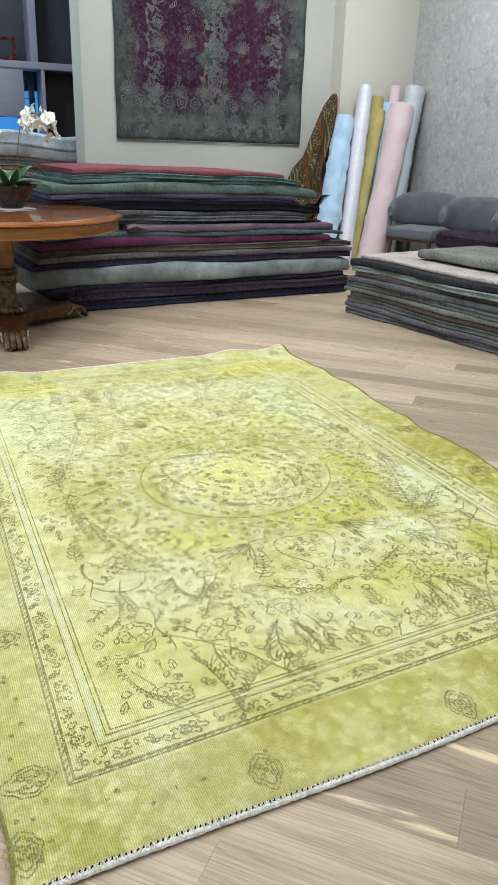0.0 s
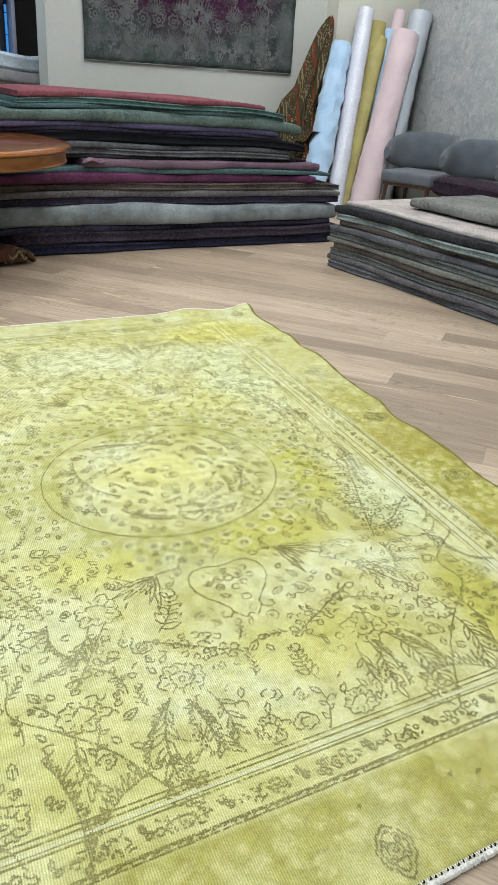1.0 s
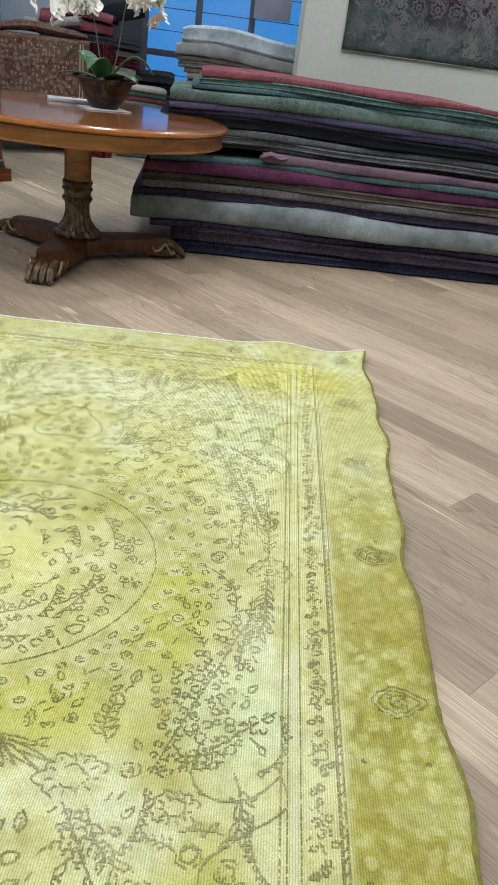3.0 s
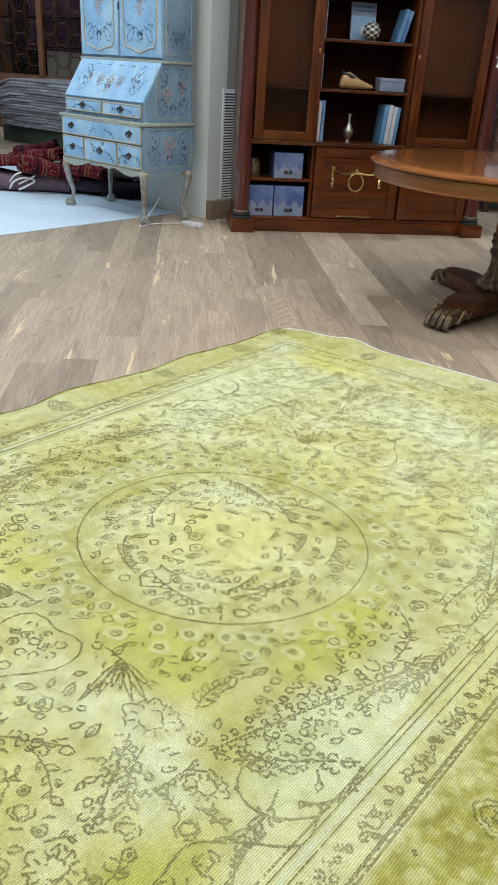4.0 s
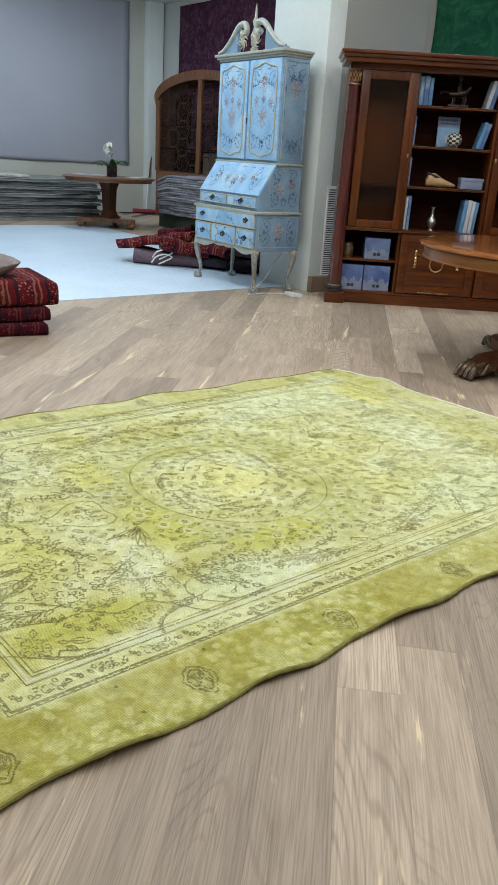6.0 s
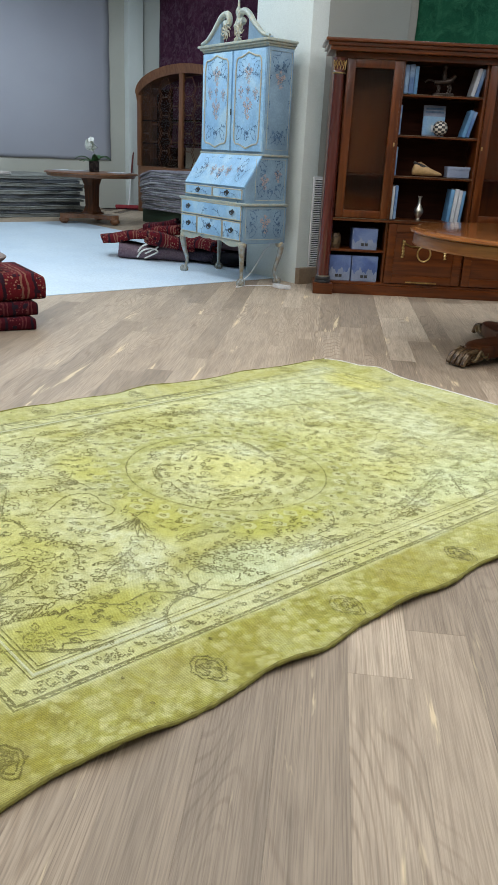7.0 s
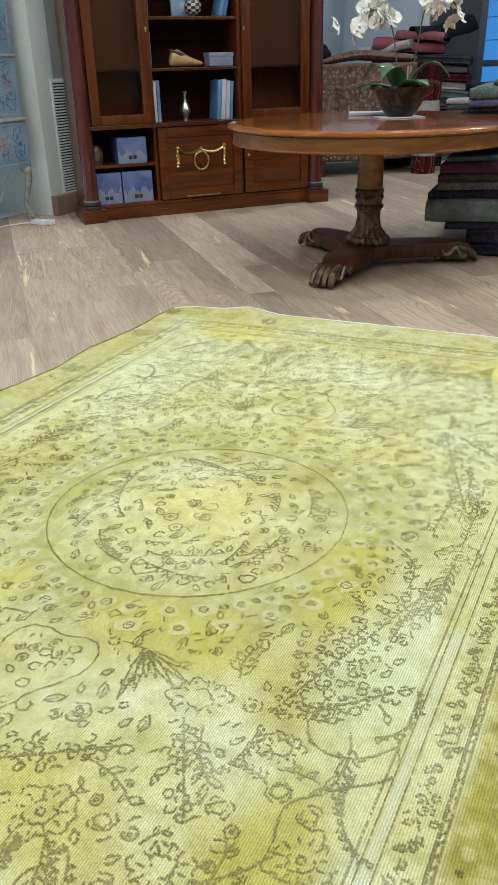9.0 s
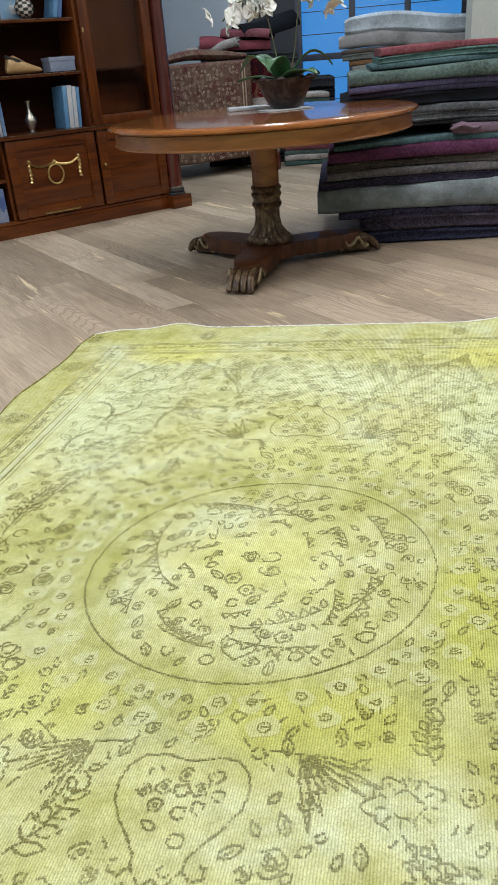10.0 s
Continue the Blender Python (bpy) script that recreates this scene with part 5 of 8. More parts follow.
def orchid(name, m, size=1.0, spikes=2, label="", pot_kind="bowl", seed=4):
    r = random.Random(seed)
    e = empty(name, m, label, "plant")
    bm = bmesh.new()
    if pot_kind == "bowl":
        lathe(bm, [(0.0005, 0.0), (0.070, 0.0), (0.078, 0.006), (0.112, 0.06), (0.150, 0.142), (0.143, 0.145), (0.108, 0.08), (0.0005, 0.07)], n=40)
        for k in range(9):
            a = 2 * math.pi * k / 9
            ball(bm, (0.145 * math.cos(a), 0.145 * math.sin(a), 0.142), (0.026, 0.026, 0.014), 8, 6)
        part("pot", bm, M_POT, e, "dark mosaic glass bowl with scalloped rim")
        bm = bmesh.new()
        for k in range(40):
            a, q = r.uniform(0, 6.28), 0.12 * math.sqrt(r.random())
            ball(bm, (q * math.cos(a), q * math.sin(a), 0.118 + r.uniform(0, 0.012)), r.uniform(0.008, 0.015), 6, 5)
        tagged(part("pebbles", bm, M_CREAMBALL, e, "pale pebbles"), kind="stuff")
    else:
        lathe(bm, [(0.0005, 0.0), (0.075, 0.0), (0.078, 0.01), (0.082, 0.16), (0.076, 0.16), (0.07, 0.12), (0.0005, 0.12)], n=28)
        part("pot", bm, M_POT, e, "dark cylindrical pot")
    top_z = 0.125
    for k in range(7 if spikes else 4):
        a = 2 * math.pi * k / 7 + r.uniform(-0.3, 0.3)
        l, wd, lift = r.uniform(0.22, 0.32) * size, r.uniform(0.042, 0.062) * size, r.uniform(0.02, 0.11) * size
        vs, fs = [], []
        for i in range(9):
            t = i / 8
            rr, z = 0.02 + l * t, top_z + lift * math.sin(math.pi * min(1, t * 0.85)) * 1.2
            wv = wd * math.sin(math.pi * (0.12 + 0.88 * t) ** 0.8) + 0.002
            for s, dz in ((-1, 0.010), (0, 0.0), (1, 0.010)):
                vs.append((rr * math.cos(a) - s * wv * math.sin(a), rr * math.sin(a) + s * wv * math.cos(a), z + dz))
        for i in range(8):
            for s in (0, 1):
                q = 3 * i + s
                fs.append((q, q + 1, q + 4, q + 3))
        ob = raw("leaf", vs, fs, M_LEAF, e, smooth=True)
        mod = ob.modifiers.new("thickness", "SOLIDIFY")
        mod.thickness = 0.003
    for k in range(spikes):
        side = (-1, 1)[k % 2]
        base = Vector((0.02 * side, 0.01, top_z))
        if pot_kind == "bowl":
            lift = 0.10 if side > 0 else 0.03
            ctrl = [base, (side * 0.05, 0.03, 0.26), (side * 0.09, 0.03, 0.40 + lift), (side * 0.15, 0.0, 0.48 + lift), (side * 0.23, -0.03, 0.46 + lift), (side * 0.30, -0.05, 0.39 + lift)]
        else:
            ctrl = [base, (0.0, 0.02, 0.22), (-0.06, 0.0, 0.36), (-0.12, 0.0, 0.42), (-0.02 * side, -0.03, 0.44), (0.12 * side, 0.0, 0.36)]
        line = bezier(ctrl, 8)
        stem = part("stem", tube(bmesh.new(), line, 0.0035, 6), M_STEM, e)
        for q in range(17 if pot_kind == "bowl" else 9):
            p = line[min(len(line) - 1, 17 + int(q * 1.45))] + Vector((r.uniform(-0.05, 0.05), r.uniform(-0.05, 0.05), r.uniform(-0.055, 0.03))) * size
            part("bloom", bloom_mesh(p, r, 0.052 * size), M_PETAL, stem)
    return e


def bloom_mesh(p, r, s):
    """A moth orchid bloom: five cupped petals and a lip."""
    bm = bmesh.new()
    turn = pose(*p, r.uniform(50, 130), r.uniform(-25, 25), r.uniform(0, 360))
    for k, (w, l) in enumerate(((0.5, 1.0), (0.85, 1.0), (0.45, 0.95), (0.45, 0.95), (0.85, 1.0))):
        a = 2 * math.pi * k / 5 + math.pi / 2
        grid = []
        for i in range(5):
            t = i / 4
            ww = w * s * 0.75 * math.sin(math.pi * (0.1 + 0.88 * t)) ** 0.8
            grid.append([bm.verts.new(turn @ Vector((l * s * t * math.cos(a) - q * ww * math.sin(a), l * s * t * math.sin(a) + q * ww * math.cos(a), 0.30 * s * (t * t) - 0.16 * s * abs(q) + 0.006 * k * s))) for q in (-1, 0, 1)])
        for g, h in zip(grid, grid[1:]):
            for i in (0, 1):
                bm.faces.new((g[i], g[i + 1], h[i + 1], h[i]))
    bmesh.ops.create_uvsphere(bm, u_segments=7, v_segments=5, radius=0.16 * s, matrix=turn @ pose(0, -0.1 * s, 0.12 * s))
    return bm


orchid("potted_orchid", pose(0.74, 5.36, 0.776, 0, 0, -8), 1.0, 2, "white moth orchid in a dark mosaic glass bowl")
top("place_card", solid((0, 0, 0.003), (0.24, 0.17, 0.005), 0.001), M_PAPER, pose(0.745, 5.33, 0.7705, 0, 0, 34), "pale printed card under the flower bowl", "card")
top("booklet", solid((0, 0, 0.008), (0.22, 0.15, 0.015), 0.002), M_PAPER, pose(0.50, 5.53, 0.7705, 0, 0, 20), "white booklet lying on the round table", "booklet")


# ---- bookcase ----
def bookcase():
    ang = math.degrees(math.atan2(1.55, 1.30))
    e = empty("bookcase", pose(-1.70, 5.60, 0, 0, 0, ang), "tall mahogany empire bookcase with columns and glazed doors", "bookcase")
    D = 0.40
    b = lambda name, x0, x1, y0, y1, z0, z1, m=M_MAHOG, lab="", bev=0.004, par=None: part(name, solid(((x0 + x1) / 2, (y0 + y1) / 2, (z0 + z1) / 2), (x1 - x0, y1 - y0, z1 - z0), bev), m, par or e, lab)
    plinth = b("plinth", 0.0, 2.02, 0.045, D, 0.0, 0.085)
    for x0 in (-0.015, 1.86):
        b("column_block", x0, x0 + 0.175, -0.03, 0.14, 0.0, 0.095)
    b("side_panel", 0.03, 0.06, 0.05, D, 0.085, 1.97, M_MAHOGV)
    b("side_panel", 1.96, 1.99, 0.05, D, 0.085, 1.97, M_MAHOGV)
    # darker than the case, with the shade of the open shelves in its colour
    b("back_panel", 0.06, 1.96, D - 0.02, D, 0.085, 1.97, M_MAHOGSHADE)
    b("partition", 0.598, 0.622, 0.085, D - 0.02, 0.085, 1.965, M_MAHOGV)
    b("partition", 1.298, 1.322, 0.085, D - 0.02, 0.085, 1.965, M_MAHOGV)
    b("ledge", 0.03, 1.99, 0.03, D - 0.02, 0.640, 0.664)
    b("floor_board", 0.06, 1.96, 0.06, D - 0.02, 0.086, 0.110)
    b("shelf", 0.06, 0.598, 0.075, D - 0.02, 0.372, 0.392)
    for z in (1.035, 1.365, 1.685):
        sh = b("shelf", 0.622, 1.298, 0.10, D - 0.02, z - 0.022, z - 0.002)
        part("edge_strip", solid((0.96, 0.098, z - 0.006), (0.676, 0.005, 0.005), 0.001), M_CARVED, sh)
    part("edge_strip", solid((0.96, 0.027, 0.664), (1.86, 0.005, 0.005), 0.001), M_CARVED, e, "thin dull brass edge")
    corn = bmesh.new()
    for z, o, h in ((1.985, 0.0, 0.035), (2.015, 0.02, 0.03), (2.042, 0.04, 0.026)):
        box(corn, (1.01, (D - 0.05 - o) / 2, z), (2.06 + 2 * o, D + 0.05 + o, h), 0.005)
    part("cornice", corn, M_MAHOG, e)
    b("frieze", 0.05, 1.97, 0.045, D - 0.02, 1.925, 1.968)
    for x in (0.072, 1.948):
        col = bmesh.new()
        lathe(col, [(0.001, 0.16), (0.056, 0.16), (0.054, 0.6), (0.049, 1.2), (0.044, 1.80), (0.001, 1.80)], (x, 0.055, 0), 32)
        col = part("column", col, M_BURGUNDY, e, "dark burgundy turned column")
        ring = bmesh.new()
        for z, r in ((0.105, 0.068), (0.135, 0.064)):
            lathe(ring, [(0.03, z - 0.014), (r, z - 0.012), (r + 0.004, z), (r, z + 0.012), (0.03, z + 0.014)], (x, 0.055, 0), 32)
        part("base_ring", ring, M_BLACK, col, "black and silver base ring")
        ring = lathe(bmesh.new(), [(0.03, 0.148), (0.062, 0.149), (0.062, 0.160), (0.03, 0.162)], (x, 0.055, 0), 32)
        part("silver_ring", ring, M_SILVER, col)
        cap = bmesh.new()
        lathe(cap, [(0.02, 1.80), (0.050, 1.80), (0.052, 1.812), (0.047, 1.82), (0.046, 1.86), (0.056, 1.905), (0.062, 1.92), (0.02, 1.922)], (x, 0.055, 0), 32)
        part("capital", cap, M_BURGUNDY, col)
        cap = bmesh.new()
        lathe(cap, [(0.02, 1.80), (0.054, 1.802), (0.054, 1.812), (0.02, 1.814)], (x, 0.055, 0), 32)
        for k in range(-2, 3):
            a = -math.pi / 2 + k * 0.5
            tube(cap, [(x + q * math.cos(a + dd), 0.055 + q * math.sin(a + dd), z) for q, dd, z in ((0.051, 0.0, 1.83), (0.052, 0.12, 1.86), (0.056, 0.16, 1.885), (0.060, 0.0, 1.90), (0.056, -0.16, 1.885), (0.052, -0.12, 1.86))], 0.004, 5)
        part("gilt_leaves", cap, M_GILT, col)
    # glazed doors
    for x0, x1, knob in ((0.135, 0.598, 0.585), (1.322, 1.885, 1.335)):
        d = bmesh.new()
        for cx, cz, sx, sz in (((x0 + 0.035), 1.295, 0.07, 1.255), ((x1 - 0.035), 1.295, 0.07, 1.255), ((x0 + x1) / 2, 0.70, x1 - x0 - 0.14, 0.065), ((x0 + x1) / 2, 1.89, x1 - x0 - 0.14, 0.065)):
            box(d, (cx, 0.065, cz), (sx, 0.028, sz), 0.004)
        d = part("door", d, M_MAHOGV, e, "glazed mahogany door")
        part("pane", solid(((x0 + x1) / 2, 0.068, 1.295), (x1 - x0 - 0.13, 0.004, 1.13), 0), M_GLASS, d, "clear reflective glass", False).visible_shadow = False
        # added sheet behind the glass, its paler colour stands in for the pane's reflection
        b("lining", x0 - 0.06 if x0 < 1 else x0 + 0.005, x1 - 0.005 if x0 < 1 else x1 + 0.06, D - 0.03, D - 0.024, 0.67, 1.92, M_MAHOGSHEEN)
        part("keyhole_plate", solid((knob, 0.049, 1.28), (0.014, 0.006, 0.03), 0.005), M_GILT, d)
        sh = b("shelf", x0 + 0.02, x1 - 0.02, 0.11, D - 0.02, 1.02, 1.035, M_MAHOGSHADE)
    # panelled doors below
    for x0, x1 in ((0.622, 1.298), (1.322, 1.885)):
        d = bmesh.new()
        for cx, cz, sx, sz in ((x0 + 0.035, 0.375, 0.07, 0.52), (x1 - 0.035, 0.375, 0.07, 0.52), ((x0 + x1) / 2, 0.15, x1 - x0 - 0.14, 0.07), ((x0 + x1) / 2, 0.60, x1 - x0 - 0.14, 0.07)):
            box(d, (cx, 0.062, cz), (sx, 0.03, sz), 0.005)
        d = part("door", d, M_MAHOG, e, "panelled mahogany door")
        part("panel", solid(((x0 + x1) / 2, 0.072, 0.375), (x1 - x0 - 0.13, 0.018, 0.40), 0.004), M_MAHOG, d)
        if x0 < 1:
            cx = 0.96
            g = bmesh.new()
            tube(g, [(cx + 0.058 * math.cos(a), 0.058, 0.385 + 0.066 * math.sin(a)) for a in (2 * math.pi * k / 36 for k in range(37))], 0.0075, 8)
            part("ring_pull", g, M_GILT, d, "oval brass wreath")
            g = bmesh.new()
            for s in (-1, 1):
                tube(g, bezier([(cx, 0.057, 0.462), (cx + s * 0.07, 0.056, 0.446), (cx + s * 0.13, 0.056, 0.448), (cx + s * 0.19, 0.056, 0.478)], 6), 0.0085, 7)
                tube(g, bezier([(cx + s * 0.19, 0.056, 0.49), (cx + s * 0.193, 0.054, 0.44), (cx + s * 0.188, 0.055, 0.39), (cx + s * 0.192, 0.056, 0.345)], 6), [0.012 + 0.004 * math.sin(k * 1.9) for k in range(19)], 7)
                ball(g, (cx + s * 0.19, 0.055, 0.485), 0.017, 8, 6)
            ball(g, (cx, 0.056, 0.468), 0.015, 8, 6)
            part("garland_mount", g, M_GILT, d, "gilt brass garland")
            part("brass_strip", solid((cx, 0.046, 0.130), (0.28, 0.006, 0.012), 0.002), M_GILT, d)
        else:
            part("knob", ball(bmesh.new(), (1.352, 0.040, 0.40), 0.012), M_GILT, d)
    return e


CASE = bookcase().matrix_basis


def in_case(name, bm, m, x, y, z, rz=0.0, ry=0.0, label="", category="book", group=""):
    return top(name, bm, m, CASE @ pose(x, y, z, 0, ry, rz), label, category, group)


def books(x, z, y, sizes, mats, lean=0.0, group="books in the bookcase", label="thin hardback book standing upright"):
    for k, (w, d, h) in enumerate(sizes):
        e = empty("book", CASE @ pose(x + w / 2, y, z, 0, lean, 0), label, "book", group)
        part("cover", solid((0, d / 2, h / 2), (w, d, h), 0.002), mats[k % len(mats)], e)
        part("pages", solid((0, d / 2 + 0.002, h / 2), (w * 0.72, d - 0.002, h - 0.006), 0), M_PAPER, e)
        x += w + 0.004


rnd = random.Random(8)
books(0.630, 0.666, 0.12, [(0.022, 0.18, 0.28), (0.024, 0.18, 0.285)], [M_PAPER, M_BOOKBLUE])
books(1.13, 0.666, 0.13, [(0.03, 0.18, 0.275), (0.034, 0.18, 0.28), (0.03, 0.18, 0.27), (0.022, 0.18, 0.265)], [M_BOOKSKY, M_PAPER, M_PAPER, M_BOOKSKY], 4, label="pale blue and white hardback standing upright")
books(0.632, 1.687, 0.13, [(0.035, 0.16, 0.22), (0.04, 0.16, 0.225), (0.03, 0.16, 0.21)], [M_BOOKBLUE, M_BOOKBLUE, M_BOOKSKY], label="blue hardback standing upright")
books(1.20, 1.687, 0.13, [(0.03, 0.16, 0.22), (0.03, 0.16, 0.215)], [M_PAPER, M_BOOKBLUE], 12, label="book leaning on the shelf")
books(0.626, 1.037, 0.16, [(0.02, 0.14, 0.23)], [M_BOOKBLUE], label="blue book standing upright")
books(0.626, 1.367, 0.16, [(0.02, 0.14, 0.23)], [M_BOOKBLUE], label="blue book standing upright")
books(1.17, 1.367, 0.13, [(0.03, 0.16, 0.22), (0.026, 0.15, 0.21)], [M_BOOKSKY, M_BOOKBLUE], 14, label="blue book leaning on the shelf")
e = empty("cover_book", CASE @ pose(0.945, 0.26, 1.3665, -8, 0, 0), "sky-blue picture book shown face out", "book")
part("cover", solid((0, 0, 0.125), (0.19, 0.018, 0.25), 0.002), M_PALEPRINT, e)
part("title_bars", box(box(bmesh.new(), (0, -0.0100, 0.222), (0.15, 0.002, 0.016), 0), (0.0, -0.0100, 0.196), (0.16, 0.002, 0.016), 0), M_INKBLUE, e, "dark lettering bars")
part("picture", solid((0.0, -0.0100, 0.085), (0.186, 0.002, 0.15), 0), plain("photo_blue", (0.16, 0.34, 0.55), (0.30, 0.42, 0.50), 14, 0.4, 0.05), e, "printed blue photograph")
part("printed_building", solid((0.03, -0.0115, 0.06), (0.10, 0.002, 0.055), 0), M_PAPER, e)
bm = ball(bmesh.new(), (0, 0, 0.062), 0.062, 20, 12)
e = top("checked_ball", bm, M_CREAMBALL, CASE @ pose(0.985, 0.16, 1.366), "black and ivory checked ball ornament", "ornament")
bm = bmesh.new()
for i in range(24):
    for j in range(8):
        if (i // 2 + j) % 2:
            a0, a1, b0, b1 = 2 * math.pi * i / 24, 2 * math.pi * (i + 1) / 24, -1.2 + 0.30 * j, -1.2 + 0.30 * (j + 1)
            bm.faces.new([bm.verts.new((0.0636 * math.cos(b) * math.cos(a), 0.0636 * math.cos(b) * math.sin(a), 0.062 + 0.0636 * math.sin(b))) for a, b in ((a0, b0), (a1, b0), (a1, b1), (a0, b1))])
part("check", bm, M_BLACK, e, "black squares")
# shoe last, box, vase, statuette
e = empty("leather_shoe", CASE @ pose(0.92, 0.20, 1.037, 0, 0, 0), "tan leather shoe with dark laced opening", "shoe")
bm = rings(bmesh.new(), [[(x, w * math.cos(a), z0 + h / 2 + h / 2 * math.sin(a)) for a in (2 * math.pi * k / 14 for k in range(14))]
                         for x, w, h, z0 in ((-0.125, 0.020, 0.05, 0.012), (-0.11, 0.032, 0.10, 0.005), (-0.06, 0.034, 0.115, 0.004), (-0.02, 0.034, 0.095, 0.003), (0.03, 0.036, 0.065, 0.003), (0.08, 0.034, 0.045, 0.004), (0.12, 0.020, 0.028, 0.007), (0.135, 0.006, 0.012, 0.012))])
part("upper", bm, M_SHOE, e)
bm = bmesh.new()
for k in range(9):
    ball(bm, (-0.115 + 0.014 * k, -0.020 + 0.008 * math.sin(k), 0.108 - 0.0045 * k), 0.013, 7, 5)
part("trim", bm, M_BLACK, e, "black beaded collar")
e = in_case("storage_box", solid((0, 0, 0.045), (0.19, 0.13, 0.09), 0.003), M_PALEPRINT, 1.185, 0.20, 1.037, label="pale blue-white box on the shelf", category="box")
part("lid", solid((0, 0, 0.078), (0.198, 0.138, 0.026), 0.003), M_PALEPRINT, e)
in_case("bud_vase", lathe(bmesh.new(), [(0.001, 0), (0.030, 0), (0.030, 0.006), (0.018, 0.016), (0.022, 0.03), (0.042, 0.065), (0.040, 0.09), (0.018, 0.125), (0.011, 0.16), (0.013, 0.19), (0.022, 0.205), (0.012, 0.203), (0.001, 0.17)], n=28), M_SILVER, 0.885, 0.16, 0.666, label="small aged silver bud vase", category="vase")
bm = bmesh.new()
box(bm, (0, 0, 0.01), (0.17, 0.07, 0.02), 0.003)
tube(bm, bezier([(-0.08, 0, 0.10), (-0.02, 0, 0.105), (0.05, 0, 0.12), (0.09, 0, 0.16)], 6), [0.020] * 8 + [0.026] * 6 + [0.018] * 5, 10)
for x in (-0.06, -0.045, 0.03, 0.05):
    tube(bm, [(x, 0.01, 0.10), (x + 0.015, 0, 0.06), (x + 0.005, 0, 0.018)], 0.008, 6)
tube(bm, bezier([(0.0, 0, 0.12), (-0.005, 0, 0.17), (0.0, 0, 0.21)], 6), [0.022] * 6 + [0.016] * 4 + [0.012] * 3, 8)
ball(bm, (0.0, 0, 0.225), 0.018, 8, 6)
tube(bm, bezier([(-0.08, 0, 0.11), (-0.13, 0, 0.12), (-0.16, 0, 0.10)], 5), 0.008, 6)
in_case("statuette", bm, M_BRONZE, 0.98, 0.21, 1.687, label="small dark bronze statuette", category="statuette")
for px, pz, w, h in ((0.425, 0.392, 0.225, 0.185), (0.215, 0.110, 0.212, 0.225), (0.447, 0.110, 0.235, 0.225)):
    e = in_case("boxed_set", solid((0, 0, h / 2), (w, 0.22, h), 0.004), M_BOXSKY, px, 0.205, pz, label="blue and white printed box standing on the lower shelf", category="box", group="printed boxes")
    ridge = [(-w / 2 + 0.003 + (w - 0.006) * k / 18, h * (0.42 + 0.10 * math.sin(0.9 * k + 20 * px) + 0.06 * math.sin(2.3 * k))) for k in range(19)]
    bm = rings(bmesh.new(), [[(x, y, z) for x, z in ridge] + [(x, y, 0.003) for x, z in ridge[::-1]] for y in (-0.1125, -0.109)])
    part("printed_band", bm, M_PALEPRINT, e, "pale printed landscape")
    bm = bmesh.new()
    for x in (-0.017, 0.017):
        box(bm, (x, -0.1138, 0.045), (0.028, 0.002, 0.026), 0)
    part("mark", bm, M_BLACK, e, "two small dark printed squares")
    part("edge_line", solid((-w / 2 + 0.004, -0.1135, h / 2), (0.003, 0.004, h - 0.01), 0), M_PALEPRINT, e)
in_case("dark_jar", lathe(bmesh.new(), [(0.001, 0), (0.055, 0), (0.058, 0.08), (0.05, 0.11), (0.04, 0.13), (0.001, 0.13)], n=24), M_CARVED, 0.165, 0.20, 0.392, label="dark brown jar on the lower shelf", category="jar")


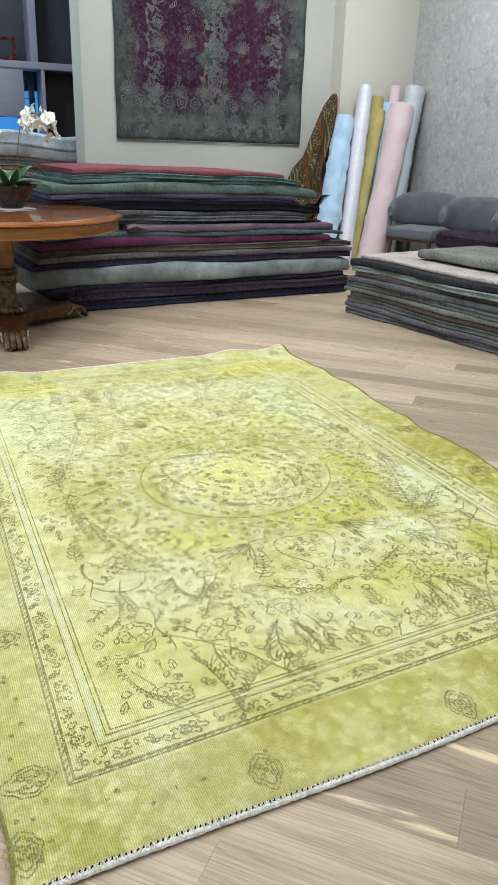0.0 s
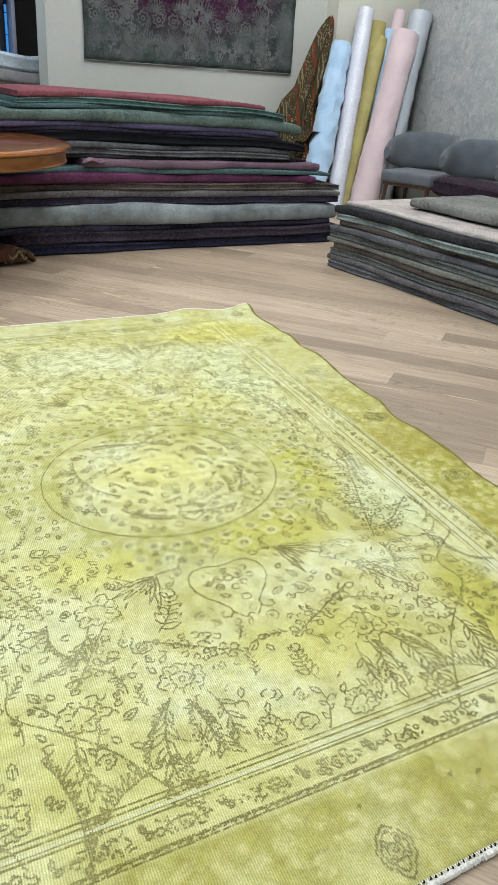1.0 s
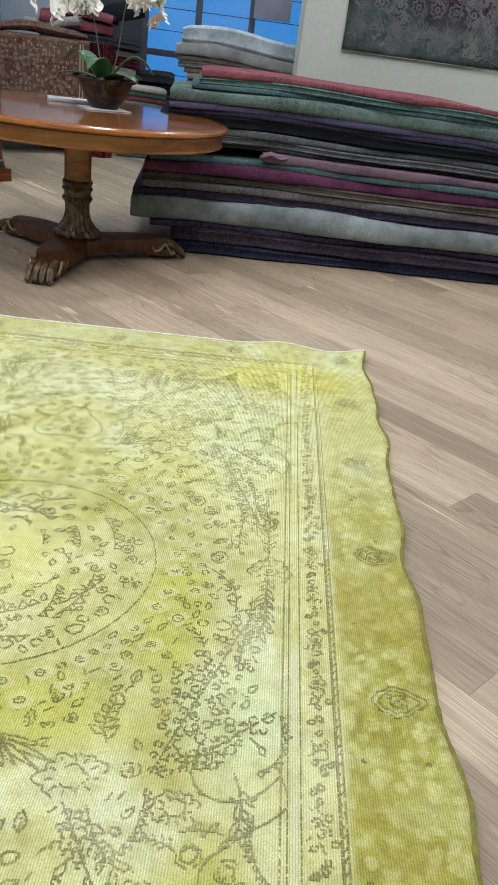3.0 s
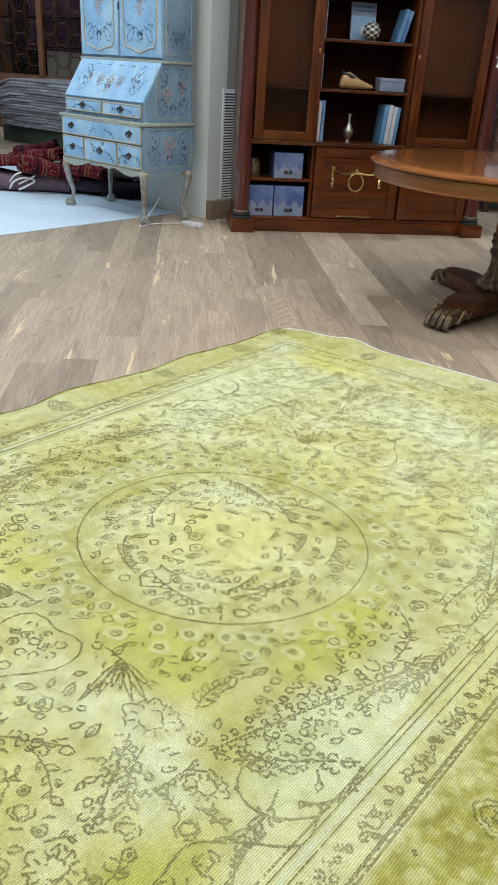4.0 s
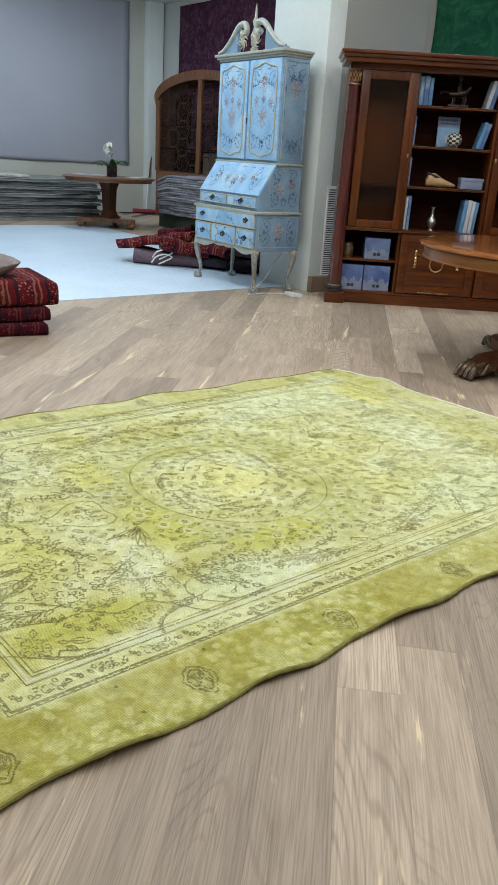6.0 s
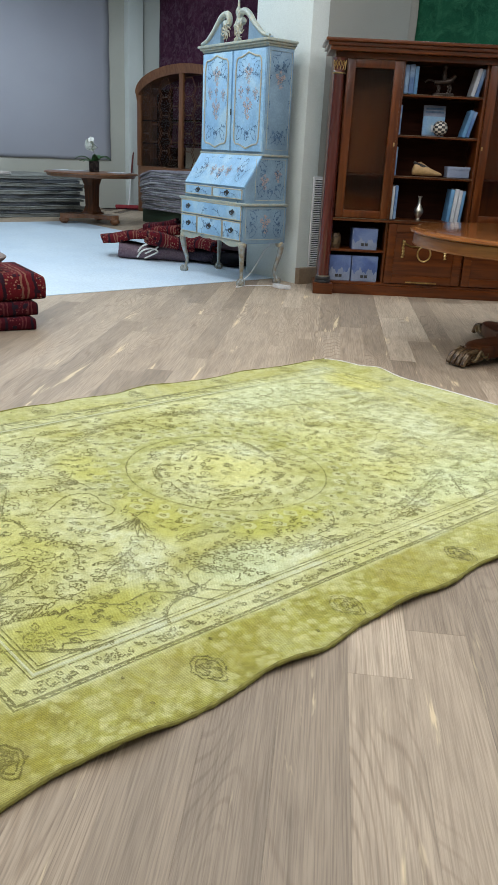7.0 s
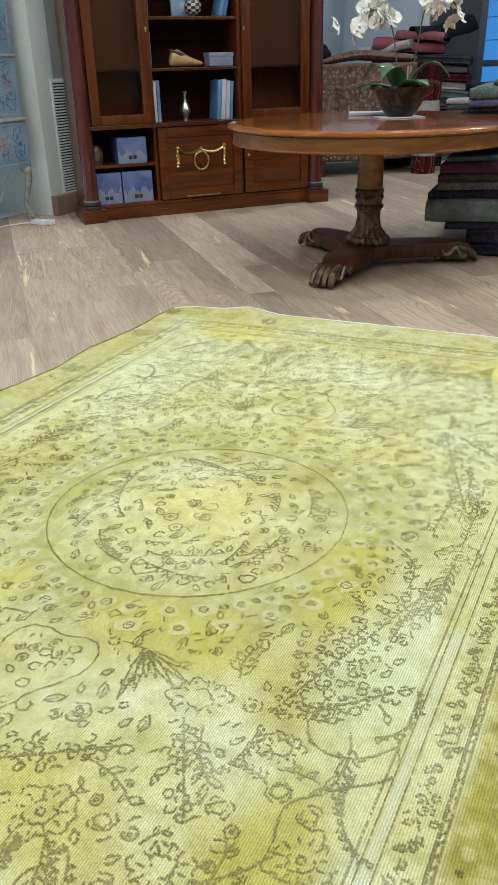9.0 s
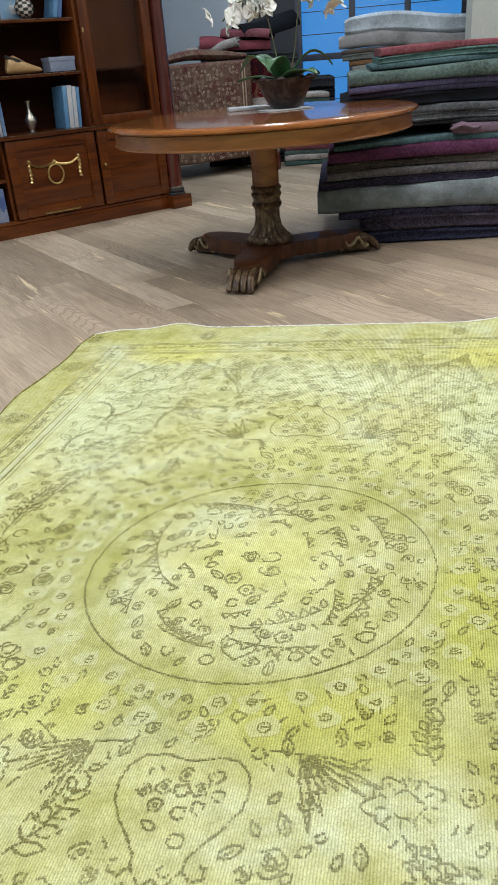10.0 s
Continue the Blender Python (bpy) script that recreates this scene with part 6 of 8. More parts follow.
# ---- painted secretary ----
M_GOLDTRIM = plain("faded_gold_trim", (0.52, 0.45, 0.29), (0.36, 0.38, 0.34), 30, 0.4, 0.2, 90)
def secretary():
    e = empty("secretary_desk", pose(-2.75, 5.185, 0, 0, 0, -2.5), "tall light blue painted secretary desk with floral decoration and silvered legs", "desk")
    # local x from -0.525 to 0.525, y from 0 (front) to 0.50 (back)
    X = 0.525
    for x in (-0.485, 0.485):
        for y, s in ((0.035, -1), (0.445, 1)):
            sx = 1 if x > 0 else -1
            line = bezier([(x, y, 0.40), (x + sx * 0.022, y + s * 0.022, 0.345), (x + sx * 0.010, y + s * 0.010, 0.24), (x - sx * 0.014, y - s * 0.012, 0.13), (x - sx * 0.004, y - s * 0.004, 0.06), (x + sx * 0.012, y + s * 0.012, 0.04)], 6)
            leg = part("leg", tube(bmesh.new(), line, [0.036 - 0.020 * min(1, k / 20) for k in range(len(line))], 10), M_SILVERLEG, e, "silvered cabriole leg")
            bm = ball(bmesh.new(), (x + sx * 0.008, y + s * 0.008, 0.026), (0.034, 0.034, 0.026), 12, 8)
            for k in range(5):
                a = 2 * math.pi * k / 5
                tube(bm, bezier([(x + sx * 0.008 + 0.018 * math.cos(a), y + s * 0.008 + 0.018 * math.sin(a), 0.062), (x + sx * 0.008 + 0.036 * math.cos(a), y + s * 0.008 + 0.036 * math.sin(a), 0.036), (x + sx * 0.008 + 0.034 * math.cos(a), y + s * 0.008 + 0.034 * math.sin(a), 0.006)], 4), 0.008, 6)
            part("claw_foot", bm, M_SILVERLEG, leg, "claw and ball foot")
            part("knee_carving", ball(bmesh.new(), (x + sx * 0.010, y + s * 0.012, 0.37), (0.040, 0.040, 0.034), 12, 8), M_GOLDTRIM, leg, "gilt carved knee")
    body = part("lower_body", solid((0, 0.25, 0.545), (2 * X, 0.49, 0.33), 0.006), M_BLUESHADE, e, "lower drawer case")
    bm = bmesh.new()
    n = 44
    lo, hi = [], []
    for k in range(n + 1):
        x = -X + 2 * X * k / n
        lo.append((x, 0.385 - 0.045 * abs(math.sin(3 * math.pi * k / n)) * (0.5 + 0.5 * math.cos(2 * math.pi * k / n)) ** 0.3))
        hi.append((x, 0.40))
    loops = [[(x, -0.004, z) for x, z in lo] + [(x, -0.004, z) for x, z in hi[::-1]], [(x, 0.012, z) for x, z in lo] + [(x, 0.012, z) for x, z in hi[::-1]]]
    part("apron", rings(bm, loops), M_BLUETRIM, e, "scalloped apron")
    part("waist_moulding", solid((0, 0.245, 0.722), (2 * X + 0.03, 0.52, 0.022), 0.007), M_BLUETRIM, e)
    # writing section with sloping lid
    bm = bmesh.new()
    prof = [(0.03, 0.733), (0.03, 0.862), (0.215, 1.135), (0.495, 1.135), (0.495, 0.733)]
    rings(bm, [[(x, y, z) for y, z in prof] for x in (-0.500, 0.500)])
    part("desk_body", bm, M_BLUESHADE, e, smooth=False)
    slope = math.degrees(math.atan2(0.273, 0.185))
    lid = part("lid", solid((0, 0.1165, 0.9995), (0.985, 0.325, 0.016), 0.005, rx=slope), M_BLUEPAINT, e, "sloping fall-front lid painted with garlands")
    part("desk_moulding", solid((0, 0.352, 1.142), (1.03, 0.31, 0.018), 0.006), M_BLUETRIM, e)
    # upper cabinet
    part("upper_body", solid((0, 0.355, 1.585), (1.0, 0.28, 0.87), 0.006), M_BLUESHADE, e)
    bm = bmesh.new()
    for z, o, h in ((2.022, 0.0, 0.02), (2.040, 0.018, 0.02), (2.060, 0.035, 0.022)):
        box(bm, (0, 0.35 - o / 2, z), (1.02 + 2 * o, 0.30 + o, h), 0.005)
    part("cornice", bm, M_BLUETRIM, e)
    inkb, inko, inkg = Ink(21), Ink(22), Ink(23)

    def posy(dst, c, r):
        for k in range(5):
            a = 2 * math.pi * k / 5
            dst.fill([(c[0] + r * math.cos(a) + 0.45 * r * math.cos(b), c[1] + r * math.sin(a) + 0.45 * r * math.sin(b)) for b in (2 * math.pi * q / 7 for q in range(7))])
        dst.fill([(c[0] + 0.4 * r * math.cos(b), c[1] + 0.4 * r * math.sin(b)) for b in (2 * math.pi * q / 7 for q in range(7))])

    def bouquet(x, z, s):
        for dx, dz, q in ((0, 0, 1.0), (-0.9, 0.7, 0.7), (0.9, 0.6, 0.7), (0, 1.5, 0.6), (0.2, -1.4, 0.7), (-0.5, -0.7, 0.5)):
            posy(o_, (x + dx * s, z + dz * s), 0.50 * s * q)
        for k in range(7):
            b_.leaf((x, z), 0.9 * k, 1.6 * s, 0.22 * s, 0.0025, False)

    def scrolls(x0, x1, z0, z1):
        """A rocaille border in dark blue round a panel."""
        w, h = x1 - x0, z1 - z0
        for sx in (0, 1):
            for sz in (0, 1):
                px, pz = x0 + w * (0.10 + 0.80 * sx), z0 + h * (0.06 + 0.88 * sz)
                ax = 0.0 if sx == 0 else math.pi
                c = (1 if sx == 0 else -1) * (1 if sz == 0 else -1)
                b_.vine((px, pz), ax, 1.6 * c, min(0.20, 0.45 * w + 0.04), 0.0036, 0.03, 0.012, 0.2)
                b_.vine((px, pz), math.pi / 2 if sz == 0 else -math.pi / 2, -1.2 * c, min(0.20, 0.3 * h), 0.0036, 0.03, 0.012, 0.2)
        for sx in (0, 1):
            for k in range(max(1, int(h / 0.2))):
                b_.vine((x0 + w * (0.07 + 0.86 * sx), z0 + h * 0.18 + 0.2 * k), math.pi / 2 + (0.25 if sx else -0.25), (-0.9 if sx else 0.9), 0.15, 0.0036, 0.022, 0.010, 0.9)
        for k in range(max(1, int(w / 0.16))):
            b_.vine((x0 + w * 0.2 + 0.14 * k, z1 - 0.04 * h), -0.3, 0.9, 0.12, 0.0036, 0.022, 0.010, 0.9)
        b_.vine((x0 + w / 2, z0 + 0.05 * h), 0.6, 3.0, 0.10, 0.0036, 0.02, 0.012, 0)
        b_.vine((x0 + w / 2, z0 + 0.05 * h), math.pi - 0.6, -3.0, 0.10, 0.0036, 0.02, 0.012, 0)

    def panel(x0, x1, z0, z1, place, parent, flowers):
        nonlocal b_, o_
        b_, o_ = Ink(int(100 * abs(x0)) + 31), Ink(int(100 * z1))
        scrolls(x0, x1, z0, z1)
        for fx, fz, s in flowers:
            bouquet(x0 + (x1 - x0) * fx, z0 + (z1 - z0) * fz, s)
        b_.f = [f for f in b_.f if all(x0 <= b_.v[q][0] <= x1 and z0 <= b_.v[q][1] <= z1 for q in f)]
        b_.mesh("painted_scrollwork", place, M_INKBLUE, parent, "dark blue painted scrollwork")
        if o_.v:
            o_.mesh("painted_bouquet", place, M_INKORANGE, parent, "faded orange painted flowers")

    b_ = o_ = None
    # doors
    for s in (-1, 1):
        x0, x1 = (-0.485, -0.012) if s < 0 else (0.012, 0.485)
        d = part("door", solid(((x0 + x1) / 2, 0.207, 1.585), (x1 - x0, 0.024, 0.83), 0.006), M_BLUEPAINT, e, "tall painted door")
        bm = bmesh.new()
        pts = []
        for k in range(64):
            a = 2 * math.pi * k / 64
            ca, sa = math.cos(a), math.sin(a)
            px = (x0 + x1) / 2 + (x1 - x0) * 0.40 * math.copysign(abs(ca) ** 0.28, ca)
            pz = 1.585 + 0.375 * math.copysign(abs(sa) ** 0.24, sa) + 0.016 * math.cos(4 * math.pi * (px - x0) / (x1 - x0)) * (1 if sa > 0 else -1)
            pts.append((px, 0.194, pz))
        tube(bm, pts + pts[:1], 0.008, 6)
        part("door_moulding", bm, M_GOLDTRIM, d, "gilded curved moulding")
        panel(x0 + 0.05, x1 - 0.05, 1.22, 1.95, lambda u, v: (u, 0.1945, v), d, ((0.5, 0.80, 0.045), (0.5, 0.42, 0.050), (0.22, 0.60, 0.028), (0.80, 0.58, 0.028), (0.5, 0.62, 0.02)))
    part("key_plate", solid((0.0, 0.192, 1.50), (0.012, 0.006, 0.05), 0.003), M_BLACK, e)
    # lid decoration
    ca, sa = math.cos(radians(slope)), math.sin(radians(slope))
    panel(-0.44, 0.44, -0.13, 0.13, lambda u, v: (u, 0.1165 + v * ca - 0.0093 * sa, 0.9995 + v * sa + 0.0093 * ca), lid, ((0.36, 0.45, 0.030), (0.5, 0.40, 0.036), (0.64, 0.45, 0.030), (0.2, 0.55, 0.018), (0.8, 0.55, 0.018)))
    # drawers
    drawers = [(-0.47, -0.01, 0.765, 0.845, 0.03), (0.01, 0.47, 0.765, 0.845, 0.03), (-0.50, 0.50, 0.585, 0.705, 0.005), (-0.50, -0.225, 0.41, 0.565, 0.005), (-0.205, 0.205, 0.41, 0.565, 0.005), (0.225, 0.50, 0.41, 0.565, 0.005)]
    for x0, x1, z0, z1, y in drawers:
        d = part("drawer", solid(((x0 + x1) / 2, y - 0.006, (z0 + z1) / 2), (x1 - x0, 0.02, z1 - z0), 0.005), M_BLUEPAINT, e, "light blue painted drawer")
        bm = bmesh.new()
        for a, b in (((x0, z0), (x1, z0)), ((x1, z0), (x1, z1)), ((x1, z1), (x0, z1)), ((x0, z1), (x0, z0))):
            tube(bm, [(a[0], y - 0.014, a[1]), (b[0], y - 0.014, b[1])], 0.006, 6)
        part("drawer_moulding", bm, M_GOLDTRIM, d)
        for x in ((x0 + 0.13, x1 - 0.13) if x1 - x0 > 0.8 else ((x0 + x1) / 2,)):
            bm = bmesh.new()
            zc = (z0 + z1) / 2
            lathe(bm, [(0.001, 0), (0.022, 0), (0.018, 0.006), (0.001, 0.008)], n=14)
            bm.transform(pose(x, y - 0.016, zc + 0.008, 90))
            tube(bm, [(x + 0.028 * math.cos(a), y - 0.028, zc + 0.006 + 0.024 * math.sin(a)) for a in (math.pi + math.pi * k / 10 for k in range(11))], 0.0045, 6)
            for sg in (-1, 1):
                ball(bm, (x + sg * 0.028, y - 0.020, zc + 0.010), 0.008, 8, 6)
            part("drop_handle", bm, M_BLACK, d, "black metal drop handle")
        dec = Ink(int(x0 * 100 + 900))
        for sg in (-1, 1):
            dec.vine(((x0 + x1) / 2 + sg * 0.04, (z0 + z1) / 2), 0.3 if sg > 0 else math.pi - 0.3, sg * -0.8, (x1 - x0) * 0.36, 0.003, 0.022, 0.016, 0.9)
        dec.mesh("painted_scrollwork", lambda u, v, y=y: (u, y - 0.0172, v), M_INKBLUE, d)
    # painted right side
    for y0, y1, z0, z1, x in ((0.03, 0.47, 0.42, 0.69, X + 0.0015), (0.14, 0.47, 0.76, 1.11, 0.5015), (0.235, 0.475, 1.19, 1.98, 0.5015)):
        panel(y0, y1, z0, z1, lambda u, v, x=x: (x, u, v), e, ((0.5, 0.5, 0.045),) if z1 < 0.7 else ((0.3, 0.45, 0.035), (0.75, 0.6, 0.03)) if z1 < 1.2 else ((0.5, 0.72, 0.04),))
        bm = bmesh.new()
        tube(bm, [(x, y0, z0), (x, y1, z0), (x, y1, z1), (x, y0, z1), (x, y0, z0)], 0.003, 5)
        part("side_moulding", bm, M_BLUETRIM, e)
    # broken pediment
    for s in (-1, 1):
        line = bezier([(s * 0.52, 0.20, 2.085), (s * 0.42, 0.20, 2.115), (s * 0.30, 0.20, 2.20), (s * 0.20, 0.20, 2.285), (s * 0.11, 0.20, 2.30), (s * 0.075, 0.20, 2.25), (s * 0.105, 0.20, 2.215), (s * 0.145, 0.20, 2.235)], 6)
        crest = part("pediment_scroll", tube(bmesh.new(), line, [0.016 + 0.012 * min(1, k / 20) for k in range(len(line))], 8), M_BLUETRIM, e, "carved swan-neck scroll")
        bm = bmesh.new()
        pts = [p for p in line[:18]]
        rings(bm, [[tuple(p) for p in pts] + [(p.x, p.y, 2.07) for p in pts[::-1]], [(p.x, p.y + 0.04, p.z) for p in pts] + [(p.x, p.y + 0.04, 2.07) for p in pts[::-1]]])
        part("pediment_board", bm, M_BLUESHADE, e)
        bm = bmesh.new()
        for k in range(8):
            a = 0.8 * k
            tube(bm, bezier([(s * 0.10, 0.185, 2.16), (s * (0.10 + 0.05 * math.cos(a)), 0.175, 2.16 + 0.05 * math.sin(a)), (s * (0.10 + 0.075 * math.cos(a + 0.6)), 0.18, 2.16 + 0.075 * math.sin(a + 0.6))], 4), [0.010, 0.010, 0.009, 0.008, 0.007, 0.006, 0.005, 0.004, 0.003], 6)
        part("gilt_foliage", bm, M_GOLDTRIM, crest, "faded gilt carved foliage")
    part("finial", lathe(bmesh.new(), [(0.001, 2.07), (0.035, 2.07), (0.035, 2.10), (0.015, 2.12), (0.03, 2.16), (0.042, 2.20), (0.02, 2.25), (0.012, 2.27), (0.026, 2.30), (0.028, 2.32), (0.012, 2.35), (0.008, 2.42), (0.001, 2.46)], (0, 0.24, 0), 20), M_BLUETRIM, e, "turned finial")


secretary()
e = empty("power_adapter", pose(-2.03, 5.47, 0), "white power adapter with cable on the floor", "adapter")
part("block", box(box(bmesh.new(), (0, 0, 0.018), (0.13, 0.06, 0.034), 0.006), (0.085, 0.02, 0.02), (0.05, 0.05, 0.036), 0.006), M_WHITE, e)
part("cable", tube(bmesh.new(), bezier([(-0.06, 0, 0.012), (-0.16, -0.10, 0.006), (-0.20, -0.24, 0.006), (-0.17, -0.36, 0.006), (-0.24, -0.30, 0.008), (-0.36, -0.05, 0.10), (-0.42, 0.15, 0.28), (-0.40, 0.20, 0.34)], 8), 0.005, 7), M_WHITE, e, "white cable")


# ---- vent grille ----
e = empty("vent_grille", pose(-2.168, 6.055, 0.0, 0, 0, 90), "white painted wall vent grille with narrow louvres", "vent")
bm = bmesh.new()
for c, s in (((-0.105, 0, 0.55), (0.02, 0.014, 0.86)), ((0.105, 0, 0.55), (0.02, 0.014, 0.86)), ((0, 0, 0.11 + 0.02), (0.19, 0.014, 0.02)), ((0, 0, 0.97), (0.19, 0.014, 0.02))):
    box(bm, c, s, 0.002)
part("frame", bm, M_WHITE, e)
part("backing", solid((0, -0.002, 0.55), (0.19, 0.004, 0.82), 0), M_BLACK, e)
sl = solid((0, 0, 0), (0.186, 0.012, 0.007), 0.001, rx=30)
sl = part("slat", sl, M_WHITE, e)
sl.location = (0, -0.006, 0.155)
for k in range(1, 40):
    o = new("slat", sl.data)
    o.parent, o.location = e, (0, -0.006, 0.155 + 0.0205 * k)


# ---- stacked folded carpets ----
def carpet_mesh(xs, bottom, height, front, depth, seed, groove, sagf):
    rn = np.random.RandomState(seed)
    ph, bm, loops, m = rn.uniform(0, 6, 6), bmesh.new(), [], 18
    n = len(xs)
    for i, x in enumerate(xs):
        t = i / (n - 1)
        end = min(t, 1 - t) / 0.035
        er = math.sqrt(max(0.10, 1 - max(0, 1 - end) ** 2))
        th = height[i] * (0.74 + 0.26 * er)
        f = front + 0.014 * math.sin(2.3 * x + ph[0]) + 0.008 * math.sin(6.1 * x + ph[1]) + 0.005 * math.sin(14 * x + ph[2]) + 0.02 * (1 - er)
        zc = bottom[i] + height[i] * 0.5 - (0.06 * height[i] * (1 - er))
        loop = []
        dd = depth + 0.02 * math.sin(1.1 * x + ph[3])
        for k in range(m):
            a = 2 * math.pi * (k + 0.5) / m
            ca, sa = math.cos(a), math.sin(a)
            z = math.copysign(abs(sa) ** 0.72, sa)
            inset = 0.42 * th * (1 - abs(ca) ** 0.75)
            if groove and ca < 0 and abs(sa) < 0.20:
                inset += 0.010
            y = f + inset if ca < 0 else f + dd - inset
            if sagf:
                y += sagf * noise.noise(Vector((5 * x + seed, 7 * z * th, 9 * y)))
            lift = 1.6 * sagf * noise.noise(Vector((4.5 * x, 2.5 * y, seed))) * (0.5 + 0.5 * z) if sagf else 0.0
            loop.append((x, y, zc + z * th / 2 + lift))
        loops.append(loop)
    return rings(bm, loops)


def carpet_stack(m, layers, group, ground=0.0, n=46, droop=0.0):
    """Each layer: material, label, thickness, x0, x1, front, depth, groove. Layers follow the one below; loose ends droop a little."""
    gx = np.linspace(-0.8, 4.0, 241)
    H, reach = np.zeros_like(gx) + ground, None
    for k, (mt, lb, th, x0, x1, front, depth, groove) in enumerate(layers):
        xs = np.linspace(x0, x1, n)
        low = H.copy()
        if reach:
            lo, hi = reach
            inner = (gx >= lo) & (gx <= hi)
            low = np.interp(gx, gx[inner], H[inner]) - 0.06 * np.maximum(0, lo - gx) - 0.10 * np.maximum(0, gx - hi)
            low = np.convolve(np.pad(low, 4, "edge"), np.ones(9) / 9, "valid")
        bottom = np.interp(xs, gx, low)
        rn = np.random.RandomState(40 + k)
        hgt = th * (1 + 0.08 * np.sin(1.9 * xs + rn.uniform(0, 6.28)) + 0.08 * np.sin(5.3 * xs + rn.uniform(0, 6.28)) - droop * np.clip((xs - 1.5) / 1.1, 0, 1) ** 2)
        top("folded_carpet", carpet_mesh(xs, bottom + 0.001, hgt, front, depth, k + int(100 * th), groove, 0), mt, m, lb, "carpet", group)
        reach = (x0, x1)
        H = low + th * 0.97 * (1 - droop * np.clip((gx - 1.5) / 1.1, 0, 1) ** 2) + 0.3 * (np.interp(gx, xs, hgt) - th)
    return H


def cm(name, a, patch=None):
    soft = lambda c, k: tuple(k * (0.84 * v + 0.16 * sum(c) / 3) for v in c)
    a = soft(a, 0.78 if sum(a) < 0.27 else 1.12)
    return carpet_mat(name, a, tuple(0.42 * v for v in a), patch and soft(patch, 1.5))


C_NAVY = cm("navy_wool", (0.034, 0.038, 0.085), (0.055, 0.06, 0.12))
C_INDIGO = cm("indigo_wool", (0.055, 0.050, 0.11), (0.10, 0.085, 0.14))
C_AUB = cm("aubergine_wool", (0.065, 0.050, 0.085), (0.11, 0.09, 0.12))
C_ICE = cm("ice_grey_wool", (0.36, 0.43, 0.46), (0.15, 0.19, 0.21))
C_BROWN = cm("taupe_wool", (0.115, 0.095, 0.085), (0.16, 0.13, 0.11))
C_SLATE = cm("slate_wool", (0.12, 0.13, 0.15), (0.20, 0.21, 0.22))
C_GREY = cm("grey_wool", (0.16, 0.15, 0.165), (0.25, 0.24, 0.25))
C_PLUM = cm("plum_wool", (0.15, 0.030, 0.105), (0.15, 0.060, 0.12))
C_TEAL = cm("teal_wool", (0.075, 0.155, 0.175), (0.13, 0.24, 0.25))
C_MAUVE = cm("dusty_mauve_wool", (0.22, 0.135, 0.19), (0.17, 0.11, 0.15))
C_DEEP = cm("deep_plum_wool", (0.048, 0.022, 0.042), (0.06, 0.05, 0.075))
C_CHAR = cm("charcoal_wool", (0.045, 0.047, 0.055), (0.075, 0.078, 0.085))
C_BLACK = cm("midnight_wool", (0.020, 0.022, 0.032))
C_LAV = cm("violet_wool", (0.095, 0.085, 0.19), (0.15, 0.13, 0.24))
C_GREEN = cm("sage_wool", (0.115, 0.19, 0.175), (0.20, 0.27, 0.24))
C_SEA = cm("sea_green_wool", (0.085, 0.19, 0.18), (0.13, 0.25, 0.23))
C_ROSE = cm("rose_red_wool", (0.27, 0.060, 0.085), (0.30, 0.14, 0.15))
C_SKY = cm("pale_blue_wool", (0.52, 0.63, 0.74), (0.46, 0.52, 0.56))
C_DOVE = cm("dove_grey_wool", (0.42, 0.42, 0.44), (0.24, 0.24, 0.26))
C_RUST = cm("rust_wool", (0.24, 0.12, 0.055), (0.30, 0.18, 0.10))
C_OLIVE = cm("grey_green_wool", (0.13, 0.155, 0.15), (0.19, 0.21, 0.20))
C_CREAM = cm("blush_cream_wool", (0.52, 0.46, 0.43), (0.60, 0.55, 0.51))
C_LILACGREY = cm("lilac_grey_wool", (0.27, 0.25, 0.30), (0.34, 0.32, 0.35))
C_SEAGREY = cm("grey_teal_wool", (0.25, 0.32, 0.315), (0.30, 0.36, 0.35))
C_STONE = cm("stone_wool", (0.23, 0.24, 0.22), (0.31, 0.32, 0.29))

LOW = pose(1.25, 5.61, 0.0, 0, 0, 6.3)
lower = carpet_stack(LOW, [
    (C_NAVY, "folded navy blue wool carpet at the bottom of the pile", 0.068, -0.12, 2.45, 0.010, 1.05, 1),
    (C_AUB, "folded aubergine grey wool carpet", 0.082, -0.14, 2.47, 0.000, 1.05, 1),
    (C_INDIGO, "folded dark indigo wool carpet", 0.040, -0.27, 2.40, 0.022, 1.02, 0),
    (C_ICE, "thick folded ice grey patterned carpet", 0.140, -0.39, 2.45, -0.012, 1.05, 0),
    (C_INDIGO, "folded dark indigo wool carpet", 0.052, -0.38, 2.46, 0.010, 1.03, 1),
    (C_GREY, "folded mottled grey carpet", 0.046, -0.33, 2.46, 0.000, 1.03, 0),
    (C_BROWN, "folded taupe patterned carpet", 0.050, -0.33, 2.47, 0.006, 1.03, 1),
    (C_PLUM, "folded plum purple wool carpet", 0.064, -0.32, 2.22, 0.000, 1.02, 0),
    (C_TEAL, "folded teal wool carpet", 0.036, -0.29, 2.37, 0.012, 1.0, 0),
    (C_MAUVE, "folded dusty mauve carpet with a turned-up corner", 0.056, 0.36, 2.26, 0.010, 0.95, 0),
], "carpets of the tall pile")
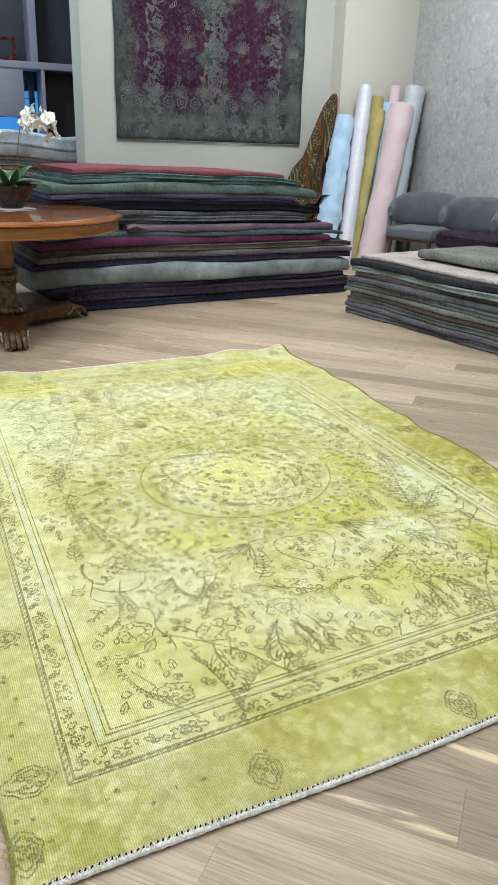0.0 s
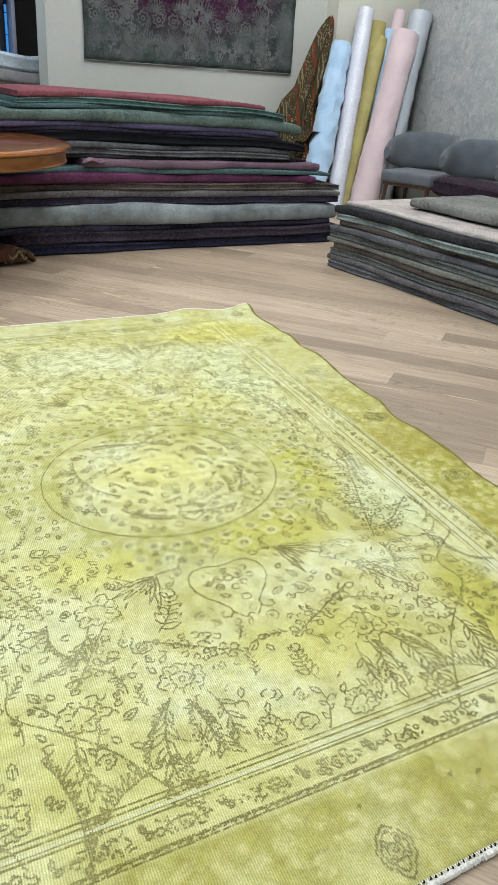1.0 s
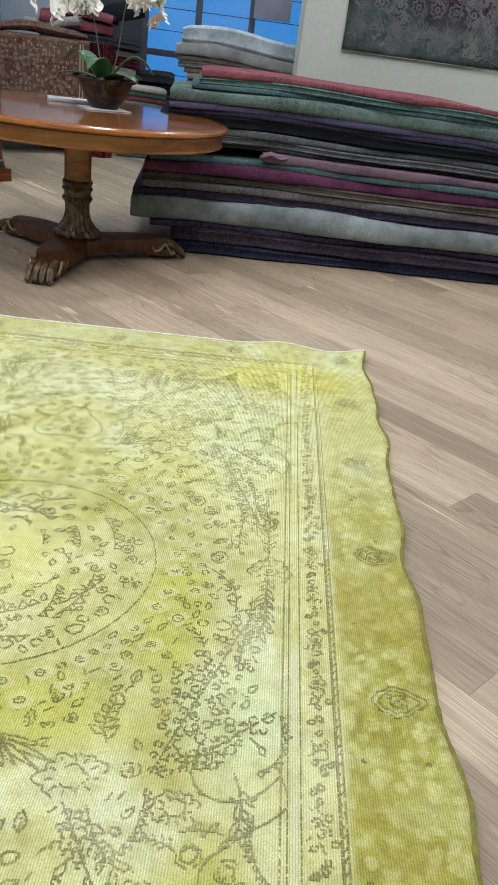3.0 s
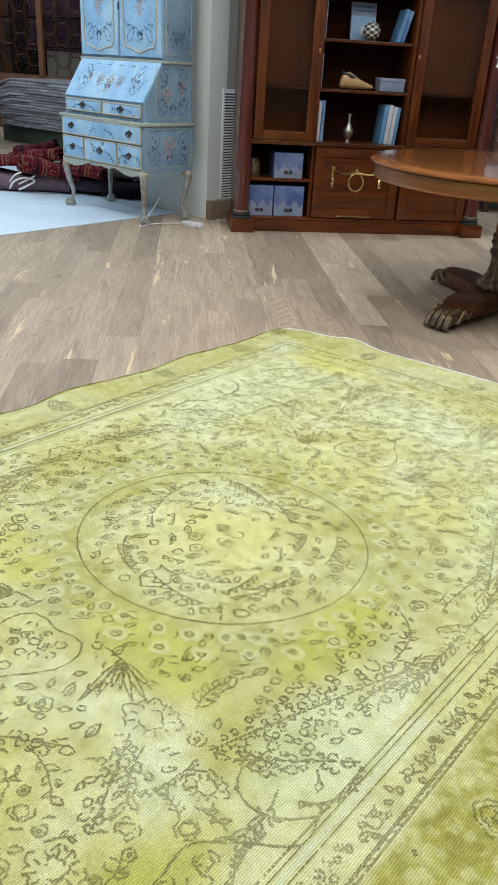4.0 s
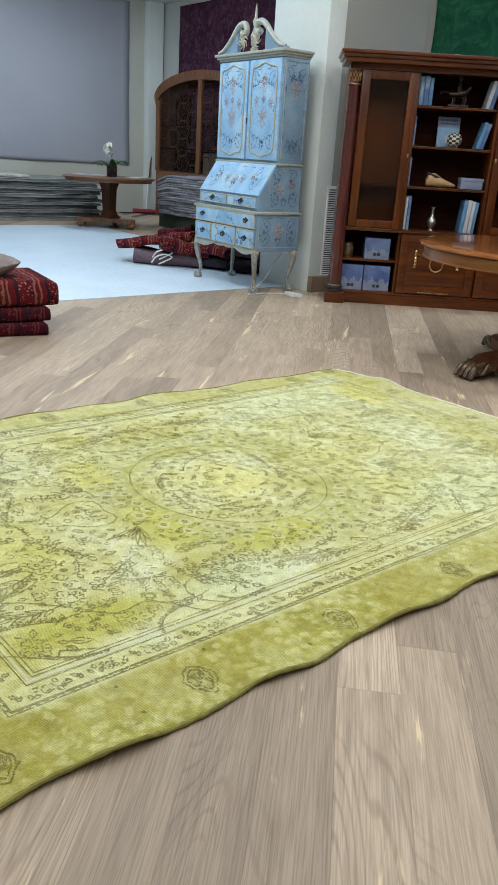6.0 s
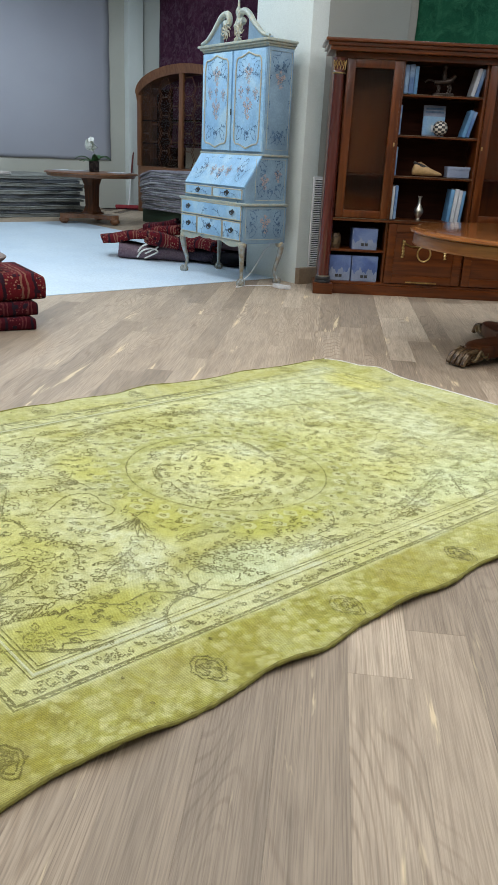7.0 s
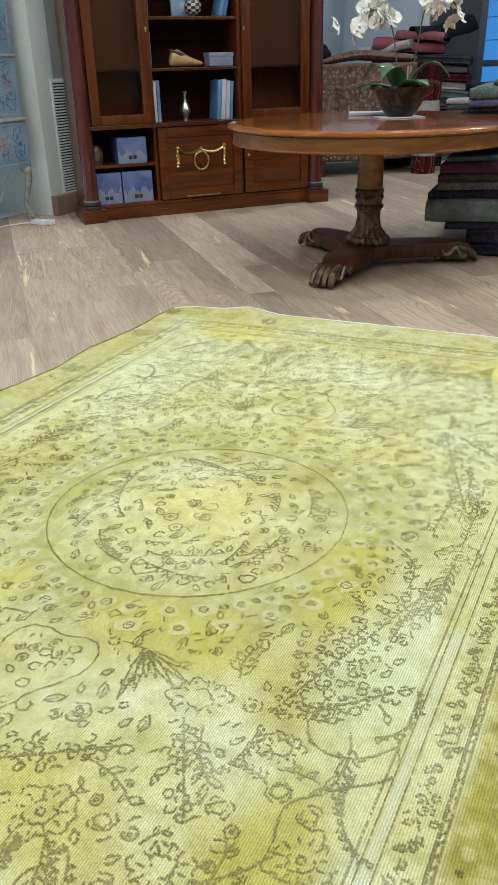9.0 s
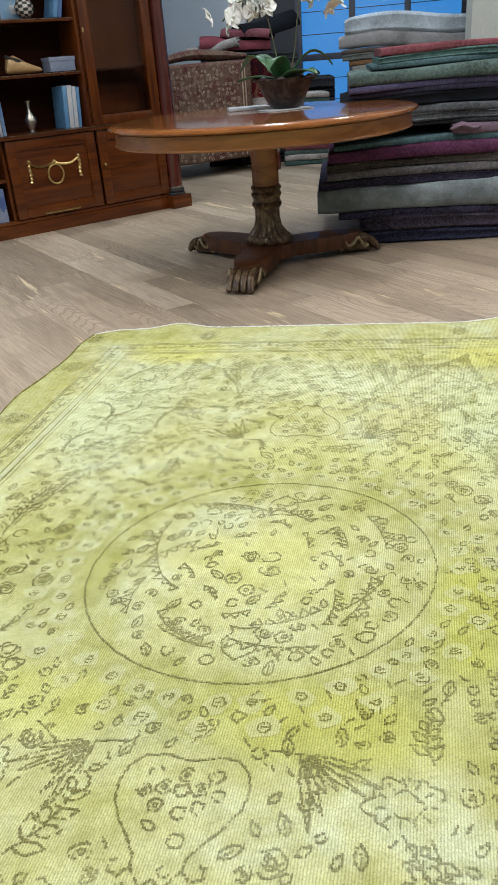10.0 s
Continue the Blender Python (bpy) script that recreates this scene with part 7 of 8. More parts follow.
# turned-up corner of the mauve carpet
bm = bmesh.new()
tube(bm, [(0.34 + 0.02 * k, -0.004, 0.602 + 0.020 * math.sin(0.5 * k) ** 2) for k in range(9)], [0.012, 0.026, 0.031, 0.033, 0.031, 0.027, 0.022, 0.016, 0.008], 10, 0.5)
top("carpet_corner", bm, C_MAUVE, LOW, "turned-up corner of a mauve carpet", "carpet")
UP = pose(1.245, 5.65, 0.0, 0, 0, 6.3)
carpet_stack(UP, [
    (C_CHAR, "thin folded charcoal carpet in the middle of the pile", 0.022, -0.22, 2.18, 0.030, 0.95, 0),
    (C_SLATE, "folded slate grey wool carpet", 0.042, -0.25, 1.99, 0.000, 0.98, 1),
    (C_SLATE, "folded slate grey wool carpet", 0.040, -0.25, 2.02, 0.012, 0.97, 0),
    (C_BLACK, "folded midnight black wool carpet", 0.068, -0.25, 2.12, 0.000, 0.97, 1),
    (C_INDIGO, "folded indigo wool carpet", 0.026, -0.20, 1.92, 0.014, 0.94, 0),
    (C_LAV, "folded violet blue wool carpet", 0.036, -0.20, 1.87, 0.004, 0.94, 0),
    (C_GREEN, "folded sage green mottled carpet", 0.076, -0.20, 2.08, -0.010, 0.95, 0),
    (C_TEAL, "folded teal wool carpet", 0.026, -0.08, 1.90, 0.012, 0.92, 0),
    (C_SEA, "folded sea green wool carpet", 0.038, -0.04, 1.91, 0.000, 0.92, 1),
    (C_ROSE, "folded rose red carpet on top of the pile", 0.038, -0.03, 1.75, 0.006, 0.90, 0),
], "carpets of the tall pile", lower, droop=0.5)

BACKPILE = pose(0.78, 8.02, 0.0, 0, 0, 4)
carpet_stack(BACKPILE, [
    (C_CHAR, "folded dark carpet in the pile behind the wall end", 0.32, 0.02, 2.0, 0.0, 1.2, 1),
    (C_SLATE, "folded slate carpet in the pile behind the wall end", 0.32, 0.03, 2.0, 0.0, 1.2, 1),
    (C_GREY, "folded grey carpet in the pile behind the wall end", 0.22, 0.05, 2.0, 0.0, 1.2, 1),
    (C_STONE, "folded stone grey wool carpet", 0.05, 0.06, 2.0, 0.0, 1.2, 0),
    (C_RUST, "folded rust brown wool carpet", 0.04, 0.03, 2.0, 0.01, 1.2, 0),
    (C_OLIVE, "folded grey-green wool carpet", 0.055, -0.02, 2.0, 0.0, 1.2, 1),
    (C_BROWN, "folded taupe brown wool carpet", 0.04, -0.03, 2.0, 0.0, 1.2, 0),
    (C_DOVE, "folded dove grey carpet", 0.10, -0.05, 2.0, -0.02, 1.2, 0),
    (C_SKY, "thick pale blue carpet folded on the pile", 0.13, 0.0, 2.0, -0.03, 1.2, 1),
], "carpets behind the wall end")

GREY = pose(3.19, 5.13, 0.0, 0, 0, math.degrees(math.atan2(-0.98, 0.18)))
carpet_stack(GREY, [
    (C_SLATE, "folded slate grey carpet at the bottom of the low pile", 0.046, 0.03, 2.30, 0.0, 1.3, 1),
    (C_GREY, "folded mottled grey carpet", 0.040, 0.00, 2.30, 0.0, 1.3, 0),
    (C_OLIVE, "folded grey-green wool carpet", 0.050, 0.02, 2.28, 0.01, 1.3, 1),
    (C_BROWN, "folded taupe grey carpet", 0.040, 0.06, 2.30, 0.01, 1.3, 0),
    (C_STONE, "folded brown-grey wool carpet", 0.036, -0.01, 2.30, 0.0, 1.3, 0),
    (C_OLIVE, "folded grey-green wool carpet", 0.046, 0.01, 2.30, 0.0, 1.3, 1),
    (C_SLATE, "folded slate grey carpet", 0.046, 0.03, 2.28, 0.0, 1.3, 0),
    (C_BROWN, "folded taupe grey carpet", 0.034, 0.10, 2.30, 0.02, 1.3, 0),
    (C_SEAGREY, "folded pale grey teal carpet", 0.044, 0.05, 2.28, 0.0, 1.28, 1),
    (C_CHAR, "folded charcoal blue carpet", 0.050, 0.04, 2.30, 0.01, 1.28, 0),
    (C_CREAM, "folded blush cream carpet on the low pile", 0.028, 0.07, 1.9, 0.07, 1.0, 0),
], "carpets of the low grey pile")
bm = carpet_mesh(np.linspace(0.45, 1.5, 30), np.full(30, 0.462), np.full(30, 0.065), 0.30, 0.75, 77, 0, 0)
top("folded_carpet", bm, C_STONE, GREY, "soft stone grey carpet folded on the low pile", "carpet", "carpets of the low grey pile")
bm = carpet_mesh(np.linspace(-0.02, 0.62, 22), np.full(22, 0.462), np.full(22, 0.125), 0.98, 0.34, 79, 1, 0)
top("folded_carpet", bm, C_DEEP, GREY, "dark plum carpet folded on the low pile", "carpet", "carpets of the low grey pile")


# ---- hanging carpets ----
def hung(name, m, w, h, material, label, strips=(), seed=1):
    """A carpet hung flat on a wall, slightly wavy, with cut edges."""
    e = empty(name, m, label, "wall carpet")
    vs, fs, nu, nv = [], [], 40, 40
    for side in (0, 1):
        for j in range(nv + 1):
            for i in range(nu + 1):
                x, z = w * i / nu, h * j / nv
                y = -0.012 - 0.006 * math.sin(3.1 * x + seed) * (1 - z / h) - 0.004 * math.sin(8 * x + 2 * z)
                vs.append((x + 0.004 * math.sin(9 * z), y + (0.009 if side else 0), z + 0.005 * math.sin(6 * x + seed) * (1 - z / h)))
    q = (nu + 1) * (nv + 1)
    for j in range(nv):
        for i in range(nu):
            a = j * (nu + 1) + i
            fs.append((a, a + 1, a + nu + 2, a + nu + 1))
            fs.append((q + a, q + a + nu + 1, q + a + nu + 2, q + a + 1))
    rim = [i for i in range(nu)] + [nu + j * (nu + 1) for j in range(nv)] + [nv * (nu + 1) + i for i in range(nu, 0, -1)] + [j * (nu + 1) for j in range(nv, 0, -1)]
    for a, b in zip(rim, rim[1:] + rim[:1]):
        fs.append((a, q + a, q + b, b))
    raw("cloth", vs, fs, material, e, smooth=True)
    return e


def distressed(name, base, worn, tint, scale=2.4, lo=0.46, hi=0.58):
    """Distressed overdyed wool in two colours with worn threads."""
    m = bpy.data.materials.new(name)
    nt, s = nodes_of(m)
    vec = coords(nt)
    big = noise_tex(nt, vec, scale, 6, 0.7, 0.5)
    mid = noise_tex(nt, vec, scale * 6, 6, 0.75, 1.0)
    fine = noise_tex(nt, vec, 160.0, 2, 0.7)
    col = mixc(nt, ramp(nt, big, [(lo, (0, 0, 0)), (hi, (1, 1, 1))]), base, tint)
    col = mixc(nt, ramp(nt, mid, [(0.46, (0, 0, 0)), (0.64, (0.85, 0.85, 0.85))]), col, worn)
    col = mixc(nt, 0.5, col, ramp(nt, fine, [(0.3, (0.4, 0.4, 0.4)), (0.7, (1, 1, 1))]), "MULTIPLY")
    nt.links.new(col, s.inputs["Base Color"])
    s.inputs["Roughness"].default_value = 0.95
    s.inputs["Specular IOR Level"].default_value = 0.12
    bumped(nt, s, fine, 0.5, 0.003)
    return m


def medallion_wool():
    """Purple field with a grey-green border and a hanging grey medallion, all worn."""
    m = bpy.data.materials.new("purple_wool")
    nt, s = nodes_of(m)
    tc = add(nt, "ShaderNodeTexCoord")
    vec = tc.outputs["Object"]
    nz = add(nt, "ShaderNodeTexNoise", i_Scale=5.0, i_Detail=6.0, i_Roughness=0.7)
    nt.links.new(vec, nz.inputs["Vector"])
    wob = add(nt, "ShaderNodeMix", data_type="VECTOR", i_0=0.22)
    nt.links.new(vec, wob.inputs[4])
    nt.links.new(nz.outputs["Color"], wob.inputs[5])
    sep = add(nt, "ShaderNodeSeparateXYZ")
    nt.links.new(wob.outputs[1], sep.inputs[0])

    def calc(op, a, b=0.0):
        n = add(nt, "ShaderNodeMath", operation=op)
        for sock, v in zip(n.inputs, (a, b)):
            if isinstance(v, float):
                sock.default_value = v
            else:
                nt.links.new(v, sock)
        return n.outputs[0]

    def step(v, lo, hi):
        n = add(nt, "ShaderNodeMapRange", i_1=lo, i_2=hi)
        nt.links.new(v, n.inputs[0])
        return n.outputs[0]

    across = calc("ABSOLUTE", calc("SUBTRACT", sep.outputs[0], 0.91))
    high = sep.outputs[2]
    side = step(across, 0.82, 0.58)
    foot = step(calc("SUBTRACT", high, calc("MULTIPLY", across, 0.22)), 0.20, 0.42)
    medal = step(calc("SUBTRACT", across, calc("MULTIPLY", calc("SUBTRACT", high, 0.92), 0.85)), -0.03, 0.05)
    pendant = step(calc("ADD", calc("MULTIPLY", across, 1.35), calc("ABSOLUTE", calc("SUBTRACT", high, 0.71))), 0.12, 0.17)
    medal = calc("MULTIPLY", medal, pendant)
    field = calc("MULTIPLY", calc("MULTIPLY", side, foot), medal)
    grey = ramp(nt, noise_tex(nt, vec, 4.0, 5, 0.7), [(0.35, (0.020, 0.034, 0.032)), (0.65, (0.110, 0.135, 0.128))])
    purple = ramp(nt, noise_tex(nt, vec, 3.0, 5, 0.7), [(0.35, (0.030, 0.007, 0.024)), (0.65, (0.070, 0.020, 0.054))])
    col = mixc(nt, field, grey, purple)
    col = mixc(nt, ramp(nt, noise_tex(nt, vec, 22.0, 8, 0.85, 0.6), [(0.50, (0, 0, 0)), (0.63, (0.65, 0.65, 0.65))]), col, (0.15, 0.165, 0.162))
    fine = noise_tex(nt, vec, 160.0, 2, 0.7)
    col = mixc(nt, 0.5, col, ramp(nt, fine, [(0.3, (0.4, 0.4, 0.4)), (0.7, (1, 1, 1))]), "MULTIPLY")
    nt.links.new(col, s.inputs["Base Color"])
    s.inputs["Roughness"].default_value = 0.95
    s.inputs["Specular IOR Level"].default_value = 0.12
    bumped(nt, s, fine, 0.5, 0.003)
    return m


WANG = math.degrees(math.atan2(0.40, 2.88))
m = pose(1.75, 7.705, 0, 0, 0, WANG)
wr = hung("wall_carpet", m @ pose(0.325, -0.004, 1.225), 2.17, 1.98, medallion_wool(), "distressed purple and grey-green carpet hung on the wall")
ik = Ink(9)
for sx in (-1, 1):
    for k in range(9):
        y = 0.14 + 0.2 * k
        ik.vine((1.085 + sx * 0.10, y), 0.7 if sx > 0 else math.pi - 0.7, sx * 1.2, 0.42, 0.010, 0.05, 0.045)
        ik.vine((1.085 + sx * 0.62, y), 1.1 if sx > 0 else math.pi - 1.1, -sx * 1.3, 0.36, 0.010, 0.05, 0.05)
    for k in range(7):
        ik.vine((1.085 + sx * (0.1 + 0.15 * k), 0.07), math.pi / 2, sx * 0.8, 0.22, 0.010, 0.035, 0.035)
        ik.flower((1.085 + sx * (0.08 + 0.15 * k), 0.36), 0.05, 0.011, 7)
for z, n in ((0.16, 9), (0.42, 8), (0.86, 7), (1.30, 6)):
    for k in range(n):
        x = 2.17 * (k + 0.5) / n
        for q in range(-4, 5):
            ik.leaf((x, z), math.pi / 2 + 0.33 * q, 0.13 - 0.008 * abs(q), 0.014, 0.006, False)
        ik.flower((x, z + 0.16), 0.022, 0.006, 6)
        for q in range(5):
            ik.leaf((x + ik.rnd.uniform(-0.1, 0.1), z - 0.03 + ik.rnd.uniform(-0.08, 0.08)), ik.rnd.uniform(0, 6.28), 0.05, 0.012, 0.006, False)
for k in range(5):
    ik.ellipse((1.085, 0.25 + 0.33 * k), 0.075, 0.11, 0.012, 30)
    ik.flower((1.085, 0.25 + 0.33 * k), 0.045, 0.010, 6)
ik.v = [np.array((min(max(v[0], 0.02), 2.15), min(max(v[1], 0.02), 1.96))) for v in ik.v]
ik.mesh("pattern", lambda u, v: (u + 0.004 * math.sin(9 * v), -0.0135 - 0.006 * math.sin(3.1 * u + 1) * (1 - v / 1.98) - 0.004 * math.sin(8 * u + 2 * v), v), carpet_mat("worn_grey_yarn", (0.20, 0.21, 0.205), (0.085, 0.085, 0.09)), wr, "worn pale grey floral pattern")
part("edge_binding", solid((1.085, -0.016, 0.0), (2.17, 0.010, 0.009), 0.003), C_STONE, wr, "pale grey bound lower edge")
wc = hung("wall_carpet", pose(5.598, 8.20, 0.40, 0, 0, -90), 4.4, 2.9, distressed("silver_wool", (0.46, 0.48, 0.48), (0.58, 0.60, 0.59), (0.38, 0.41, 0.42), 2.6, 0.42, 0.62), "large pale silver-grey carpet hung on the side wall")
ik = Ink(19)
for k in range(170):
    ik.vine((ik.rnd.uniform(0.1, 4.3), ik.rnd.uniform(0.1, 2.75)), ik.rnd.uniform(0, 6.28), ik.rnd.uniform(-1, 1), ik.rnd.uniform(0.08, 0.26), 0.008, 0.045, 0.02)
ik.v = [np.array((min(max(v[0], 0.02), 4.38), min(max(v[1], 0.02), 2.88))) for v in ik.v]
ik.mesh("pattern", lambda u, v: (u + 0.004 * math.sin(9 * v), -0.0138 - 0.006 * math.sin(3.1 * u + 1) * (1 - v / 2.9) - 0.004 * math.sin(8 * u + 2 * v), v), distressed("grey_yarn", (0.39, 0.41, 0.41), (0.48, 0.50, 0.50), (0.33, 0.35, 0.36), 6.0), wc, "faint grey tendril pattern")
hung("wall_carpet", pose(-10.84, 2.9, 0.90, 0, 0, 90), 5.75, 2.85, plain("mist_wool", (0.40, 0.41, 0.46), (0.36, 0.37, 0.42), 0.7, 0.95, 0.5, 120), "large plain mist grey carpet hung on the end wall")
hung("wall_carpet", pose(-10.15, 9.34, 1.2, 0, 0, 0), 3.6, 2.5, distressed("wine_wool", (0.075, 0.022, 0.050), (0.13, 0.075, 0.105), (0.050, 0.014, 0.034), 1.4), "dark wine purple carpet hung behind the vitrine")
DANG = math.degrees(math.atan2(1.30, 1.09))
hung("wall_carpet", pose(-2.21, 7.04, 0.9, 0, 0, DANG) @ pose(0.10, -0.004, 0), 1.5, 2.8, distressed("emerald_wool", (0.012, 0.085, 0.045), (0.03, 0.14, 0.075), (0.008, 0.06, 0.032), 1.2), "deep emerald green carpet hung over the bookcase")


# ---- carpet rolls in the corner ----
def roll(a, b, r, material, label, tag_=False, crumple=0.07):
    a, b = Vector(a), Vector(b)
    e = empty("carpet_roll", Matrix.Translation(a) @ (b - a).to_track_quat("Z", "Y").to_matrix().to_4x4(), label, "carpet roll", "carpet rolls in the corner")
    L = (b - a).length
    loops, n = [], 26
    for z in np.linspace(0, L, 54):
        rr = r * (1 + 0.035 * math.sin(5 * z + r * 90) + 0.02 * math.sin(13 * z))
        loop = []
        for t in (2 * math.pi * k / n for k in range(n)):
            q = rr * (1 + 0.03 * math.sin(2 * t + 3 * z) + crumple * noise.noise(Vector((2.2 * math.cos(t), 2.2 * math.sin(t) + 9 * r, 11.0 * z))))
            loop.append((q * math.cos(t), q * math.sin(t), z))
        loops.append(loop)
    part("rolled_cloth", rings(bmesh.new(), loops), material, e)
    flap = bmesh.new()
    tube(flap, [(r * 0.96, -0.3 * r, z) for z in np.linspace(0.01, L - 0.01, 14)], 0.010, 6)
    part("loose_edge", flap, material, e)
    sp = bmesh.new()
    pts = [((0.12 + 0.80 * k / 60) * r * math.cos(0.42 * k), (0.12 + 0.80 * k / 60) * r * math.sin(0.42 * k), L + 0.002) for k in range(61)]
    tube(sp, pts, 0.004, 5)
    part("coil_edge", sp, M_CREAMLINE, e, "coiled layers at the end")
    if tag_:
        t = part("paper_tag", solid((-0.2 * r, -r - 0.006, L * 0.56), (0.045, 0.004, 0.13), 0.001), M_PAPER, e, "white paper tag")
    return e


C_BABY = plain("baby_blue_fleece", (0.42, 0.60, 0.78), (0.34, 0.52, 0.72), 6, 0.9, 0.5, 180, sheen=0.4)
C_WRAP = plain("white_wrap", (0.66, 0.69, 0.76), (0.58, 0.61, 0.69), 3, 0.35, 0.12, 60)
C_OCHRE = plain("ochre_canvas", (0.46, 0.42, 0.17), (0.36, 0.32, 0.12), 7, 0.9, 0.4, 160)
C_BLUSH = plain("blush_fleece", (0.66, 0.54, 0.56), (0.58, 0.46, 0.49), 5, 0.85, 0.4, 160, sheen=0.3)
C_SILVER = plain("silver_wrap", (0.48, 0.53, 0.57), (0.40, 0.45, 0.50), 4, 0.5, 0.3, 60)
roll((4.12, 7.18, 0.0), (4.60, 7.72, 1.50), 0.115, C_BABY, "rolled baby blue fleecy carpet with white wrapped top", False, 0.20)
roll((4.40, 7.20, 0.0), (4.85, 7.74, 1.83), 0.082, C_WRAP, "tall roll wrapped in white plastic with a tag", True)
roll((4.56, 7.34, 0.0), (5.05, 7.76, 1.60), 0.082, C_OCHRE, "rolled ochre yellow canvas-backed carpet")
roll((4.70, 7.16, 0.0), (5.25, 7.60, 1.64), 0.135, C_BLUSH, "thick rolled blush pink carpet")
roll((4.96, 7.28, 0.0), (5.45, 7.68, 1.84), 0.115, C_SILVER, "tall rolled silver grey carpet", True)
roll((4.92, 7.48, 0.0), (5.27, 7.79, 1.86), 0.06, C_BLUSH, "slim wrapped pink roll standing behind")
roll((4.78, 7.56, 0.0), (5.03, 7.79, 1.74), 0.085, C_OCHRE, "short yellow roll standing behind")
roll((4.88, 7.52, 0.0), (5.17, 7.79, 1.68), 0.07, C_BABY, "blue roll standing behind")

# draped old kilim against the wall
C_KILIM = persian("kilim_wool", (0.075, 0.062, 0.032), (0.34, 0.27, 0.16), (0.20, 0.050, 0.025), 0.17)
loops = []
for k, (x, z, w, d) in enumerate(((4.20, 0.35, 0.20, 0.14), (4.20, 0.60, 0.20, 0.14), (4.20, 0.80, 0.20, 0.13), (4.22, 0.95, 0.18, 0.12), (4.30, 1.10, 0.14, 0.11), (4.36, 1.28, 0.115, 0.10), (4.41, 1.45, 0.10, 0.09), (4.46, 1.60, 0.07, 0.07), (4.49, 1.69, 0.04, 0.05), (4.50, 1.73, 0.012, 0.02))):
    loops.append([(x + w * math.cos(t) * (1 + 0.16 * math.sin(5 * t + 0.9 * k) + 0.12 * math.sin(9 * t - 1.4 * k)), 7.80 + d * math.sin(t) * (1 + 0.32 * math.sin(7 * t + 0.6 * k)) - 0.03 * (10 - k) / 10, z + 0.03 * math.sin(3 * t)) for t in (2 * math.pi * q / 56 for q in range(56))])
top("draped_kilim", rings(bmesh.new(), loops), C_KILIM, label="old brown and red patterned kilim heaped against the wall", category="kilim")
top("bundled_kilim", carpet_mesh(np.linspace(0, 0.34, 14), np.full(14, 0.0), np.full(14, 0.74), 0.0, 0.22, 91, 1, 0), C_KILIM, pose(4.14, 7.40, 0, 0, 0, 8), "bundled patterned kilim standing beside the pile", "kilim")


# ---- grey armchairs ----
def armchair(m):
    e = empty("armchair", m, "low grey upholstered armchair with a curved wrap-around back", "chair", "grey armchairs")
    seat = bmesh.new()
    box(seat, (0, 0, 0.40), (0.52, 0.54, 0.11), 0.035, seg=4)
    part("seat", seat, M_GREYCHAIR, e)
    bm, loops = bmesh.new(), []
    for k in range(33):
        a = -2.05 + 4.1 * k / 32
        f = 1 - abs(a) / 2.05
        hb = 0.10 + 0.24 * min(1.0, f * 1.9) ** 0.8
        cx, cy, zc = 0.31 * math.cos(a), 0.335 * math.sin(a), 0.60 + 0.03 * f
        th = 0.030 + 0.016 * f
        loops.append([(cx + math.cos(a) * th * math.cos(t), cy + math.sin(a) * th * math.cos(t), zc + hb * 0.5 * math.sin(t)) for t in (2 * math.pi * q / 16 for q in range(16))])
    part("backrest", rings(bm, loops), M_GREYCHAIR, e, "curved padded back")
    part("seat_frame", solid((0, 0, 0.335), (0.48, 0.50, 0.03), 0.006), M_DARKWOOD, e)
    for x in (-0.21, 0.21):
        for y in (-0.22, 0.22):
            part("leg", tube(bmesh.new(), [(x, y, 0.33), (x * 1.12, y * 1.1, 0.0)], [0.022, 0.014], 10), M_DARKWOOD, e)
    return e


ch = armchair(pose(5.09, 6.82, 0, 0, 0, 28))
copy_thing(ch, pose(5.20, 6.08, 0, 0, 0, 22))
copy_thing(ch, pose(5.22, 5.34, 0, 0, 0, 20))


# ---- red folded carpets and cushion at the edge ----
REDM = pose(-1.985, 2.92, 0.0, 0, 0, 262)
for k, (z, th, mt, x1, lb) in enumerate(((0.0, 0.085, M_DARKRED, 0.03, "dark red folded carpet at the bottom of a pile"), (0.085, 0.095, M_DARKRED, 0.0, "dark red folded carpet with black ground"), (0.18, 0.175, M_RED, -0.06, "thick red patterned carpet folded on the pile"))):
    bm = carpet_mesh(np.linspace(x1, x1 + 1.0, 26), np.full(26, z), np.full(26, th), -0.04 - 0.03 * k, 0.62, 60 + k, k < 2, 0)
    top("folded_carpet", bm, mt, REDM, lb, "carpet", "red carpets by the white floor")
bm, loops = bmesh.new(), []
for k in range(15):
    t = -1 + 2 * k / 14
    w = 0.27 * (1 - 0.25 * abs(t) ** 6)
    h = 0.085 * math.sqrt(max(0.02, 1 - t * t)) + 0.006
    loops.append([(0.27 * t, w * math.copysign(abs(math.cos(a)) ** 0.6, math.cos(a)), 0.105 + h * math.sin(a) * (1 - 0.55 * abs(math.cos(a)) ** 3)) for a in (2 * math.pi * q / 20 for q in range(20))])
top("cushion", rings(bm, loops), M_CUSHION, REDM @ pose(0.44, 0.26, 0.30, 6, 4, 30), "grey and rose kilim cushion lying on red carpets", "cushion")

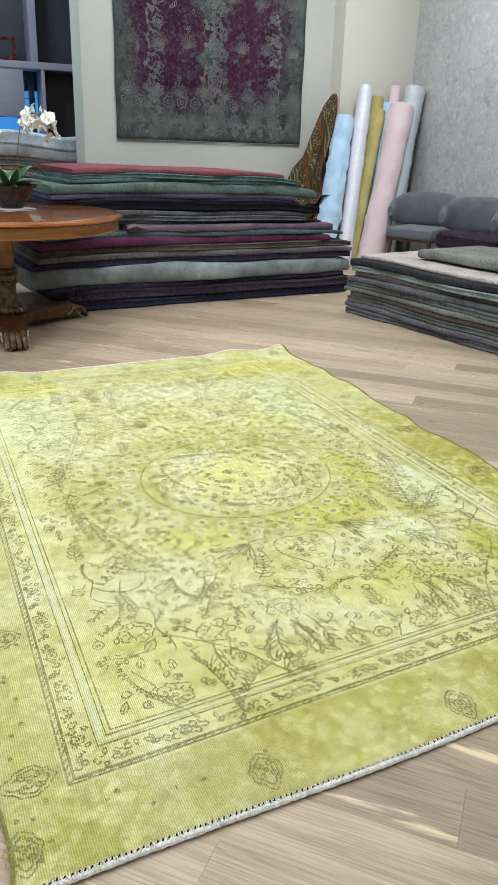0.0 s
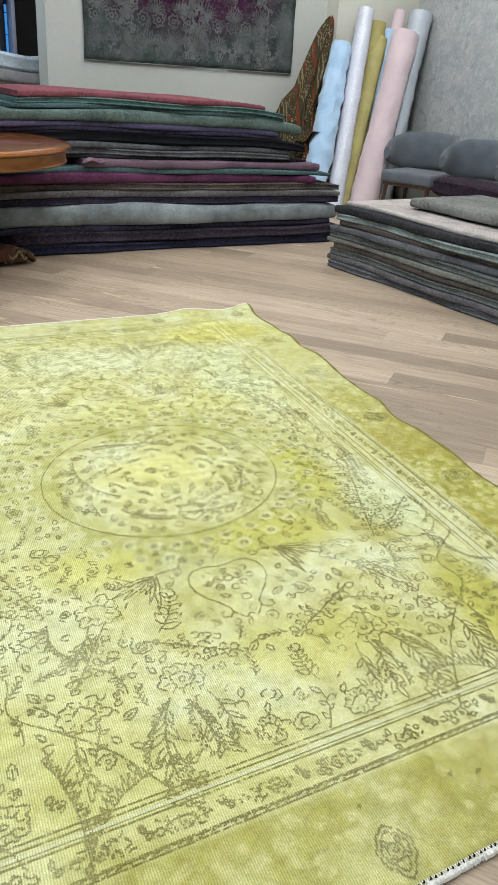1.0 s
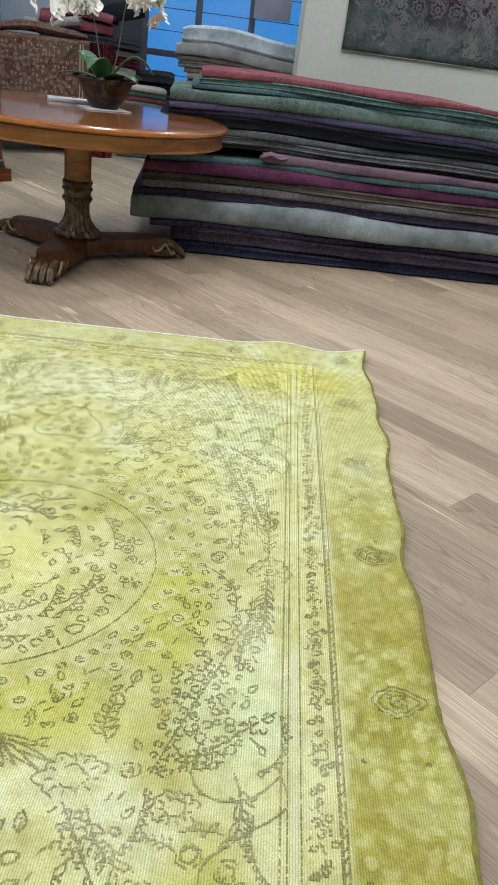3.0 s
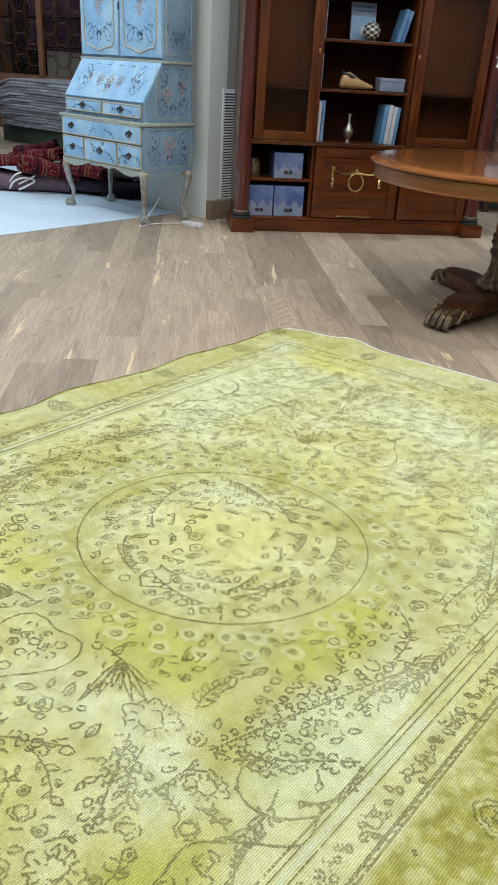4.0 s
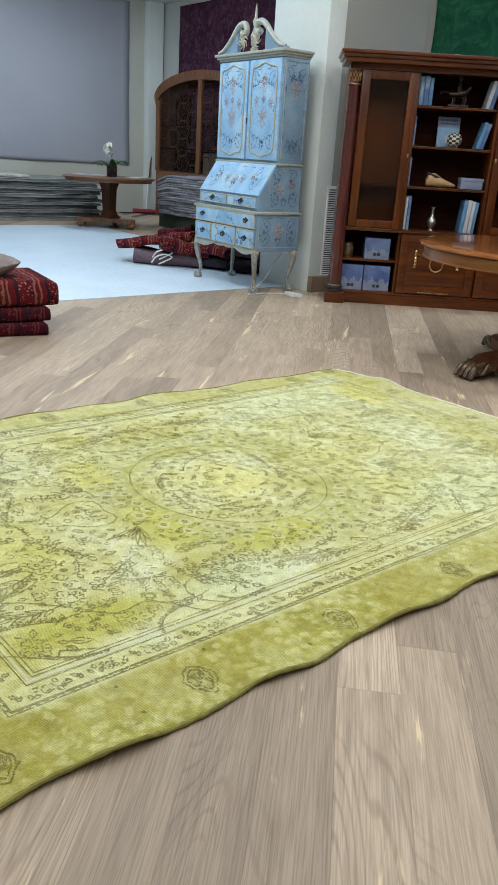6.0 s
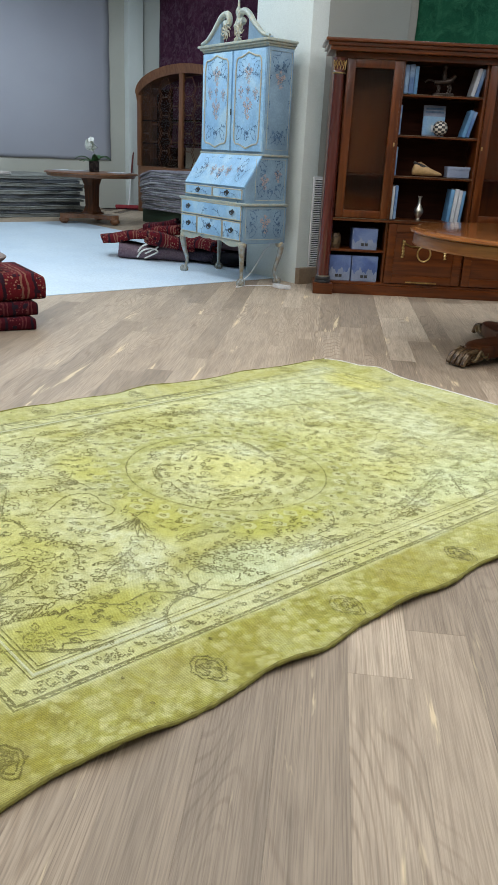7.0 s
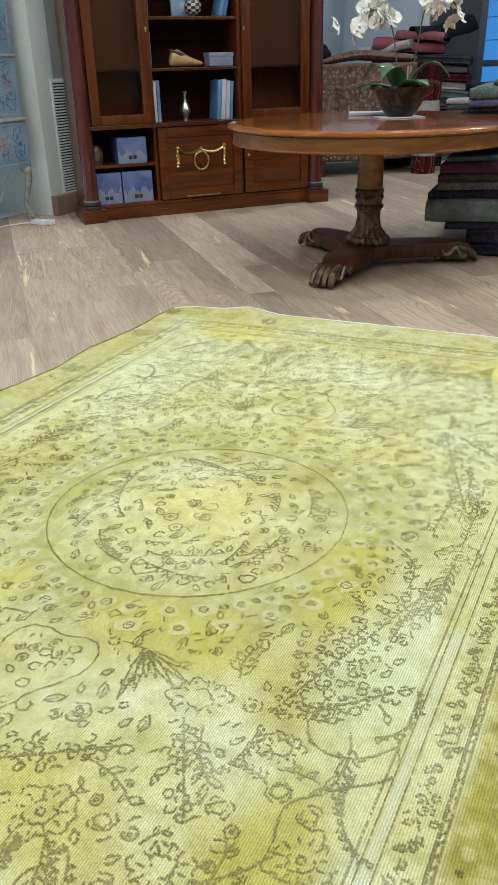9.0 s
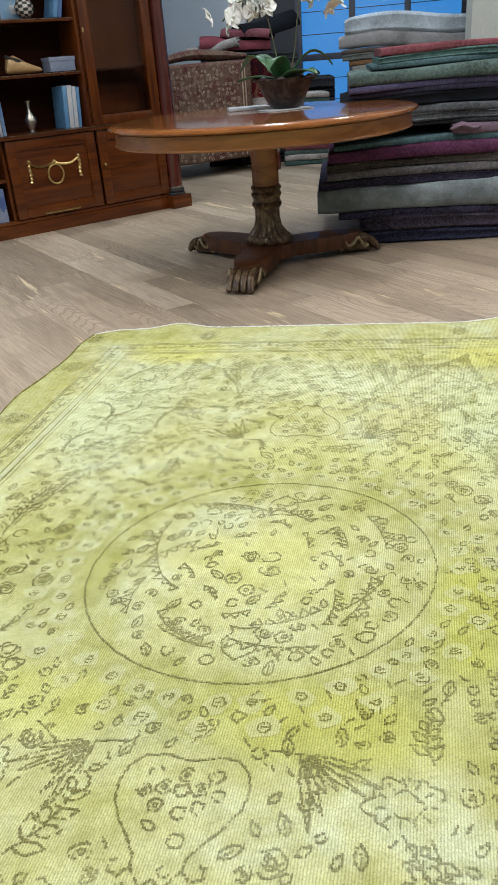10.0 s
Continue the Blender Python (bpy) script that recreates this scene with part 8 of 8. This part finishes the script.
# heap of folded red carpets behind the secretary
HEAP = pose(-4.45, 4.92, 0.006, 0, 0, 38)
def folded_over(length, width, turns, thick, gap, seed):
    """A carpet folded over itself in flat turns: a thick ribbon wound in section and drawn out along x, ends crumpled."""
    line, n = [], int(26 * turns)
    for k in range(n + 1):
        t = k / 26
        a = 2 * math.pi * t
        h = gap * (0.55 + t)
        w = width / 2 * (0.72 + 0.28 * t / turns)
        ca, sa = math.cos(a), math.sin(a)
        line.append((w * math.copysign(abs(ca) ** 0.45, ca), h * math.copysign(abs(sa) ** 0.8, sa)))
    loops = []
    for i in range(31):
        u = i / 30
        x = length * (u - 0.5)
        ring = []
        for side in (1, -1):
            order = range(len(line)) if side > 0 else range(len(line) - 1, -1, -1)
            for k in order:
                y, z = line[k]
                y0, z0 = line[max(k - 1, 0)]
                y1, z1 = line[min(k + 1, len(line) - 1)]
                d = math.hypot(y1 - y0, z1 - z0) + 1e-6
                oy, oz = -(z1 - z0) / d * thick / 2 * side, (y1 - y0) / d * thick / 2 * side
                crump = noise.noise(Vector((4.0 * x + seed, 5.0 * y, 3.0)))
                ring.append((x + 0.03 * noise.noise(Vector((seed, 7 * y, 9 * z))), y + oy + 0.020 * crump, z + oz + (0.024 * crump + 0.012 * math.sin(9 * x + seed)) * min(1.0, (z + 2 * gap) / gap)))
        loops.append(ring)
    return rings(bmesh.new(), loops)


def heap_piece(x0, x1, y, z, th, depth, mt, lb, tilt=0.0, rz=0.0, turns=1.6, seed=1):
    gap = th / (2 * (0.55 + turns))
    ob = top("folded_carpet", folded_over(x1 - x0, depth, turns, 0.62 * gap, gap, seed), mt, HEAP @ pose((x0 + x1) / 2, y + depth / 2, z + th / 2, 0, tilt, rz), lb, "carpet", "heap by the secretary")
    return ob


heap_piece(0.22, 0.98, -0.02, 0.0, 0.17, 0.46, M_MAUVE, "grey mauve carpet folded with a cream edge", 0, 6, 2.0, 81)
heap_piece(0.80, 1.45, 0.05, 0.0, 0.15, 0.56, C_AUB, "dark folded carpet under the secretary", 0, -10, 1.6, 82)
heap_piece(1.30, 1.95, -0.05, 0.0, 0.14, 0.52, M_BLACKYARN, "black folded carpet under the secretary", 0, 4, 1.6, 87)
heap_piece(-0.02, 0.58, 0.04, 0.165, 0.11, 0.36, M_RED, "red patterned carpet folded on the heap", -7, 16, 1.6, 83)
heap_piece(0.40, 0.92, 0.14, 0.22, 0.13, 0.32, M_RED, "rust red patterned carpet folded on top", -11, -14, 1.6, 84)
heap_piece(0.55, 1.05, -0.08, 0.14, 0.15, 0.34, M_RED, "red carpet with cream flowers folded over the heap", 9, 24, 2.0, 85)
heap_piece(0.42, 0.80, 0.22, 0.31, 0.09, 0.24, M_DARKRED, "dark red carpet edge on the heap", -14, 8, 1.6, 86)
heap_piece(0.95, 1.40, -0.02, 0.14, 0.14, 0.38, M_RED, "red carpet folded beside the heap", 8, -20, 1.6, 88)
heap_piece(1.20, 1.65, 0.10, 0.13, 0.12, 0.38, M_MAUVE, "mauve carpet folded under the secretary", 5, 14, 1.6, 89)
for y, z in ((-0.035, 0.0), (-0.02, 0.05)):
    bm = bmesh.new()
    tube(bm, bezier([(0.46, y, 0.03 + z), (0.52, y - 0.02, 0.10 + z), (0.62, y - 0.02, 0.135 + z), (0.70, y - 0.015, 0.11 + z), (0.62, y - 0.02, 0.06 + z), (0.55, y - 0.015, 0.025 + z)], 8), 0.009, 6)
    top("carpet_edge", bm, M_FRINGE, HEAP, "cream bound edge of a folded carpet", "carpet")


# ---- far showroom: second table, piles, vitrine, broom ----
e = empty("side_table", pose(-8.05, 6.75, 0, 0, 0, 20), "round walnut side table on a platform base", "table")
part("tabletop", lathe(bmesh.new(), [(0.001, 0.77), (0.70, 0.77), (0.72, 0.76), (0.72, 0.745), (0.69, 0.74), (0.67, 0.70), (0.60, 0.698)], n=64), M_BACKWOOD, e)
part("column", rings(bmesh.new(), [[(w * math.cos(a), w * math.sin(a), z) for a in (math.pi / 4 + math.pi / 2 * k for k in range(4))] for z, w in ((0.70, 0.17), (0.58, 0.12), (0.27, 0.105), (0.18, 0.14), (0.14, 0.20))]), M_TABLE, e, "square tapered column", False)
bm = bmesh.new()
rings(bm, [[((0.18 + 0.34 * abs(math.cos(1.5 * a)) ** 5) * math.cos(a), (0.18 + 0.34 * abs(math.cos(1.5 * a)) ** 5) * math.sin(a), z) for a in (2 * math.pi * k / 72 for k in range(72))] for z in (0.085, 0.15)])
part("platform", bm, M_BACKWOOD, e)
for a in (0, 120, 240):
    part("bun_foot", ball(bmesh.new(), (0.46 * math.cos(radians(a)), 0.46 * math.sin(radians(a)), 0.055), (0.075, 0.075, 0.055), 16, 10), M_BACKWOOD, e)
orchid("potted_orchid", pose(-8.05, 6.80, 0.771), 1.0, 2, "white orchid in a dark pot on the side table", "tall", 14)
for x, y, rz, lb in ((-8.38, 6.45, 10, "open white papers on the side table"), (-7.75, 7.05, 40, "small pale booklet on the side table"), (-8.25, 6.62, -20, "loose printed sheets on the side table")):
    top("papers", solid((0, 0, 0.006), (0.24, 0.30, 0.012), 0.002), M_PAPER, pose(x, y, 0.771, 0, 0, rz), lb, "papers")
carpet_stack(pose(-9.10, 4.0, 0, 0, 0, 90), [(mt, lb, 0.062, -0.2, 3.1 + 0.05 * (k % 3), 0.02 * (k % 2), 1.2, 1) for k, (mt, lb) in enumerate([(C_STONE, "grey-green folded carpet in the far pile"), (C_SLATE, "slate grey folded carpet in the far pile")] * 5 + [(C_STONE, "grey-green folded carpet in the far pile")])] + [(C_CREAM, "white folded carpet on the far pile", 0.05, 0.0, 1.9, 0.03, 1.1, 0)], "carpets of the far pile")
top("plinth_block", solid((0.55, 0.6, 0.11), (1.4, 1.0, 0.22), 0.01), plain("green_paint", (0.035, 0.065, 0.04), None, 4, 0.5), pose(-8.02, 7.66, 0, 0, 0, 3), "dark green plinth under a pile of carpets", "plinth")
gx = np.linspace(-0.05, 1.75, 24)
for k in range(17):
    bot = 0.222 + 0.036 * k * np.ones_like(gx) - 0.16 * np.maximum(0, 0.25 - gx) ** 1.0 * k / 8
    ob = top("folded_carpet", carpet_mesh(gx - 0.004 * k, bot, np.full(24, 0.036), 0.01 * (k % 2), 1.0, 200 + k, 0, 0), (C_LILACGREY, C_DOVE)[k % 2], pose(-8.02, 7.66, 0, 0, 0, 3), "thin grey carpet in a tall sagging pile", "carpet", "carpets before the vitrine")
e = empty("vitrine_cabinet", pose(-10.2, 8.87, 0, 0, 0, 3), "arched walnut vitrine with lattice glass doors", "cabinet")
W2 = 2.7
part("lower_case", solid((W2 / 2, 0.24, 0.42), (W2, 0.44, 0.84), 0.01), M_BACKWOOD, e)
# same pre-shaded wood inside the vitrine
part("back_panel", solid((W2 / 2, 0.44, 1.5), (W2 - 0.05, 0.02, 1.4), 0.002), M_MAHOGSHADE, e)
arch = [(W2 / 2 - (W2 / 2) * math.cos(math.pi * k / 24), 2.06 + 0.42 * math.sin(math.pi * k / 24)) for k in range(25)]
for y, nm in ((0.03, "arched_crown"),):
    bm = bmesh.new()
    loops = []
    for x, z in arch:
        loops.append([(x, y0, z + dz) for y0, dz in ((-0.04, 0.07), (0.42, 0.07), (0.42, -0.08), (0.0, -0.08), (-0.02, 0.0))])
    rings(bm, loops)
    part(nm, bm, M_BACKWOOD, e)
for x in (0.05, W2 / 2, W2 - 0.05):
    part("stile", solid((x, 0.03, 1.46 + (0.19 if x == W2 / 2 else 0)), (0.11, 0.05, 1.24 + (0.38 if x == W2 / 2 else 0)), 0.006), M_BACKWOOD, e)
for x in (0.0 + 0.02, W2 - 0.02):
    part("side_panel", solid((x, 0.24, 1.46), (0.03, 0.40, 1.24), 0.004), M_BACKWOOD, e)
for d in (0, 1):
    x0 = 0.11 + d * (W2 / 2 - 0.05)
    pn = part("pane", solid((x0 + (W2 / 2 - 0.17) / 2, 0.035, 1.55), (W2 / 2 - 0.17, 0.004, 1.42), 0), M_GLASS, e, "", False)
    bm = bmesh.new()
    for i in range(4):
        for j in range(5):
            cx, cz = x0 + 0.15 + i * 0.30, 0.98 + 0.30 * j + (0.15 if i % 2 else 0)
            if cz < 2.25:
                pts = [(cx + 0.17 * math.cos(a), 0.028, cz + 0.17 * math.sin(a)) for a in (math.pi / 3 * k for k in range(7))]
                tube(bm, pts, 0.0065, 5)
    part("lattice", bm, M_TABLE, pn, "hexagonal wooden lattice")
for k in range(2):
    sh = part("shelf", solid((W2 / 2, 0.25, 1.25 + 0.4 * k), (W2 - 0.1, 0.34, 0.02), 0.002), M_MAHOGSHADE, e)
e = empty("broom", pose(-10.52, 8.86, 0, 0, 0, 0), "red floor broom leaning on the wall", "broom")
part("head", solid((0, 0, 0.055), (0.10, 0.52, 0.06), 0.015, rz=-35), plain("red_bristle", (0.32, 0.03, 0.04), None, 20, 0.8), e)
part("bristles", solid((0, 0, 0.02), (0.08, 0.50, 0.04), 0.004, rz=-35), M_DARKRED, e)
part("handle", tube(bmesh.new(), [(0, 0, 0.08), (-0.10, 0.12, 0.62)], 0.013, 8), M_WHITE, e, "white lower handle")
part("grip", tube(bmesh.new(), [(-0.10, 0.12, 0.60), (-0.25, 0.30, 1.44)], 0.016, 8), plain("red_handle", (0.16, 0.03, 0.025), None, 20, 0.5), e, "dark red upper handle")
top("wall_pipe_trim", solid((-10.77, 9.15, CEILING / 2), (0.16, 0.34, CEILING), 0.02), M_PILLAR, label="white upright pilaster in the far corner", category="trim", kind="structure")


# ---- back space: display bench, piles, shop front ----
BEN = pose(-0.98, 8.40, 0, 0, 0, 42)
e = empty("display_bench", BEN, "low bench covered with an old patterned brown carpet", "bench")
C_PERS = distressed("persian_wool", (0.14, 0.085, 0.06), (0.30, 0.22, 0.17), (0.11, 0.035, 0.035), 7.0, 0.45, 0.56)
bm = bmesh.new()
box(bm, (0.60, 0.30, 0.58), (1.20, 0.60, 0.88), 0.04, seg=4)
cloth = part("carpet_cover", bm, C_PERS, e, "old patterned carpet hanging to the ground")
ik = Ink(33)
for i in range(27):
    for j in range(19):
        if ik.rnd.random() < 0.62 and i < 20:
            ik.flower((0.05 + 0.042 * i + ik.rnd.uniform(-0.012, 0.012), 0.18 + 0.043 * j + ik.rnd.uniform(-0.012, 0.012)), ik.rnd.uniform(0.006, 0.014), 0.004, 5, 0.3 * i, False)
for x in (0.90, 0.93, 1.10):
    ik.line([(x, 0.17), (x, 0.99)], 0.012)
for j in range(16):
    ik.flower((1.015, 0.20 + 0.05 * j), 0.018, 0.008, 5, j)
ik.mesh("pattern", lambda u, v: (u, -0.002, v), M_CREAMLINE, cloth, "small cream repeating ornament")
for x in (0.06, 1.14):
    for y in (0.06, 0.54):
        part("leg", solid((x, y, 0.075), (0.05, 0.05, 0.15), 0.004), M_DARKWOOD, e)
bm = tube(bmesh.new(), bezier([(0.10, 0.30, 1.03), (0.45, 0.28, 1.09), (0.80, 0.26, 1.07), (1.1, 0.28, 1.05)], 8), [0.05 + 0.05 * math.sin(math.pi * k / 24) for k in range(25)], 10, 0.5)
top("throw_rug", bm, C_PERS, BEN, "small brown rug thrown over the bench", "rug")
top("dark_bag", ball(ball(bmesh.new(), (0, 0, 0.08), (0.14, 0.10, 0.085), 16, 10), (0.02, 0.02, 0.13), (0.09, 0.08, 0.06), 14, 8), M_BLACKYARN, BEN @ pose(0.12, 0.42, 1.02), "dark soft bundle on the bench", "bundle")
e = empty("striped_bolster", pose(-0.12, 9.10, 0, 0, 0, 30), "red orange and white striped upright roll", "roll")
for k, mt in enumerate((M_RED, C_CREAM, C_RUST, C_CREAM, M_RED, M_DARKRED)):
    part("stripe", lathe(bmesh.new(), [(0.001, 0.17 * k), (0.12, 0.17 * k), (0.125, 0.17 * k + 0.085), (0.12, 0.17 * k + 0.17), (0.001, 0.17 * k + 0.17)], n=24), mt, e)
bm.free()
FAR = [C_CHAR, C_GREY, M_DARKRED, C_CREAM, C_OLIVE, C_DOVE, C_AUB, C_GREY, C_STONE, C_CREAM, C_DOVE, C_BROWN]
carpet_stack(pose(-0.80, 9.50, 0, 0, 0, 10), [(FAR[(k * 5) % 12], "folded carpet in a mixed pile in the back space", 0.085, -0.05 + 0.02 * (k % 3), 0.95 - 0.03 * (k % 2), 0.02 * (k % 2), 0.7, 1) for k in range(13)], "carpets of the back pile", 0, 16)
PILE = pose(-0.80, 9.50, 1.09, 0, 0, 10)
C_CORAL = cm("coral_wool", (0.36, 0.07, 0.10))
for x, y, z, rz, ry, l, w, th, mt, lb in ((0.30, 0.20, 0.0, 8, 4, 0.72, 0.45, 0.13, C_CORAL, "coral pink carpet folded on the mixed pile"), (0.12, 0.12, 0.0, -14, -6, 0.55, 0.36, 0.10, C_CREAM, "cream striped carpet folded on the mixed pile"),
                                          (0.62, 0.28, 0.10, 20, -10, 0.60, 0.42, 0.20, C_BLACK, "black carpet thrown over the mixed pile"), (0.45, 0.16, 0.11, -10, 8, 0.50, 0.34, 0.10, C_ROSE, "rose red carpet crumpled on the mixed pile")):
    top("folded_carpet", folded_over(l, w, 1.6, 0.018, th / 4.3, 150 + int(100 * x)), mt, PILE @ pose(x, y, z + th / 2, 0, ry, rz), lb, "carpet", "carpets of the back pile")
carpet_stack(pose(-0.12, 9.22, 0, 0, 0, 12), [((C_SEA, C_CREAM, C_GREEN, C_ROSE)[k % 4], "thin striped carpet in a small pile", 0.05, 0.15, 0.62, 0.0, 0.35, 0) for k in range(14)], "carpets of the small back pile", 0, 12)
carpet_stack(pose(0.02, 9.95, 0, 0, 0, 8), [((C_BLACK, C_CHAR, C_AUB)[k % 3], "dark folded carpet in the rear pile", 0.10, 0.0, 0.45, 0.0, 0.7, 1) for k in range(8)], "carpets of the rear pile", 0, 12)
win = empty("window_1", pose(-0.06, 11.02, 0), "tall shop front glazing with pale metal bars at blue dusk", "window", kind="structure")
for x in (0.0, 0.62, 1.24, 1.86, 2.48, 3.10, 3.62):
    part("window_frame", solid((x, 0.0, 1.475), (0.07, 0.06, 2.95), 0.004), plain("lilac_metal", (0.10, 0.10, 0.13), None, 10, 0.4), win)
for z in (0.06, 0.98, 2.10):
    part("window_frame", solid((1.81, 0.0, z), (3.6, 0.056, 0.07 if z < 2 else 0.12), 0.004), M_WHITE if z > 2 else plain("lilac_bar", (0.09, 0.09, 0.12), None, 10, 0.4), win)
for k in range(6):
    part("pane", solid((0.31 + 0.62 * k, 0.01, 1.475), (0.55, 0.006, 2.85), 0), M_GLASS, win, "", False).visible_shadow = False
for k in range(8):
    part("shutter_slat", solid((1.0, 0.14, 0.28 + 0.235 * k), (2.0, 0.012, 0.008), 0.001), M_BLACK, win)
top("backdrop_dusk", solid((0.95, 11.6, 0.9), (2.4, 0.02, 1.8), 0), SCREENBLUE, label="plain blue evening light outside the shop front", category="backdrop", kind="structure")
top("backdrop_night", solid((1.8, 11.9, 1.7), (6.0, 0.02, 3.4), 0), plain("night_grey", (0.03, 0.03, 0.04), None, 2, 0.8), label="dark street outside the shop front", category="backdrop", kind="structure")
LILAC = plain("lilac_board", (0.33, 0.33, 0.40), (0.28, 0.28, 0.35), 6, 0.5)
e = empty("display_shelf", pose(1.20, 10.4, 0), "lilac-white shelf unit with a dark brown back", "shelf")
for z in (2.03, 3.4):
    part("shelf", solid((0.95, 0.2, z), (1.9, 0.40, 0.08), 0.004), LILAC, e)
part("shelf", solid((1.27, 0.2, 0.5), (1.17, 0.37, 0.08), 0.004), LILAC, e)
part("upright", solid((0.57, 0.2, 2.72), (0.09, 0.36, 1.30), 0.004), LILAC, e)
for x in (0.66, 1.88):
    part("upright", solid((x, 0.2, 1.0), (0.04, 0.38, 1.98), 0.004), LILAC, e)
part("front_panel", solid((0.22, 0.03, 1.72), (0.40, 0.03, 0.545), 0.004), LILAC, e, "plain lilac-white panel")
part("back_panel", solid((1.27, 0.40, 1.0), (1.26, 0.02, 1.98), 0.002), plain("umber_panel", (0.030, 0.019, 0.015), None, 4, 0.6), e)
part("back_panel", solid((0.95, 0.40, 2.72), (1.9, 0.02, 1.30), 0.002), plain("slate_panel", (0.045, 0.05, 0.07), None, 4, 0.6), e)
top("red_frame", box(box(box(box(bmesh.new(), (0, 0, 0.02), (0.26, 0.03, 0.03), 0.003), (0, 0, 0.24), (0.26, 0.03, 0.03), 0.003), (-0.115, 0, 0.13), (0.03, 0.03, 0.20), 0.003), (0.115, 0, 0.13), (0.03, 0.03, 0.20), 0.003), M_RED, pose(1.44, 10.52, 2.072), "small empty red picture frame on the shelf", "picture frame")


# ---- oak floor boards ----
BW, GAP = 0.155, 0.0002
fl = top("floor", solid((-2.6, 4.2, -0.0175), (17.0, 14.0, 0.004), 0), M_SLAB, label="wide whitewashed oak floor boards laid diagonally", category="floor", kind="structure")
LENGTHS = (1.1, 1.35, 1.6, 1.85, 2.1, 2.4)


def board_geo(l):
    a, c, w, h = l / 2 - GAP, 0.0003, BW / 2 - GAP / 2, 0.015
    v = [(sx * (a - o), sy * (w - o), z) for z, o in ((-h, 0), (-c, 0), (0, c)) for sx, sy in ((-1, -1), (1, -1), (1, 1), (-1, 1))]
    f = [(8, 9, 10, 11)] + [(4 * r + k, 4 * r + (k + 1) % 4, 4 * r + 4 + (k + 1) % 4, 4 * r + 4 + k) for r in (0, 1) for k in range(4)]
    return v, f


shared = []
for l in LENGTHS:
    v, f = board_geo(l)
    me = bpy.data.meshes.new("board")
    me.from_pydata(v, [], f)
    me.update()
    me.materials.append(M_OAK)
    shared.append(me)
rnd = random.Random(77)
jv, jf, count = [], [], 0
q0 = 2.984 - BW / 2
turn = radians(135)
ca, sa = math.cos(turn), math.sin(turn)
for row in range(-80, 90):
    q = q0 + BW * row
    s = -13.5 + rnd.uniform(0, 2)
    while s < 12.5:
        k = rnd.randrange(6)
        l = LENGTHS[k]
        sc = s + l / 2
        x, y = q * math.sqrt(0.5) + sc * ca, q * math.sqrt(0.5) + sc * sa
        s += l
        half = l / 2 * math.sqrt(0.5)
        if not (-10.85 + half < x < 5.6 - half and -2.6 + half < y < 11.0 - half):
            lo = max(sc - l / 2, (q * math.sqrt(0.5) - 5.6) / -ca, (-2.6 - q * math.sqrt(0.5)) / sa)
            hi = min(sc + l / 2, (q * math.sqrt(0.5) + 10.85) / -ca, (11.0 - q * math.sqrt(0.5)) / sa)
            if hi - lo < 0.12:
                continue
            l, sc = hi - lo, (hi + lo) / 2
            x, y, k = q * math.sqrt(0.5) + sc * ca, q * math.sqrt(0.5) + sc * sa, -1
        near = -2.7 < x < 3.9 and 0.2 < y < 6.3 and not (0.6 < x < 1.75 and 1.6 < y < 3.5)
        if near and count < 300 and k >= 0:
            ob = new("board", shared[k])
            ob.parent = fl
            ob.matrix_basis = pose(x, y, 0, 0, 0, 135)
            count += 1
        else:
            v, f = board_geo(l)
            at = len(jv)
            jv += [(x + a * ca - b * sa, y + a * sa + b * ca, z) for a, b, z in v]
            jf += [tuple(at + i for i in g) for g in f]
tagged(raw("far_boards", jv, jf, M_OAKJ, fl), kind="stuff")
